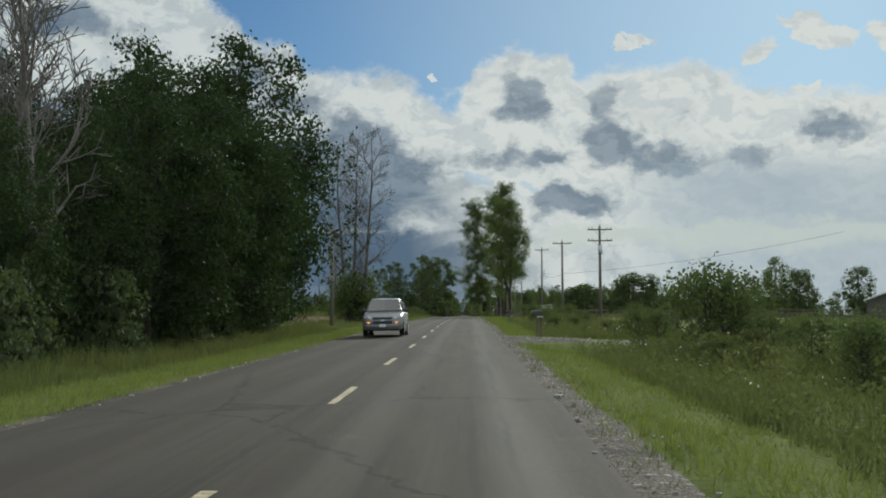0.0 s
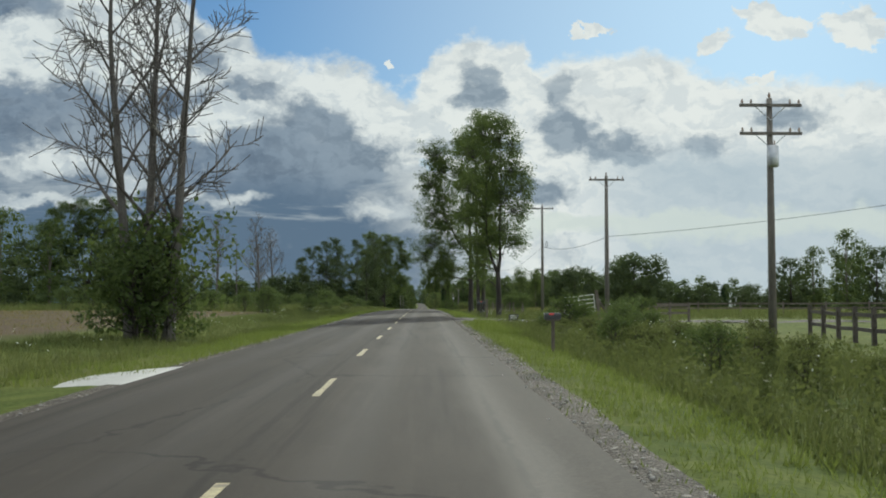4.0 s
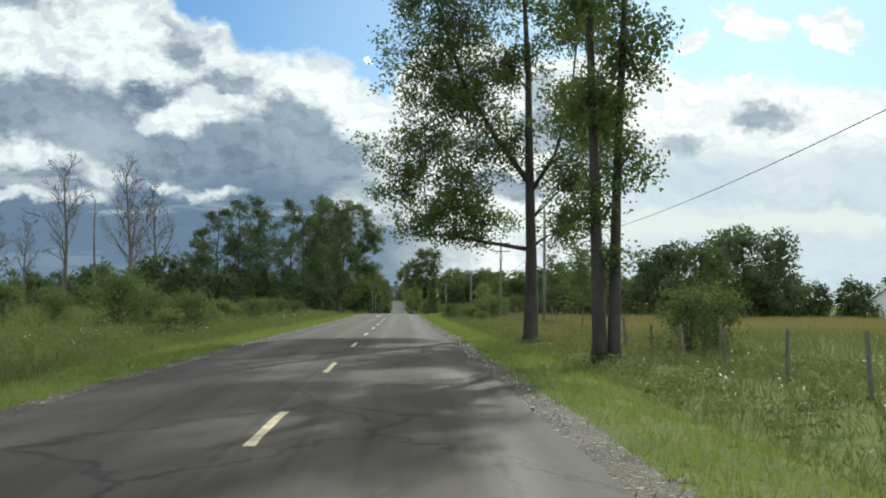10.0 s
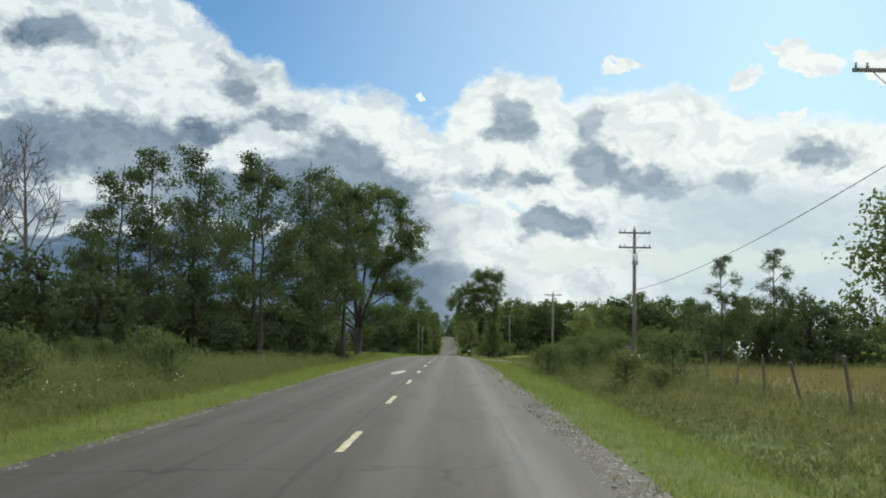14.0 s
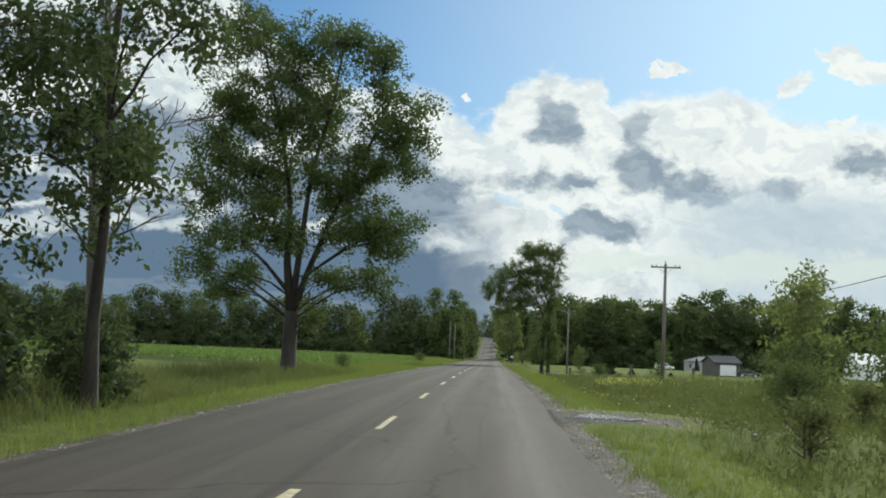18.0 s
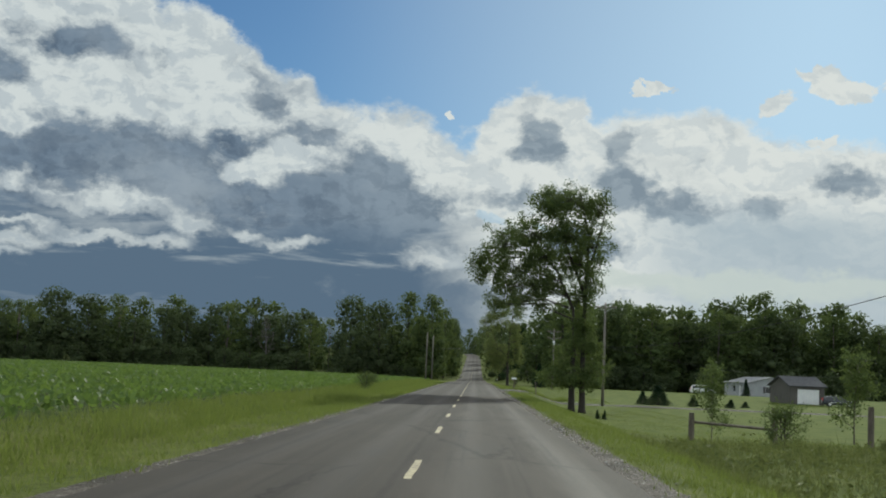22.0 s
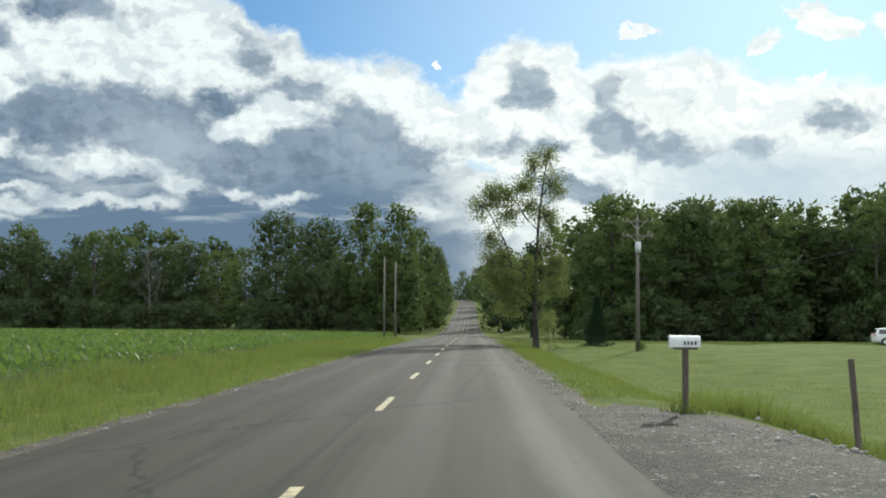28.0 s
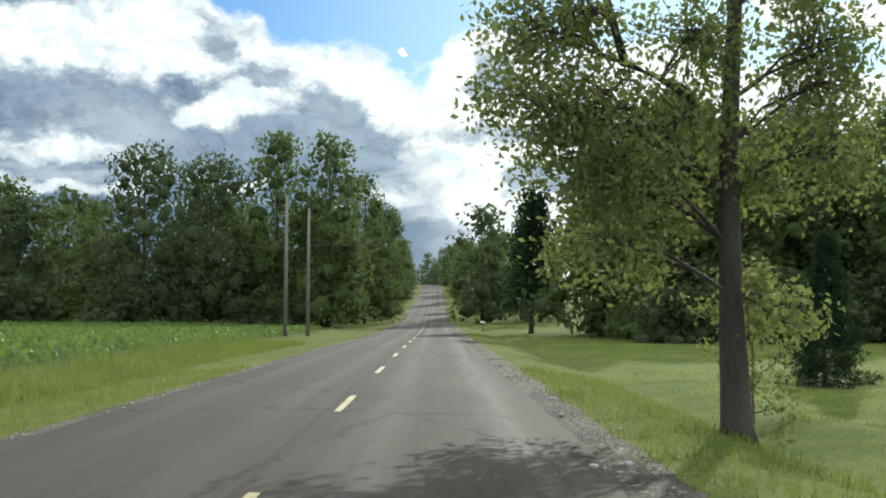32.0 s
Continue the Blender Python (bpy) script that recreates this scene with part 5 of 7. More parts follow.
for x, y, k, s in ((-64, 300, "maple", 1.05), (-54, 288, "thin", 1.0), (-68, 290, "wood_d", 0.9), (-75, 300, "wood_c", 0.9), (-50, 310, "scrub", 1.2), (-60, 318, "scrub", 1.4), (-84, 310, "wood_d", 1.1)):
    plant(k, x, y, "leafy tree beyond the bare field", s, group="trees beyond the bare field", wide=1.25)
for x, y, k, s in ((-46, 337, "dead_small", 1.6), (-36, 333, "dead_small", 1.55), (-41, 334, "snag", 1.45), (-33.5, 338, "dead_small", 1.35), (-52, 340, "dead_small", 1.0), (-37.5, 340, "dead_small", 1.2), (-58, 345, "dead_small", 1.2)):
    plant(k, x, y, "bare grey dead tree in the scrub", s, group="dead trees in the scrub", name="dead_tree")

# --- second stretch, right: cottonwoods at the roadside
plant("cotton_a", 6.2, 170.4, "tall cottonwood with a forked trunk beside the road", 1.04, turn=0)
plant("cotton_b", 6.55, 209.9, "tall twin-stemmed cottonwood at the roadside", 1.13, turn=0)
plant("cotton_c", 6.1, 228.6, "cottonwood with a low limb over the road", 1.1, turn=0)
plant("round_tree", 45.4, 331, "broad round dark tree in the pasture", 1.1, turn=0)
for x, y, k, s in ((30, 345, "scrub", 1.0), (54, 340, "scrub", 1.1), (60, 330, "scrub", 0.9), (27.5, 291, "round_tree", 0.72), (75, 317, "wood_c", 0.5), (65, 316, "scrub", 0.75), (20, 334, "roadside", 0.55), (25, 338, "roadside", 0.6), (70, 300, "wood_c", 0.7), (76, 305, "wood_d", 0.7), (82, 300, "wood_c", 0.75), (64, 252, "wood_d", 0.7), (70, 256, "wood_c", 0.7), (90, 280, "wood_c", 0.8)):
    plant(k, x, y, "leafy tree at the edge of the pasture", s, group="trees round the pasture")

woods(("scrub",), spread(17, 98, 338, 352, 20, 0.5, 0.85, 27), "leafy shrub in the hedge behind the pasture", "hedge behind the pasture")

# --- third stretch, left: a row of tall trees, then one great tree by the field
for x, y, k, s in ((-20.5, 324.5, "roadside", 0.92), (-24, 329, "thin", 1.0), (-19.3, 332, "roadside_full", 1.0), (-14.5, 331, "roadside", 0.97), (-11.0, 336, "roadside_full", 0.98), (-8.9, 341, "thin", 1.05),
                   (-27, 335, "thin", 0.85), (-11.2, 348, "dead_small", 1.0), (-12, 318, "thin", 0.9), (-30, 322, "scrub", 1.2), (-22, 318, "scrub", 0.9)):
    plant(k, x, y, "tall leafy tree in a roadside row", s, group="row of roadside trees")
for x, y, s in ((-14, 333, 0.6), (-17, 336, 0.75), (-20, 338, 0.7), (-23.5, 336, 0.8), (-27, 332, 0.9), (-12, 340, 0.55), (-31, 334, 0.9), (-16, 326, 0.55), (-19, 344, 0.8), (-24, 346, 0.9), (-36, 338, 1.0), (-42, 340, 1.1), (-10.4, 338, 0.42), (-9.6, 343, 0.36), (-11.8, 333, 0.42), (-13.4, 328, 0.5), (-14.6, 322, 0.45), (-11.2, 347, 0.4)):
    plant("scrub", x, y, "dark undergrowth beneath the roadside row", s, group="undergrowth beneath the row", category="shrub", name="shrub")
plant("maple", -10.7, 378.9, "great spreading tree at the edge of the crop field", 1.0, turn=0)

# --- fourth stretch: the elm, the willow and the woods
plant("elm", 7.8, 482.0, "tall elm with two stems and leafy shoots on its trunk", 1.0, turn=0)
plant("willow", 4.78, 583.2, "slender pale-leaved willow at the roadside", 0.94, turn=0)
plant("sapling_pale", 5.9, 586.5, "young pale green tree beside the lawn", 0.7, category="sapling", name="sapling")
for x, y, s in ((-9.8, 484.6, 0.5), (-11.4, 511, 0.42), (-10.1, 398, 0.4)):
    plant("bush", x, y, "small bush at the edge of the crop field", s, group="bushes by the crop field", category="shrub", name="shrub")


edge_label = "leafy tree at the edge of the woods behind the crop field"
for x, y, k, s, w in ((-12.5, 704, "wood_b", 1.08, 0.9), (-19, 706, "wood_b", 1.1, 0.95), (-26.5, 705, "wood_a", 1.05, 0.85), (-34, 704, "wood_a", 1.1, 0.9), (-40, 707, "wood_d", 0.82, 1.1), (-46, 712, "wood_d", 0.8, 1.2), (-52, 714, "wood_a", 0.85, 1.0), (-58, 716, "wood_c", 1.05, 1.0),
                      (-63, 716, "wood_d", 0.95, 1.0), (-69, 714, "wood_d", 1.0, 1.0), (-74, 714, "wood_c", 1.0, 1.1), (-80, 712, "wood_a", 0.9, 1.0), (-9.5, 722, "wood_b", 0.95, 0.8), (-8.5, 742, "wood_a", 0.9, 0.7), (-7.8, 765, "wood_b", 0.85, 0.75)):
    plant(k, x, y, edge_label, s, group="woods behind the crop field", wide=w)
woods(("wood_a", "wood_c", "wood_d", "wood_c", "wood_a"), spread(-84, -190, 703, 714, 21, 0.8, 1.05, 3), edge_label, "woods behind the crop field")
woods(("back_b", "back_a", "back_c"), [p for p in spread(-12, -190, 720, 734, 40, 0.8, 1.0, 4) if not -47 < p[0] < -39], "leafy tree in the woods behind the crop field", "woods behind the crop field")
woods(("back_c", "back_a"), spread(-190, -330, 690, 740, 16, 0.8, 1.1, 14), "leafy tree in the woods behind the crop field", "woods behind the crop field")
woods(("scrub",), spread(-14, -150, 698, 702, 26, 0.6, 1.0, 16), "shrubby growth at the edge of the woods", "undergrowth at the woods' edge")
plant("dead_small", -57, 708, "bare dead tree at the edge of the woods", 1.1, name="dead_tree")
woods(("wood_d", "wood_b", "wood_d", "wood_b", "wood_a"), spread(14, 110, 655, 664, 26, 0.9, 1.05, 5), "tall leafy tree at the edge of the woods behind the lawn", "woods behind the lawn")
woods(("back_b", "back_a", "back_b", "pine"), spread(12, 150, 668, 680, 40, 0.85, 1.1, 6), "leafy tree in the woods behind the lawn", "woods behind the lawn")
woods(("back_a", "back_c", "back_b"), spread(110, 330, 640, 720, 14, 0.8, 1.1, 15), "leafy tree in the woods behind the lawn", "woods behind the lawn")
woods(("scrub",), spread(12, 120, 650, 654, 22, 0.6, 1.0, 17), "shrubby growth under the woods behind the lawn", "undergrowth behind the lawn")
woods(("back_a", "back_b"), spread(16, 80, 678, 690, 18, 0.9, 1.1, 28), "leafy tree in the woods behind the lawn", "woods behind the lawn")
plant("pine", 9.8, 690, "dark pine beside the hill road", 1.05)
for side, seed in ((-1, 7), (1, 8)):
    r = np.random.default_rng(seed)
    for y in np.arange(735, 1180, 24):
        for d in (0, 9):
            x = (LEFT_EDGE - 6.5 - d if side < 0 else RIGHT_EDGE + 6.5 + d) + r.normal(0, 1.2) + float(bend(y))
            plant(r.choice(["back_a", "back_b", "back_c"]), x, y + r.uniform(-5, 5), "leafy tree beside the road on the hill", r.uniform(0.65, 0.95), group="trees along the hill road")
r = np.random.default_rng(9)
for i in range(16):
    plant(r.choice(["back_a", "back_b"]), float(bend(1250)) + r.uniform(-4, 40), 1230 + r.uniform(0, 60), "leafy tree closing the road's far end", r.uniform(0.7, 1.0), group="trees at the road's end")
# far rows that close the view on both sides
woods(("back_c", "scrub", "back_a"), spread(-90, -420, 330, 420, 24, 0.7, 1.1, 10), "far tree in the hedge behind the fields", "far hedge trees")
woods(("back_c", "scrub"), spread(95, 420, 330, 430, 20, 0.7, 1.0, 11), "far tree in the hedge behind the pasture", "far hedge trees")


for group, rows in STANDS.items():
    far_stand("far leafy " + group, rows)


# ---- poles and wires ----
def utility_pole(x, y, height, arms, extras=()):
    t = thing("utility_pole", (x, y, gz(x, y) - 0.1), "weathered wooden utility pole with %s" % ("two crossarms" if arms == 2 else "one crossarm" if arms else "no crossarm"), "utility pole", "roadside utility poles")
    part("shaft", Geo().tube([(0, 0, 0), (0, 0, height * 0.5), (0, 0, height)], [0.16, 0.135, 0.105], 12), POLE_WOOD, t, smooth=True)
    for k in range(arms):
        z = height - 0.28 - 1.05 * k
        arm = part("crossarm", Geo().box((0, -0.15, z), (2.3, 0.09, 0.115)), POLE_WOOD, t, bevel=0.008)
        for s in (-1, 1):
            part("brace", Geo().tube([(s * 0.55, -0.13, z - 0.05), (0, -0.13, z - 0.55)], [0.018, 0.018], 5), GALVANISED, t)
            for u in (1.05, 0.72):
                part("insulator", Geo().tube([(s * u, -0.15, z + 0.05), (s * u, -0.15, z + 0.12), (s * u, -0.15, z + 0.15), (s * u, -0.15, z + 0.22)], [0.02, 0.055, 0.04, 0.03], 8), CERAMIC, arm)
    if arms:
        part("top_insulator", Geo().tube([(0, 0, height), (0, 0, height + 0.1), (0, 0, height + 0.22)], [0.03, 0.06, 0.03], 8), CERAMIC, t)
    if "can" in extras:
        can = part("transformer", Geo().tube([(0, -0.36, height - 2.6), (0, -0.36, height - 2.55), (0, -0.36, height - 1.85), (0, -0.36, height - 1.8)], [0.17, 0.21, 0.21, 0.15], 14), GALVANISED, t, "grey transformer can", smooth=True)
        part("bushing", Geo().tube([(0.06, -0.36, height - 1.8), (0.06, -0.36, height - 1.6)], [0.035, 0.02], 8), CERAMIC, can)
    if "loop" in extras:
        pts = [(0.42 + 0.1 * math.sin(a), 0.1 * math.cos(a) - 0.15, height - 4.0 - 0.32 * math.cos(a)) for a in np.linspace(0, 6.28, 16)]
        part("cable_coil", Geo().tube(pts, [0.025] * 16, 5), WIRE, t)
    return t


def wire(a, b, sag, label="thin black overhead cable", thick=0.014):
    a, b = Vector(a), Vector(b)
    pts = [a.lerp(b, s) - Vector((0, 0, sag * 4 * s * (1 - s))) for s in np.linspace(0, 1, 15)]
    ob = new("cable", Geo().tube(pts, [thick] * 15, 5).mesh("cable", WIRE))
    tagged(ob, label, "cable", "overhead cables")


POLES = [(12.8, 113.9, 9.2, 2, ("can",)), (11.9, 148.2, 9.7, 1, ()), (12.16, 194, 11.3, 1, ("loop",)), (12.5, 277.4, 10.2, 1, ()), (12.9, 329.5, 10.1, 2, ("can",)),
         (13.4, 406.5, 9.2, 1, ()), (12.08, 503.5, 10.2, 1, ()), (12.1, 582.5, 9.8, 2, ("can",))]
for row in POLES:
    utility_pole(*row)
utility_pole(-10.4, 95.6, 7.8, 0)
for x, y, h in ((-11.8, 658, 11.0), (-10.6, 663, 10.6)):
    utility_pole(x, y, h, 0)


def pole_top(i, dx, drop):
    x, y, h = POLES[i][:3]
    return (x + dx, y - 0.15, gz(x, y) - 0.1 + h - drop)


wire(pole_top(1, 0, 4.0), (40, 128, gz(40, 128) + 9.4), 0.6)
wire(pole_top(1, 0, 4.0), pole_top(2, 0, 4.2), 0.5)
wire(pole_top(2, 0, 4.2), pole_top(3, 0, 2.9), 0.9)
wire(pole_top(3, 0, 2.9), pole_top(4, 0, 4.4), 0.5)
wire(pole_top(4, 0, 4.4), pole_top(5, 0, 3.4), 1.0)
wire(pole_top(5, 0, 3.4), (44, 420, gz(44, 420) + 5), 0.8)
wire(pole_top(5, 0, 3.4), pole_top(6, 0, 4.2), 0.9)
wire(pole_top(6, 0, 4.2), (58, 560, gz(58, 560) + 5), 1.4)
wire(pole_top(6, 0, 4.2), pole_top(7, 0, 4.6), 0.9)
wire((-10.6, 663, gz(-10.6, 663) + 7.4), (-4.5, 668, gz(-4.5, 668) + 7.6), 0.1)
lamp = thing("street_lamp", (-4.5, 668, gz(-4.5, 668) + 7.55), "small grey lamp on a long arm from a wooden pole", "street lamp")
part("head", Geo().tube([(0, 0, 0), (0, 0, 0.12), (0, 0, 0.3)], [0.2, 0.17, 0.06], 12), POLE_WOOD, lamp, smooth=True)
part("arm", Geo().tube([(0, 0, 0.22), (-3, -2.5, 0.0), (-6.1, -5, -0.25)], [0.028] * 3, 6), BLACK_METAL, lamp)


# ---- fences and posts ----
def board_fence(a, b, step, heights, mat, label, tall=1.35, post_w=0.14):
    a, b = Vector((*a, 0)), Vector((*b, 0))
    n = max(1, round((b - a).length / step))
    t = thing("board_fence", (0, 0, 0), label, "fence")
    way = (b - a).normalized()
    rot = Matrix.Rotation(math.atan2(way.y, way.x), 4, "Z")
    spots = [a.lerp(b, i / n) for i in range(n + 1)]
    for p in spots:
        z = gz(p.x, p.y)
        part("post", Geo().box((p.x, p.y, z + tall / 2 - 0.15), (post_w, post_w, tall + 0.3), rot), mat, t, bevel=0.012)
    for p, q in zip(spots, spots[1:]):
        m = (p + q) / 2
        for h in heights:
            za, zb = gz(p.x, p.y) + h, gz(q.x, q.y) + h
            tilt = Matrix.Rotation(-math.atan2(zb - za, (q - p).length), 4, "Y")
            part("rail", Geo().box((m.x, m.y - 0.09, (za + zb) / 2), ((q - p).length, 0.04, 0.15), rot @ tilt), mat, t)
    return t


board_fence((17.4, 124), (12.6, 82), 2.9, (0.55, 1.1), RAIL_WOOD, "dark weathered two-rail fence along the pasture", 1.4, 0.17)
board_fence((12.6, 82), (10.9, 61), 2.9, (0.55, 1.1), RAIL_WOOD, "dark weathered two-rail fence above tall weeds", 1.4, 0.17)
board_fence((10.9, 61), (27, 60), 2.9, (0.55, 1.1), RAIL_WOOD, "dark two-rail fence turning away from the road", 1.4, 0.17)
gate = thing("farm_gate", Matrix.Translation((8.4, 141.5, gz(8.4, 141.5) + 0.5)) @ Matrix.Rotation(radians(10), 4, "Z") @ Matrix.Rotation(radians(-7), 4, "Y"), "pale tubular farm gate standing open beside the drive", "gate")
for k in range(5):
    part("rail", Geo().tube([(0, 0, 0.2 + 0.24 * k), (0.95, 0, 0.2 + 0.24 * k), (1.9, 0, 0.2 + 0.24 * k)], [0.025] * 3, 8), WHITE_RAIL, gate)
for s in (0, 0.95, 1.9):
    part("upright", Geo().tube([(s, 0, 0.16), (s, 0, 1.2)], [0.024, 0.024], 8), WHITE_RAIL, gate)
part("gate_post", Geo().tube([(2.1, 0, -1.1), (2.1, 0, 1.4)], [0.11, 0.1], 10), POST_WOOD, gate)
part("gate_brace", Geo().tube([(2.1, 0.1, 1.0), (3.1, 0.6, -0.7)], [0.07, 0.07], 8), POST_WOOD, gate)
board_fence((11.2, 143), (17.5, 149.5), 2.3, (0.6, 1.1), POST_WOOD, "weathered rail fence beside the farm gate", 1.3, 0.13)
board_fence((23.0, 189.5), (60, 186), 4.2, (0.7, 1.15), POST_WOOD, "weathered rail fence along the pasture")


def wire_fence(spots, label, wires=3, tall=1.25):
    t = thing("wire_fence", (0, 0, 0), label, "fence")
    tops = []
    for x, y in spots:
        z = gz(x, y)
        lean = Vector((float(rng.normal(-0.07, 0.14)), float(rng.normal(0, 0.09)), 1)).normalized()
        h = tall * float(rng.uniform(0.85, 1.12))
        base = Vector((x, y, z - 0.2))
        pts = [base, base + lean * (h * 0.5), base + lean * (h + 0.2)]
        r = float(rng.uniform(0.042, 0.065))
        part("post", Geo().tube(pts, [r, r * 0.97, r * 0.9], 8), POST_WOOD, t)
        tops.append((base, lean, h))
    for k in range(wires):
        for (b0, l0, h0), (b1, l1, h1) in zip(tops, tops[1:]):
            f = 0.45 + 0.25 * k
            p, q = b0 + l0 * h0 * f, b1 + l1 * h1 * f
            part("strand", Geo().tube([p, (p + q) / 2 - Vector((0, 0, 0.04)), q], [0.0035] * 3, 3, cap=False), RUSTY_WIRE, t)


wire_fence([(8.6 + 0.05 * i, 173 + 5.2 * i) for i in range(11)], "leaning wooden posts with wire strands along the pasture")
wire_fence([(10.4 + 0.055 * i, 232 + 4.9 * i) for i in range(15)], "leaning wooden posts with wire strands along the hay meadow", tall=1.5)
wire_fence([(11.9, 306), (12.1, 312), (12.4, 318), (12.3, 324), (12.0, 331)], "old wooden posts with wire strands beside shrubs")
for x, y, h in ((10.4, 427.5, 1.35), (13.1, 425, 1.5), (7.9, 430.5, 1.1), (18.6, 424, 1.3), (20.5, 436, 0.9), (23, 436, 0.9)):
    t = thing("wooden_post", (x, y, gz(x, y)), "short dark wooden post standing alone in the grass", "post", "lone posts on the lawn")
    part("shaft", Geo().tube([(0, 0, -0.2), (0, 0, h * 0.6), (0, 0, h)], [0.12, 0.115, 0.105], 10), POST_WOOD, t)
t = thing("fallen_rail", (0, 0, 0), "dark fallen fence rail in the grass between posts", "rail")
a, b = Vector((7.9, 430.7, gz(7.9, 430.7) + 0.75)), Vector((10.4, 427.8, gz(10.4, 427.8) + 0.55))
part("rail", Geo().tube([a, (a + b) / 2, b], [0.05, 0.055, 0.05], 8), POST_WOOD, t)
t = thing("wooden_post", (5.92, 513, gz(5.92, 513)), "slim leaning wooden post at the drive's edge", "post")
part("shaft", Geo().tube([(0.06, 0, -0.2), (0, 0, 0.7), (-0.06, 0, 1.42)], [0.055, 0.052, 0.05], 10), POST_WOOD, t)


# ---- mailboxes ----
def mailbox(x, y, height, mat, label, turn=0.0, post="wood", arch=True, flag=True, long=0.5):
    t = thing("mailbox", Matrix.Translation((x, y, gz(x, y))) @ Matrix.Rotation(radians(turn), 4, "Z"), label, "mailbox")
    if post == "wood":
        part("post", Geo().box((0, 0, height / 2 - 0.15), (0.1, 0.1, height + 0.3)), POST_WOOD, t, bevel=0.01)
        part("bracket", Geo().box((0, 0, height + 0.02), (long * 0.8, 0.12, 0.04)), POST_WOOD, t)
    w, h = 0.17, 0.2
    out = [(-w / 2, 0), (w / 2, 0)] + [(w / 2 * math.cos(a), h * 0.55 + h * 0.45 * math.sin(a)) for a in np.linspace(0, math.pi, 9)]
    g = Geo().prism(out, -long / 2, long / 2)
    g.v = [(p[1], p[0], p[2] + height + 0.04) for p in g.v]
    body = part("box", g, mat, t)
    d = Geo().prism([(a * 1.05, b * 1.04 - 0.004) for a, b in out], long / 2, long / 2 + 0.02)
    d.v = [(-p[1], p[0], p[2] + height + 0.04) for p in d.v]
    door = part("door", d, mat, body)
    part("pull", Geo().box((-long / 2 - 0.035, 0, height + 0.21), (0.03, 0.05, 0.02)), GALVANISED, body)
    if flag:
        part("flag", Geo().box((-0.05, -w / 2 - 0.012, height + 0.2), (0.14, 0.008, 0.06)), RED_PAINT, body)
    return t


m = mailbox(3.8, 59.3, 1.12, BLACK_METAL, "black metal mailbox with a number bar on two grey wooden posts", flag=False)
part("number_bar", Geo().box((0.12, -0.1, 1.04), (0.34, 0.025, 0.1)), BLACK_METAL, m, bevel=0.006)
for k in range(4):
    part("number_mark", Geo().box((0.02 + 0.075 * k, -0.117, 1.04), (0.045, 0.006, 0.055)), WHITE_METAL, m)
part("post", Geo().box((0.16, 0.06, 0.4), (0.1, 0.1, 1.2)), POST_WOOD, m, bevel=0.01)
m = mailbox(4.0, 107, 0.95, BLACK_METAL, "dark mailbox low above a bush at the verge")
m = mailbox(3.66, 515.0, 1.1, WHITE_METAL, "white metal mailbox with dark marks on a grey wooden post", flag=False, long=0.5)
for k in range(4):
    part("number_mark", Geo().box((-0.02 + 0.06 * k, -0.089, 1.21), (0.035, 0.006, 0.06)), BLACK_METAL, m)
m = mailbox(4.3, 160.2, 1.18, BLACK_METAL, "dark mailbox on a pillar of welded chain rings", turn=8, post="none", long=0.6)
for i in range(12):
    a = i * 2.4
    c = Vector((0.16 * math.cos(a) * (1 + i * 0.03) + 0.1, 0.1 * math.sin(a), 0.1 + i * 0.095))
    pts = [c + Vector((0.1 * math.cos(s), 0.03 * math.sin(s + i), 0.1 * math.sin(s))) for s in np.linspace(0, 6.28, 13)]
    part("chain_link", Geo().tube(pts, [0.016] * 13, 5, cap=False), BLACK_METAL, m)
part("side_post", Geo().box((0.42, 0.1, 0.75), (0.13, 0.13, 1.7)), POST_WOOD, m, bevel=0.015)
m = mailbox(5.2, 702, 1.0, WHITE_METAL, "small white mailbox by a far drive")

t = thing("yard_sign", (5.5, 144.0, gz(5.5, 144)), "small dark notice board with pale unreadable lines near the drive", "sign")
part("board", Geo().box((0, 0, 0.36), (0.62, 0.03, 0.4)), BLACK_METAL, t, bevel=0.008)
for i in range(3):
    part("line_of_writing", Geo().box((0, -0.019, 0.47 - 0.1 * i), (0.46 - 0.08 * i, 0.006, 0.035)), WHITE_METAL, t)
for s in (-0.25, 0.25):
    part("leg", Geo().box((s, 0.02, 0.05), (0.03, 0.03, 0.5)), GALVANISED, t)


# ---- vehicles ----
def wheel(parent, x, y, r, w):
    tyre = part("wheel", Geo().tube([(x - w / 2, y, r), (x - w / 2 + 0.03, y, r), (x + w / 2 - 0.03, y, r), (x + w / 2, y, r)], [r * 0.9, r, r, r * 0.9], 20), RUBBER, parent, "black tyre")
    part("rim", Geo().tube([(x - w / 2 - 0.008, y, r), (x + w / 2 + 0.008, y, r)], [r * 0.62, r * 0.62], 16), CHROME, tyre)


def loft(rows):
    """A skin over closed sections of equal point counts, with both ends capped."""
    g, k = Geo(), len(rows[0])
    for row in rows:
        g.v += row
    for i in range(len(rows) - 1):
        g.f += [(i * k + s, (i + 1) * k + s, (i + 1) * k + (s + 1) % k, i * k + (s + 1) % k) for s in range(k)]
    g.f += [tuple(range(k)), tuple(range((len(rows) - 1) * k, len(rows) * k))[::-1]]
    return g


def slab(corners, thick):
    """A thin pane between four corners, given thickness along its normal."""
    p = [Vector(c) for c in corners]
    way = (p[1] - p[0]).cross(p[3] - p[0]).normalized() * thick
    g = Geo()
    g.v = [tuple(q) for q in p] + [tuple(q + way) for q in p]
    g.f = [(3, 2, 1, 0), (4, 5, 6, 7), (0, 1, 5, 4), (1, 2, 6, 5), (2, 3, 7, 6), (3, 0, 4, 7)]
    return g


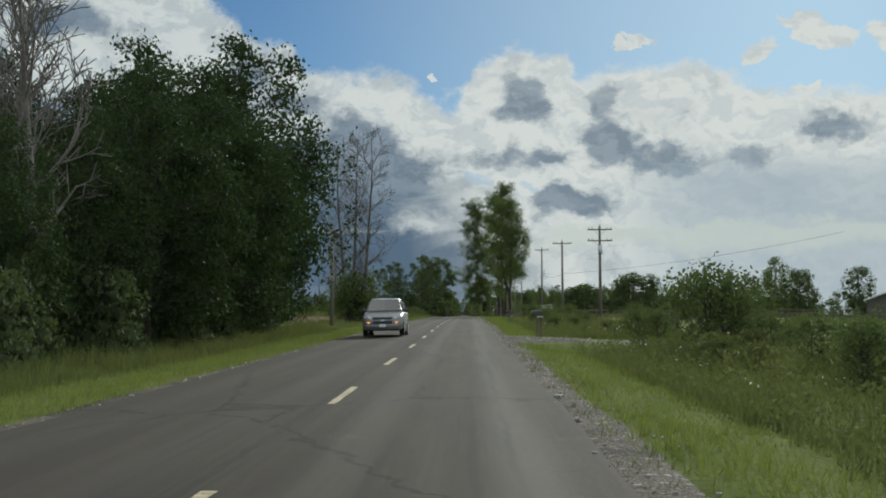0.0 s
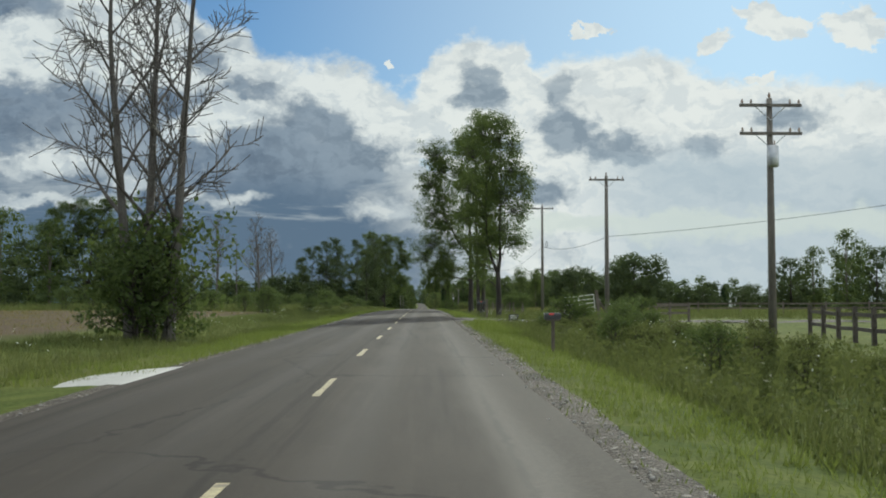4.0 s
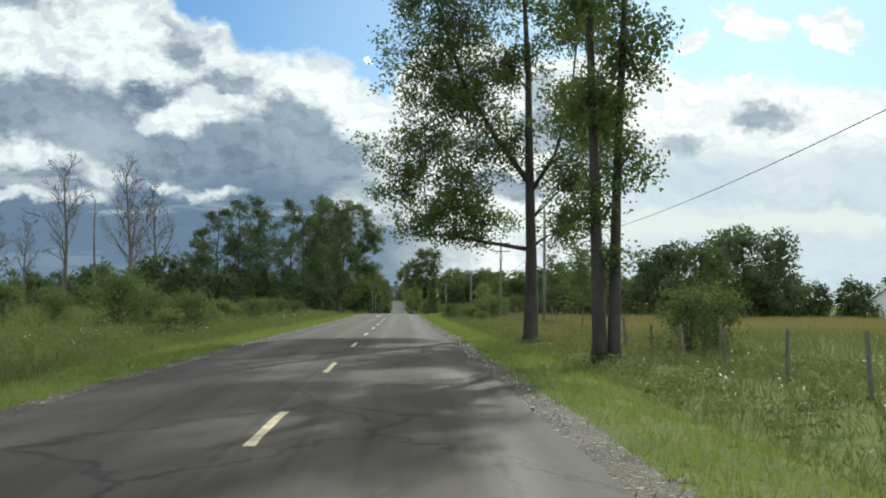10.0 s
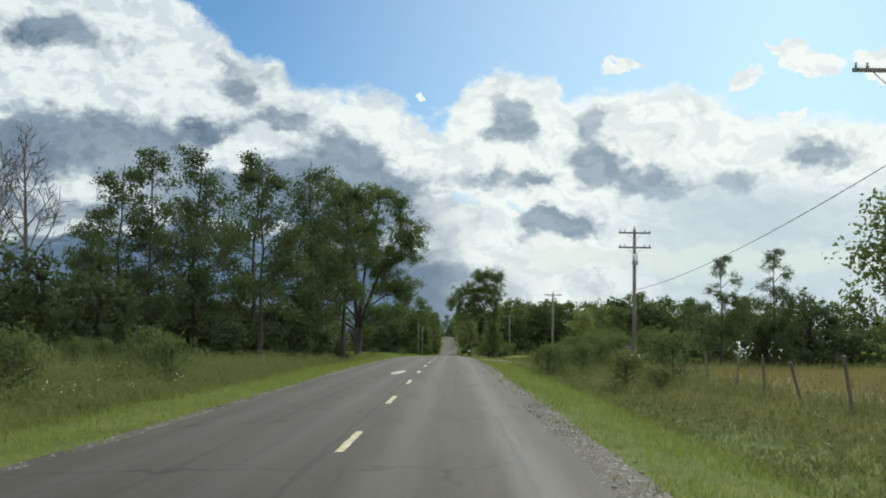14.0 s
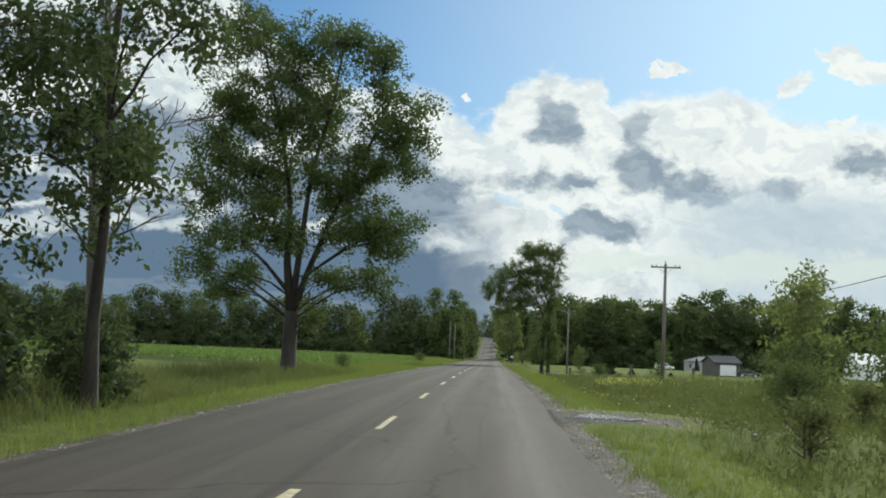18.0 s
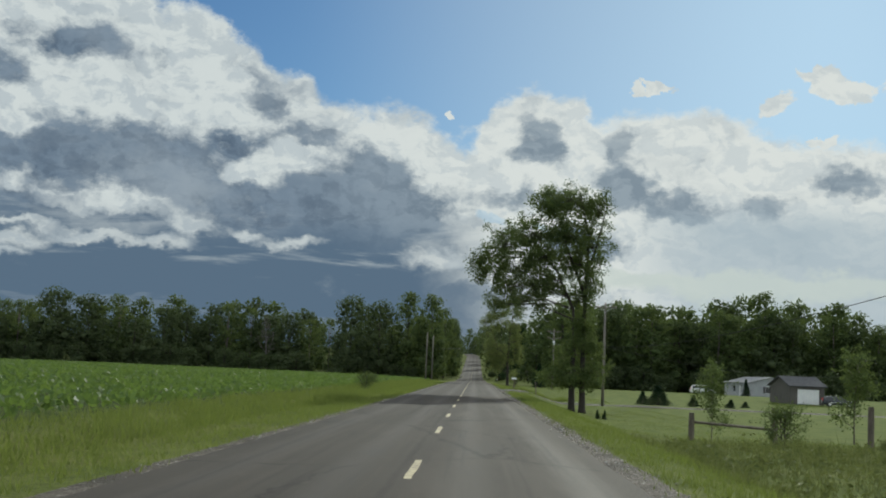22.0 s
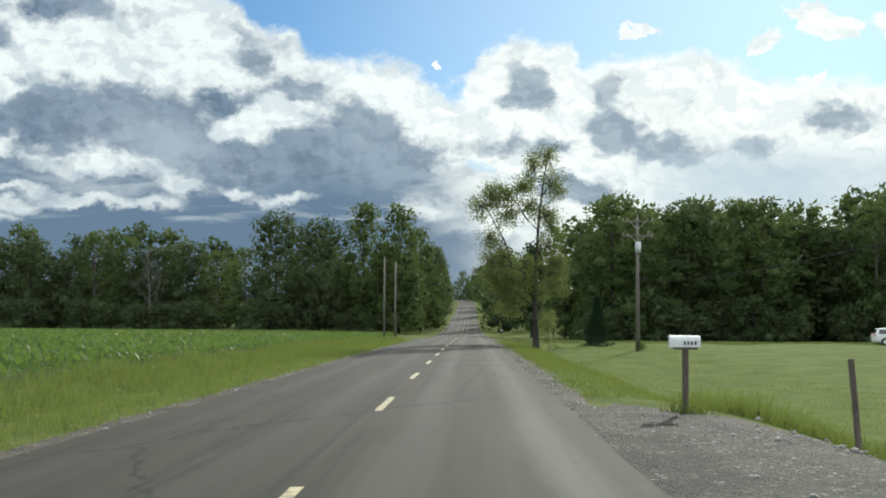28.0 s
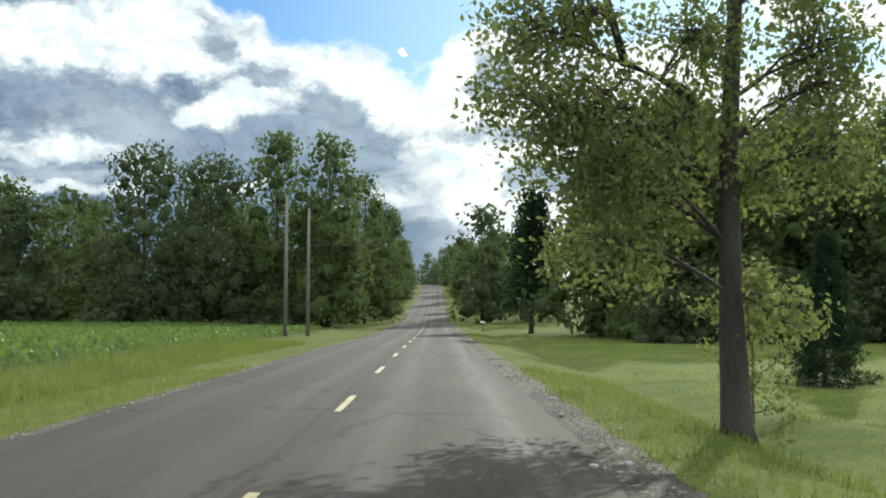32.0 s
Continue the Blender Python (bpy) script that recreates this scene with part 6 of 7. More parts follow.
def minivan(x, y, turn, paint, label, long=5.1, tall=1.78):
    """A one-box body from rounded cross-sections; the front faces -y."""
    t = thing("minivan", Matrix.Translation((x, y, max(gz(x, y), float(crown_z(x, y)) if LEFT_EDGE < x < RIGHT_EDGE else -99))) @ Matrix.Rotation(radians(turn), 4, "Z") @ Matrix.Rotation(radians(-0.8 if LEFT_EDGE < x < RIGHT_EDGE else 0), 4, "Y"), label, "car")
    half, belt = long / 2, tall * 0.6

    def section(yy, z0, z1, w, shoulder_r):
        """Half width w between the sill z0 and the top z1, its shoulders rounded."""
        out = []
        for a in np.linspace(0, math.pi / 2, 5):
            out.append((w - shoulder_r * (1 - math.cos(a)), z1 - shoulder_r * (1 - math.sin(a))))
        right = [(w - 0.12, z0), (w - 0.02, z0 + 0.09), (w + 0.012, (z0 + z1) / 2)] + out
        ring = right + [(-px, pz) for px, pz in right[::-1]]
        return [(px, yy, pz) for px, pz in ring]

    rows = [section(-half, 0.42, 0.74, 0.66, 0.10), section(-half + 0.05, 0.32, 0.86, 0.78, 0.14), section(-half + 0.16, 0.26, 0.94, 0.87, 0.16), section(-half + 0.45, 0.25, 0.99, 0.905, 0.14),
            section(-half + 0.85, 0.25, belt - 0.02, 0.915, 0.10), section(-half + 1.2, 0.25, belt + 0.03, 0.915, 0.07), section(0, 0.25, belt + 0.04, 0.92, 0.05), section(half - 0.5, 0.25, belt + 0.05, 0.915, 0.05),
            section(half - 0.12, 0.28, belt + 0.05, 0.88, 0.07), section(half, 0.40, belt, 0.80, 0.10)]
    part("body", loft(rows), paint, t, smooth=True)
    # cabin: its sections narrow towards the roof
    def cabin(yy, z, w):
        low, base = 0.845, belt - 0.02
        pts = [(low, base), (low + (w - low) * 0.55, base + (z - base) * 0.55)] + [(w - 0.02 - 0.10 * (1 - math.cos(a)), z - 0.10 * (1 - math.sin(a))) for a in np.linspace(0, math.pi / 2, 4)]
        return [(px, yy, pz) for px, pz in pts + [(-px, pz) for px, pz in pts[::-1]]]

    front, rear = -half + 1.12, half - 0.1
    stations = [(front, belt + 0.03, 0.84), (front + 0.25, belt + 0.27, 0.79), (front + 0.5, belt + 0.50, 0.74), (front + 0.72, tall - 0.08, 0.70), (front + 1.0, tall - 0.02, 0.69), (front + 1.9, tall, 0.69), (rear - 0.8, tall - 0.02, 0.69), (rear - 0.35, tall - 0.07, 0.69), (rear - 0.16, belt + 0.4, 0.75), (rear, belt + 0.05, 0.82)]
    part("roof", loft([cabin(*row) for row in stations]), paint, t, smooth=True)
    part("windscreen", slab([(-0.78, front + 0.02, belt + 0.075), (0.78, front + 0.02, belt + 0.075), (0.64, front + 0.665, tall - 0.11), (-0.64, front + 0.665, tall - 0.11)], 0.03), DARK_GLASS, t, "dark windscreen")
    part("rear_window", slab([(0.68, rear + 0.01, belt + 0.12), (-0.68, rear + 0.01, belt + 0.12), (-0.58, rear - 0.30, tall - 0.13), (0.58, rear - 0.30, tall - 0.13)], 0.03), DARK_GLASS, t)
    length = rear - 0.3 - (front + 0.35)
    for sgn in (-1, 1):
        for a, b, cut in ((0.0, 0.27, 0.42), (0.29, 0.62, 0.0), (0.64, 1.0, 0.0)):
            y0, y1 = front + 0.35 + a * length, front + 0.35 + b * length
            low, high = sgn * 0.845, sgn * 0.728
            face = [(low, y0, belt + 0.06), (low, y1, belt + 0.06), (high, y1 - (0.12 if b == 1.0 else 0), tall - 0.16), (high, y0 + cut, tall - 0.16)]
            part("side_window", slab(face if sgn > 0 else [face[1], face[0], face[3], face[2]], 0.022), DARK_GLASS, t)
        mirror = part("wing_mirror", Geo().box((sgn * 1.03, front + 0.42, belt + 0.1), (0.22, 0.12, 0.17)), BLACK_METAL, t, bevel=0.04)
        part("mirror_arm", Geo().box((sgn * 0.9, front + 0.44, belt + 0.07), (0.12, 0.06, 0.06)), BLACK_METAL, mirror)
        part("headlight", Geo().box((sgn * 0.66, -half + 0.13, 0.80), (0.34, 0.16, 0.16), Matrix.Rotation(sgn * 0.42, 4, "Z")), LENS, t, bevel=0.04)
        part("indicator", Geo().box((sgn * 0.64, -half + 0.035, 0.60), (0.15, 0.08, 0.085), Matrix.Rotation(sgn * 0.3, 4, "Z")), AMBER, t, "amber lamp", bevel=0.02)
        part("side_moulding", Geo().box((sgn * 0.935, 0.1, 0.62), (0.022, 2.5, 0.06)), CHROME, t, bevel=0.008)
        part("sill", Geo().box((sgn * 0.9, 0.1, 0.27), (0.05, 2.4, 0.07)), BLACK_METAL, t, bevel=0.015)
        part("tail_lamp", Geo().box((sgn * 0.8, half - 0.06, 1.0), (0.14, 0.1, 0.42)), RED_PAINT, t, bevel=0.03)
        for yy in (-0.35, 0.75):
            part("door_handle", Geo().box((sgn * 0.932, yy, belt - 0.1), (0.03, 0.19, 0.04)), paint, t, bevel=0.012)
        for yy in (-half + 0.95, half - 1.05):
            arch = Geo()
            for k, a in enumerate(np.linspace(-0.25, math.pi + 0.25, 14)):
                for rr, px in ((0.44, sgn * 0.90), (0.44, sgn * 0.93), (0.33, sgn * 0.93), (0.33, sgn * 0.90)):
                    arch.v.append((px, yy + rr * math.cos(a), 0.335 + rr * math.sin(a)))
            arch.f = [(k * 4 + i, k * 4 + 4 + i, k * 4 + 4 + (i + 1) % 4, k * 4 + (i + 1) % 4) for k in range(13) for i in range(4)] + [(3, 2, 1, 0), (52, 53, 54, 55)]
            part("wheel_arch", arch, RUBBER, t)
            wheel(t, sgn * 0.84, yy, 0.335, 0.22)
    part("grille", Geo().box((0, -half + 0.03, 0.79), (0.86, 0.1, 0.10)), BLACK_METAL, t, bevel=0.02)
    part("lower_grille", Geo().box((0, -half + 0.0, 0.61), (0.88, 0.1, 0.12)), BLACK_METAL, t, bevel=0.02)
    part("grille_bar", Geo().box((0, -half - 0.005, 0.70), (0.9, 0.05, 0.05)), paint, t, bevel=0.015)
    part("bumper", Geo().box((0, -half + 0.10, 0.46), (1.50, 0.22, 0.12)), paint, t, bevel=0.05)
    part("valance", Geo().box((0, -half + 0.16, 0.32), (1.46, 0.2, 0.16)), BLACK_METAL, t, bevel=0.04)
    part("badge", Geo().box((0, -half - 0.035, 0.70), (0.17, 0.02, 0.05)), CHROME, t)
    part("number_plate", Geo().box((0, -half - 0.02, 0.46), (0.3, 0.012, 0.13)), WHITE_METAL, t)
    for sgn in (-1, 1):
        part("wiper", Geo().tube([(sgn * 0.1 - 0.3, front - 0.01, belt + 0.075), (sgn * 0.1 + 0.25, front + 0.0, belt + 0.10)], [0.009, 0.007], 5), BLACK_METAL, t)
    return t


minivan(-3.45, 57.3, 0, VAN_PAINT, "silver minivan with dark glass in the opposite lane")
minivan(52, 560, 80, DARK_CAR, "dark parked car beside the garage", 4.6, 1.5)
minivan(43.4, 618.6, 85, WHITE_CAR, "white parked van beside the ranch house", 4.9, 1.75)


# ---- buildings ----
def house(x, y, turn, size, wall_h, roof_h, wall, roof, label, openings, name="house"):
    """A gabled house; the ridge runs along its own x. openings: side, along, sill, width, height, kind."""
    t = thing(name, Matrix.Translation((x, y, gz(x, y) - 0.1)) @ Matrix.Rotation(radians(turn), 4, "Z"), label, "house" if name == "house" else "shed")
    lx, ly = size
    th = 0.2
    for side in ("front", "back"):
        s = -1 if side == "front" else 1
        holes = sorted((o for o in openings if o[0] == side), key=lambda o: o[1])
        g, at = Geo(), -lx / 2
        for _, along_x, sill, w, h, _ in holes:
            if along_x - w / 2 > at:
                g.box(((at + along_x - w / 2) / 2, s * (ly / 2 - th / 2), wall_h / 2), (along_x - w / 2 - at, th, wall_h))
            if sill > 0.05:
                g.box((along_x, s * (ly / 2 - th / 2), sill / 2), (w, th, sill))
            g.box((along_x, s * (ly / 2 - th / 2), (sill + h + wall_h) / 2), (w, th, wall_h - sill - h))
            at = along_x + w / 2
        g.box(((at + lx / 2) / 2, s * (ly / 2 - th / 2), wall_h / 2), (lx / 2 - at, th, wall_h))
        wall_ob = part("wall", g, wall, t)
        for _, along_x, sill, w, h, kind in holes:
            yy = s * (ly / 2 - th * 0.6)
            if kind == "window":
                win = part("window", Geo().box((along_x, yy, sill + h / 2), (w - 0.12, 0.03, h - 0.12)), DARK_GLASS, t)
                fr = Geo()
                for dx, dz, sx, sz in ((0, h / 2 - 0.03, w, 0.06), (0, -h / 2 + 0.03, w, 0.06), (w / 2 - 0.03, 0, 0.06, h - 0.12), (-w / 2 + 0.03, 0, 0.06, h - 0.12), (0, 0, w - 0.12, 0.04)):
                    fr.box((along_x + dx, yy + s * 0.02, sill + h / 2 + dz), (sx, 0.08, sz))
                part("window_frame", fr, DOOR_WHITE, win)
            else:
                part("door", Geo().box((along_x, yy, sill + h / 2), (w - 0.02, 0.06, h - 0.02)), DOOR_WHITE, t, bevel=0.01)
                for k in range(3):
                    part("door_panel", Geo().box((along_x, yy + s * 0.04, sill + h * (0.2 + 0.3 * k)), (w * 0.8, 0.02, h * 0.22)), DOOR_WHITE, t)
    for s in (-1, 1):
        g = Geo()
        out = [(-ly / 2 + th, 0), (ly / 2 - th, 0), (ly / 2 - th, wall_h), (0, wall_h + roof_h - 0.05), (-ly / 2 + th, wall_h)]
        g.prism(out, s * (lx / 2 - th), s * lx / 2)
        g.v = [(p[1], p[0], p[2]) for p in g.v]
        part("gable_wall", g, wall, t)
        slope = math.atan2(roof_h, ly / 2)
        part("roof", Geo().box((0, s * (ly / 4 + 0.12), wall_h + roof_h / 2 + 0.02), (lx + 0.7, (ly / 2 + 0.35) / math.cos(slope), 0.14), Matrix.Rotation(-s * slope, 4, "X")), roof, t)
    return t


house(78, 363, 72, (11, 7), 2.7, 2.7, SIDING, DARK_SHINGLE, "white farmhouse with a dark gabled roof behind trees", [("front", -3.5, 0.9, 1.1, 1.3, "window"), ("front", 0, 0.1, 1.0, 2.05, "door"), ("front", 3.5, 0.9, 1.1, 1.3, "window"), ("front", -5.4, 0.9, 0.9, 1.3, "window")])
ranch = house(55.4, 625, 96, (15, 8.6), 2.7, 1.15, SHADED_SIDING, SHINGLE, "low pale grey ranch house, walls tinted darker for shade, grey shingle roof", [("front", -5, 0.9, 1.5, 1.2, "window"), ("back", -2, 0.1, 1.0, 2.05, "door"), ("back", 1.5, 0.9, 1.8, 1.2, "window"), ("front", 5, 0.9, 1.2, 1.2, "window")])
for s in (-0.2, 1.3):
    part("shutter", Geo().box((-7.53, s, 1.45), (0.05, 0.42, 1.25)), BLACK_METAL, ranch, "dark shutter")
win = part("window", Geo().box((-7.52, 0.55, 1.45), (0.04, 0.9, 1.1)), DARK_GLASS, ranch)
part("window_frame", Geo().box((-7.55, 0.55, 0.87), (0.06, 1.0, 0.06)), DOOR_WHITE, win)
house(47.6, 566, 15, (5.6, 6), 2.7, 1.3, SHED_WALL, DARK_SHINGLE, "dark garage with a pale overhead door", [("front", 0.2, 0.05, 3.6, 2.2, "door")], name="garage")
house(83, 577, 10, (12, 8), 3.3, 2.2, SIDING, WHITE_METAL, "white outbuilding with a shining metal roof at the woods", [("front", 0, 0.05, 3.4, 2.4, "door")], name="shed")
house(45, 128, 70, (9, 5), 2.2, 0.9, SHED_WALL, WHITE_METAL, "low farm shed with a pale metal roof", [("front", 0, 0.05, 2.4, 1.8, "door")], name="shed")

# rough growth along the right-hand ditch
r = np.random.default_rng(77)
for i in range(34):
    y = 62 + i * 2.35 + r.uniform(-1, 1)
    if 141 < y < 158:
        continue
    plant("bush_low" if i % 3 else "bush", r.uniform(6.2, 12.5), y, "weedy shrub in the ditch beside the road", r.uniform(0.3, 0.5), group="weeds in the ditch", category="shrub", name="shrub")
r = np.random.default_rng(78)
for i in range(24):
    y = 10 + i * 1.75 + r.uniform(-0.8, 0.8)
    plant("bush" if i % 2 else "bush_low", r.uniform(7.0, 12.5), y, "dark weedy shrub in the ditch beside the road", r.uniform(0.32, 0.55), group="weeds in the ditch", category="shrub", name="shrub")
# small evergreens and shrubs on the lawn
for x, y, s, w in ((20.5, 523, 0.15, 2.3), (19.0, 525, 0.10, 1.9), (24.1, 520.5, 0.09, 2.0), (29.3, 525.7, 0.07, 2.4), (32.2, 531, 0.055, 2.6), (50.5, 613, 0.2, 1.0)):
    plant("spruce", x, y, "young blue-green spruce on the mown lawn", s, group="young spruces on the lawn", category="tree", name="spruce", wide=w)
plant("bush", 12.3, 582.2, "dark ivy and weeds at the foot of a utility pole", 0.22, category="shrub", name="shrub")
for x, y in ((8.05, 468.2), (8.6, 468.9)):
    plant("spruce", x, y, "small dark evergreen seedling on the lawn", 0.04, group="evergreen seedlings", category="shrub", name="seedling", sink=0.0, wide=1.2)
for x, y, s in ((10.6, 597, 0.27),):
    plant("spruce", x, y, "young spruce on the lawn", s, category="tree", name="spruce")
for x, y, s, k in ((8.8, 431, 0.6, "sapling"), (18.4, 444, 0.9, "sapling"), (10.2, 425.5, 0.5, "bush"), (11.3, 418, 0.3, "bush_low"), (13.0, 363, 1.05, "round_sapling"), (9.4, 350, 0.6, "bush"), (16.8, 378, 1.0, "bush"), (14.8, 367, 0.95, "bush"), (13.2, 350, 0.95, "bush"), (11.8, 342.5, 0.8, "bush"), (10.8, 333.5, 0.7, "bush"), (14.6, 355, 1.05, "bush"), (16.5, 347, 1.0, "bush"), (12.6, 337, 0.8, "bush"), (6.6, 336.4, 0.55, "bush_low"), (7.8, 335.5, 0.6, "bush_low"), (9.2, 336, 0.5, "bush"), (10.8, 347, 0.6, "bush_low"), (6.2, 314, 0.5, "bush"), (7.9, 317, 0.6, "bush"), (11.6, 360, 0.8, "bush"), (15.5, 372, 1.2, "sapling")):
    if k == "round_sapling":
        plant("sapling_pale", x, y, "pale leafy young tree beside the ditch", 1.2, category="sapling", name="sapling")
    else:
        plant(k, x, y, "leafy shrub or young tree in the rough grass", s, group="shrubs in the rough grass", category="shrub", name="shrub")
for x, y, s, k in ((8.6, 41, 0.98, "bush"), (9.7, 42.5, 0.75, "bush"), (13.5, 62, 0.7, "bush"), (16.8, 87, 1.2, "bush"), (15.8, 57, 0.6, "bush_low"), (12.6, 88, 0.6, "bush"), (8.5, 100, 0.5, "bush_low"), (7.6, 133.5, 0.62, "bush"), (8.5, 134.5, 0.5, "bush"), (6.9, 129, 0.42, "bush_low"), (6.3, 124, 0.4, "bush_low"), (7.4, 124.5, 0.5, "bush_low"), (5.9, 120.5, 0.34, "bush_low"), (9.3, 127, 0.6, "bush_low"), (8.2, 119, 0.5, "bush_low"), (6.6, 136.5, 0.4, "bush_low"), (9.9, 130, 0.55, "bush"), (11.4, 134, 0.6, "bush"), (6.4, 115, 0.4, "bush_low"), (7.2, 110, 0.45, "bush_low"), (9.0, 112, 0.5, "bush_low"), (14.6, 178, 0.45, "bush"),
                   (10.2, 214, 0.75, "bush"), (11.6, 216, 0.8, "bush"), (5.3, 310, 0.62, "bush"), (7.6, 288, 0.55, "bush_low"), (7.2, 292, 0.75, "bush_low"), (9.6, 298, 0.8, "bush"), (13.6, 172, 0.5, "bush"), (10.5, 165, 0.8, "bush_low"), (16.6, 196, 0.7, "bush"), (17.6, 292, 1.5, "sapling"), (20.5, 293, 1.4, "sapling")):
    if s:
        plant(k, x, y, "leafy shrub among the roadside weeds", s, group="shrubs along the ditch", category="shrub", name="shrub")
for i, (x, y, s) in enumerate(spread(-9.5, -17, 228, 300, 26, 0.4, 0.7, 21)):
    y = 224 + i * 3.1
    plant("bush" if i % 3 else "bush_low", x if i % 2 else -10.2 - (i % 5), y, "leafy shrub in the roadside thicket", s, group="roadside thicket", category="shrub", name="shrub")
for i, (x, y, s) in enumerate(spread(-11, -40, 195, 300, 26, 0.5, 0.9, 22)):
    plant("bush", x, 190 + (i * 37 % 110), "shrub in the overgrown field", s, group="shrubs in the overgrown field", category="shrub", name="shrub")
for x, y, s in ((-14.8, 184, 0.8), (-15.6, 186, 0.6), (-10.6, 200, 0.5)):
    plant("bush", x, y, "shrub at the end of the bare field", s, group="shrubs by the bare field", category="shrub", name="shrub")


# ---- grass, weeds and crops ----
def blades(name, spots, tall, wide, count, mat, label, category, seed, spread_r=0.12):
    """Tufts: spots is an array of x, y; every tuft has count bent blades."""
    r = np.random.default_rng(seed)
    n = len(spots)
    xy = np.repeat(spots, count, 0) + r.normal(0, spread_r, (n * count, 2))
    z = ground_z(xy[:, 0], xy[:, 1]) - 0.02
    patch = 1 + 0.35 * np.sin(spots[:, 0] * 1.1 + spots[:, 1] * 0.37) * np.sin(spots[:, 1] * 0.23 - spots[:, 0] * 0.5) + r.normal(0, 0.12, n)
    h = np.repeat(tall * patch, count) * r.uniform(0.55, 1.2, n * count)
    a = r.uniform(0, 2 * np.pi, n * count)
    side = np.stack([np.cos(a), np.sin(a), 0 * a], -1) * (wide * r.uniform(0.6, 1.3, n * count))[:, None]
    lean = np.stack([r.normal(0, 0.42, n * count), r.normal(0, 0.42, n * count), np.ones(n * count)], -1) * h[:, None]
    base = np.stack([xy[:, 0], xy[:, 1], z], -1)
    c = np.stack([base - side, base + side, base + lean + side * 0.15, base + lean - side * 0.15], 1)
    ob = new(name, quads(name, c, mat))
    return tagged(ob, label, category, kind="stuff")


def scatter(x0, x1, y0, y1, n, seed, skip=()):
    r = np.random.default_rng(seed)
    p = np.stack([r.uniform(x0, x1, n), r.uniform(y0, y1, n)], -1)
    for a, b, c, d in skip:
        p = p[~((p[:, 0] > a) & (p[:, 0] < b) & (p[:, 1] > c) & (p[:, 1] < d))]
    return p


DRIVE_GAPS = [(3, 6.2, 157, 161.5), (2.9, 5.0, 57, 60.6), (2.9, 4.6, 512.5, 516), (1, 30, 46, 57), (1, 30, 142, 157), (1, 5.4, 338, 345.5), (1, 60, 500, 519), (-14, -4, 84, 92)]
blades("verge_grass", scatter(2.4, 5.0, -10, 600, 16500, 41, DRIVE_GAPS), 0.15, 0.011, 7, GRASS, "short green verge grass", "grass", 41, 0.19)
blades("verge_grass", scatter(-8.6, -5.4, -10, 600, 17000, 42, DRIVE_GAPS), 0.15, 0.011, 7, GRASS, "short green verge grass", "grass", 42, 0.19)
blades("tall_grass", scatter(4.2, 9.5, 515.8, 519, 500, 52), 0.42, 0.014, 5, GRASS, "tall grass at the drive's edge", "grass", 52, 0.15)
blades("tall_grass", scatter(4.4, 11.5, 345, 425, 3200, 53, DRIVE_GAPS), 0.3, 0.016, 5, WEED, "rough grass on the ditch bank", "grass", 53, 0.2)
blades("tall_grass", scatter(4.4, 11.5, -5, 172, 8000, 43, DRIVE_GAPS), 0.5, 0.016, 5, WEED, "tall rough grass in the ditch", "grass", 43, 0.2)
blades("tall_grass", scatter(4.6, 11.5, 172, 345, 7000, 54, DRIVE_GAPS), 0.27, 0.014, 5, WEED, "rough grass beside the pasture fence", "grass", 54, 0.2)
blades("tall_grass", scatter(6.5, 13.5, 215, 300, 2200, 55), 0.38, 0.014, 5, HAY, "pale dry grass stalks along the wire fence", "grass", 55, 0.22)
blades("tall_grass", scatter(-13.5, -7.8, 85, 192, 4200, 60, DRIVE_GAPS), 0.26, 0.014, 5, WEED, "rough grass beside the bare field", "grass", 60, 0.2)
blades("tall_grass", scatter(-13.5, -7.8, 192, 390, 7800, 44, DRIVE_GAPS), 0.45, 0.016, 5, WEED, "tall rough grass beyond the verge", "grass", 44, 0.2)
blades("tall_grass", scatter(-11.6, -8.4, -5, 86, 3600, 56), 0.42, 0.016, 5, WEED, "tall rough grass before the dense trees", "grass", 56, 0.2)
blades("tall_grass", scatter(3.4, 4.0, 514.6, 515.5, 26, 57), 0.34, 0.012, 6, GRASS, "unmown grass round a mailbox post", "grass", 57, 0.12)
blades("tall_grass", scatter(2.0, 2.7, -8, 600, 2600, 58, DRIVE_GAPS), 0.09, 0.010, 5, WEED, "thin weeds in the gravel shoulder", "grass", 58, 0.12)
blades("tall_grass", scatter(2.9, 10, 124, 142.5, 1500, 59), 0.34, 0.014, 5, GRASS, "uncut grass beside the wet gravel drive", "grass", 59, 0.17)
blades("hay_grass", scatter(13.5, 60, 240, 330, 9000, 49), 0.5, 0.022, 5, HAY, "tan seeding grass of the hay meadow", "grass", 49, 0.35)
blades("meadow_grass", scatter(11, 45, 160, 420, 12000, 45, [(13.2, 60, 240, 330)]), 0.6, 0.022, 5, WEED, "tall meadow grass", "grass", 45, 0.3)
blades("stubble", scatter(-70, -16, 112, 190, 5000, 61), 0.16, 0.02, 4, HAY, "dry stubble and thin weeds on the bare field", "stubble", 61, 0.3)
blades("meadow_grass", scatter(-45, -13, 190, 330, 9000, 46), 0.7, 0.025, 5, WEED, "tall weeds in the overgrown field", "grass", 46, 0.3)
blades("field_edge_grass", scatter(-11.8, -8.0, 385, 640, 9000, 47), 0.35, 0.014, 5, GRASS, "taller grass along the crop field", "grass", 47, 0.18)
blades("lawn_grass", scatter(4.4, 16, 420, 605, 9000, 48, DRIVE_GAPS), 0.09, 0.012, 5, GRASS, "mown lawn grass", "grass", 48, 0.2)


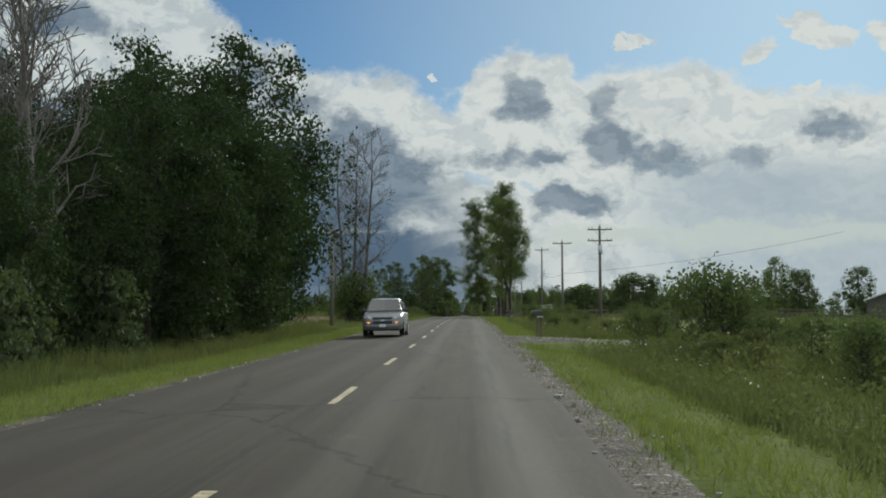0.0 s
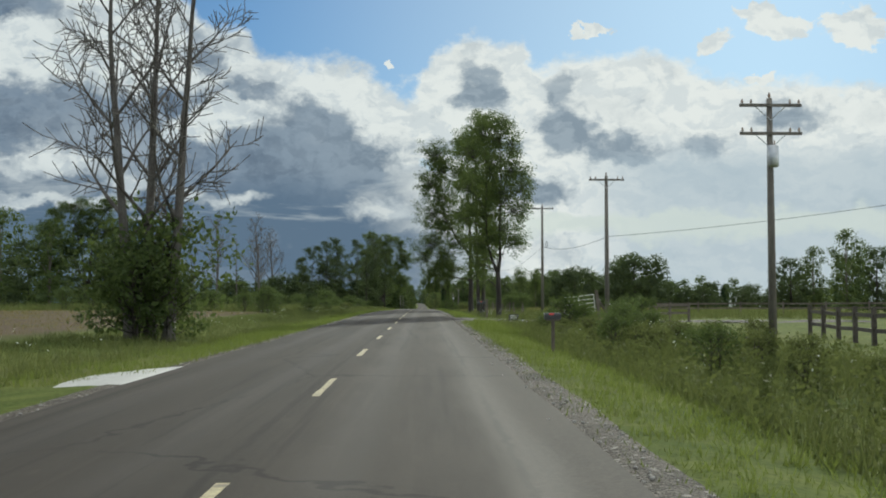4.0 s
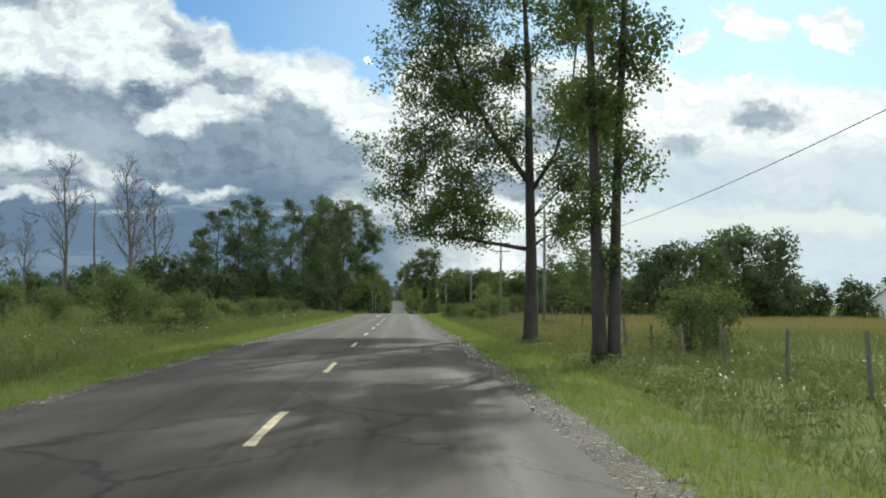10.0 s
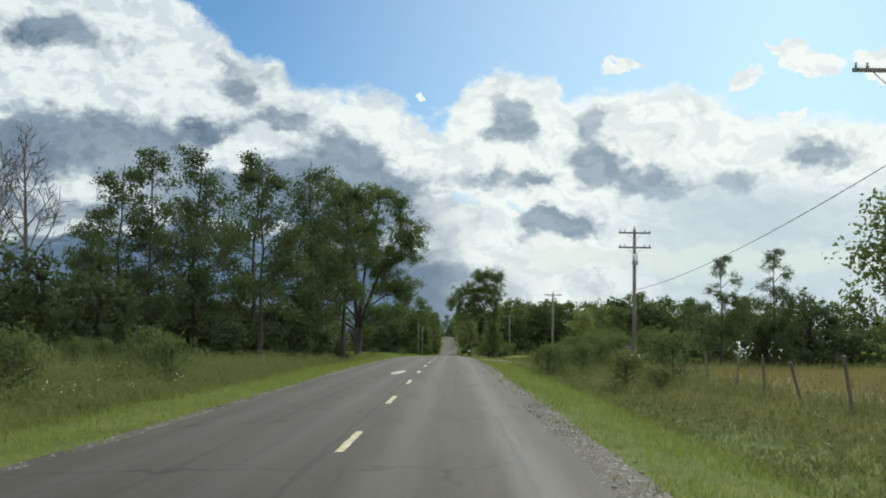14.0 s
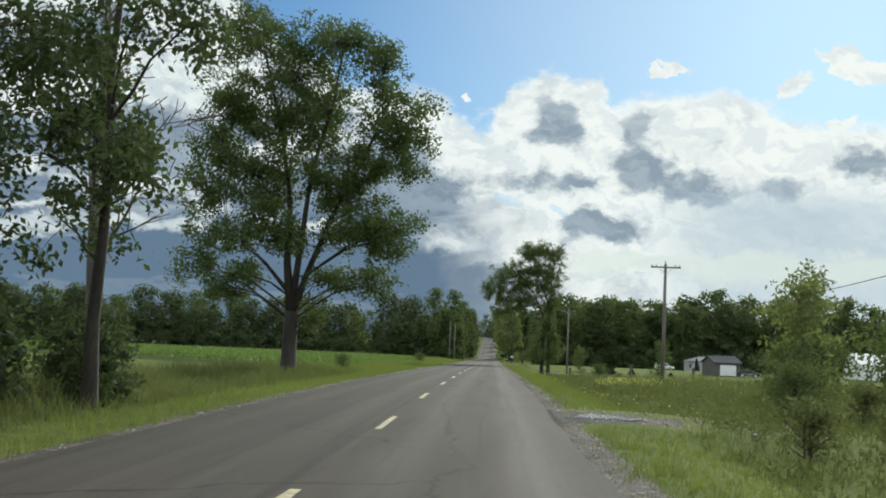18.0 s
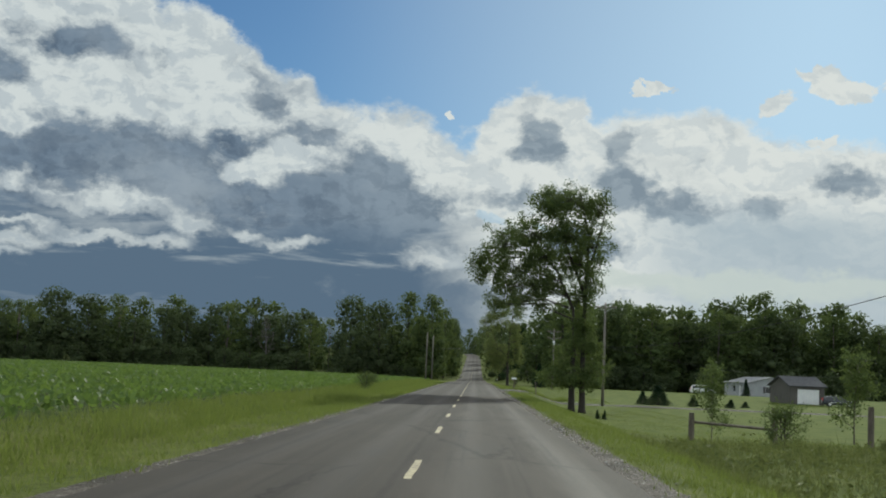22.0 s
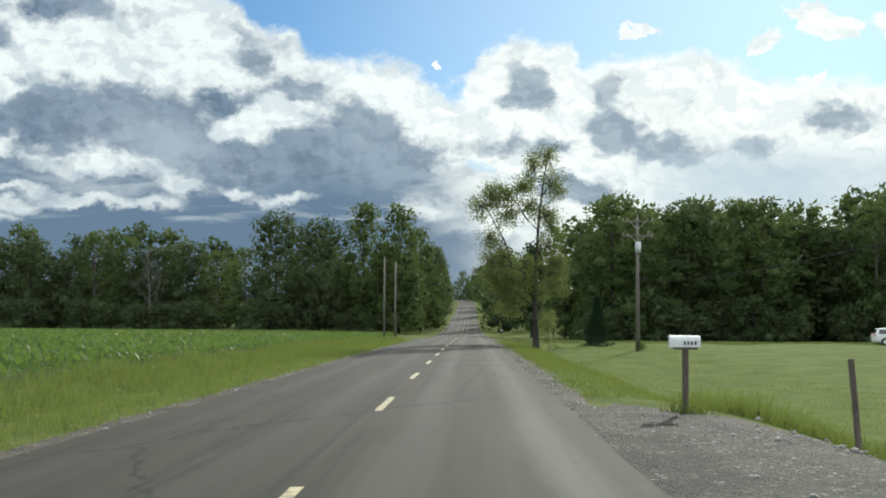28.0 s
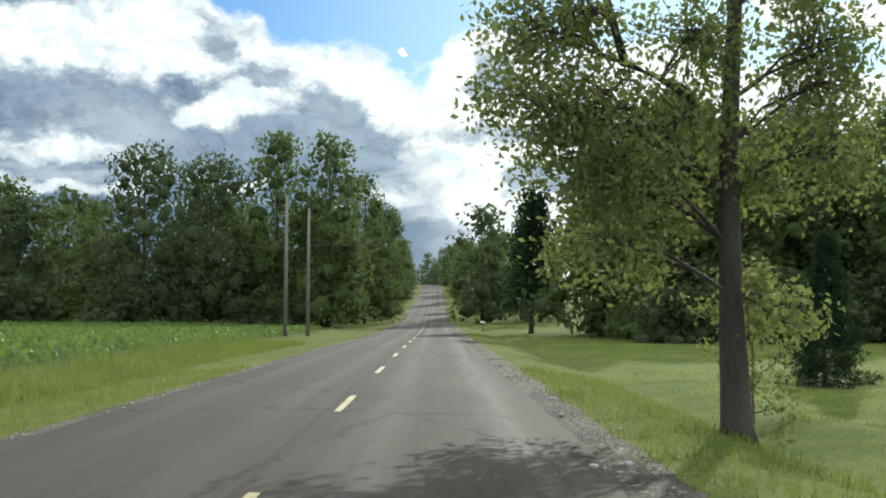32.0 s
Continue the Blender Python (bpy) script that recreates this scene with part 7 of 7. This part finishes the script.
def crop_rows():
    r = np.random.default_rng(51)
    rows = []
    for x in np.arange(-12.2, -75, -0.76):
        step = 0.5 if x > -30 else 0.9
        y = np.arange(392, 690, step)
        y = y + r.normal(0, 0.1, len(y))
        keep = r.random(len(y)) < 0.97
        rows.append(np.stack([np.full(keep.sum(), x) + r.normal(0, 0.05, keep.sum()), y[keep]], -1))
    p = np.concatenate(rows)
    count = 4
    xy = np.repeat(p, count, 0) + r.normal(0, 0.16, (len(p) * count, 2))
    c = np.stack([xy[:, 0], xy[:, 1], ground_z(xy[:, 0], xy[:, 1]) + r.uniform(0.15, 0.5, len(xy))], -1)
    q = leaf_quads(r, c, 0.15)
    tagged(new("soybean_crop", quads("soybean_crop", q, CROP)), "rows of knee-high green soybean plants", "crop", kind="stuff")


crop_rows()


def forbs(x0, x1, y0, y1, n, tall, mat, label, seed, skip=()):
    """Broad-leaved weeds: each a low clump of leaves."""
    r = np.random.default_rng(seed)
    spots = scatter(x0, x1, y0, y1, n, seed, skip)
    k = 16
    xy = np.repeat(spots, k, 0) + r.normal(0, 0.16, (len(spots) * k, 2))
    top = np.repeat(tall * r.uniform(0.4, 1.25, len(spots)), k)
    c = np.stack([xy[:, 0], xy[:, 1], ground_z(xy[:, 0], xy[:, 1]) + top * r.uniform(0.15, 1.0, len(xy))], -1)
    tagged(new("weeds", quads("weeds", leaf_quads(r, c, 0.062), mat)), label, "weeds", kind="stuff")


def flowers(spots, tall, mat, label, seed, size=0.035):
    r = np.random.default_rng(seed)
    xy = np.repeat(spots, 5, 0) + r.normal(0, 0.22, (len(spots) * 5, 2))
    c = np.stack([xy[:, 0], xy[:, 1], ground_z(xy[:, 0], xy[:, 1]) + tall * r.uniform(0.7, 1.2, len(xy))], -1)
    tagged(new("wild_flowers", quads("wild_flowers", leaf_quads(r, c, size), mat)), label, "flowers", kind="stuff")


flowers(scatter(5, 11, 20, 200, 90, 61), 0.65, WHITE_FLOWER, "small white wild flowers among tall grass", 61)
flowers(scatter(-13, -8.5, 40, 300, 80, 62), 0.6, WHITE_FLOWER, "small white wild flowers on the verge", 62)
flowers(scatter(6.2, 8.8, 374.5, 380.5, 120, 65), 0.58, YELLOW_FLOWER, "pale yellow flowering weeds in a clump", 65, 0.05)
forbs(6.2, 8.8, 374, 381, 330, 0.6, LEAF_PALE, "pale leafy weeds in a clump", 75)
flowers(scatter(3.2, 6.5, 335, 390, 22, 63), 0.3, YELLOW_FLOWER, "yellow wild flowers on the verge", 63)
flowers(scatter(9, 13, 352, 390, 14, 64), 0.6, YELLOW_FLOWER, "yellow wild flowers in the rough grass", 64)

forbs(4.6, 11.5, 0, 160, 2600, 0.7, WEED, "broad-leaved weeds in the ditch", 71, DRIVE_GAPS)
forbs(5.0, 12.5, 158, 420, 3000, 0.38, WEED, "broad-leaved weeds among the rough grass", 72, DRIVE_GAPS)
forbs(-14.0, -8.2, 190, 330, 2200, 0.7, WEED, "broad-leaved weeds beyond the verge", 73, DRIVE_GAPS)


def loose_stones():
    r = np.random.default_rng(81)
    n = 5200
    x = np.where(r.random(n) < 0.7, RIGHT_EDGE + r.normal(0.3, 0.2, n), LEFT_EDGE - np.abs(r.normal(0.1, 0.18, n)))
    y = r.uniform(-5, 600, n)
    # the mouths of the gravel drives are strewn with them
    for k, (at, half) in enumerate(DRIVES):
        some = slice(n - 420 * (k + 1), n - 420 * k)
        x[some] = 1.9 + r.gamma(1.6, 1.3, 420)
        y[some] = at + r.normal(0, half * 0.4, 420)
    s = r.gamma(2.0, 0.007, n) + 0.007
    bv, bf = BALLS[1]
    on_road = (x > LEFT_EDGE) & (x < RIGHT_EDGE)
    z = np.where(on_road, crown_z(x, y), ground_z(x, y) + np.where(x > 2.6, 0.045, 0.012))
    v = np.stack([x, y, z + s * 0.2], -1)[:, None] + bv[None] * s[:, None, None] * r.uniform(0.65, 1.1, (n, len(bv), 1)) * np.array([1.1, 1.1, 0.7])
    g = Geo()
    g.v = v.reshape(-1, 3).tolist()
    g.f = (bf[None] + (np.arange(n) * len(bv))[:, None, None]).reshape(-1, 3).tolist()
    tagged(new("loose_gravel", g.mesh("loose_gravel", STONE)), "loose gravel stones along the crumbling road edge", "gravel", kind="stuff")


loose_stones()
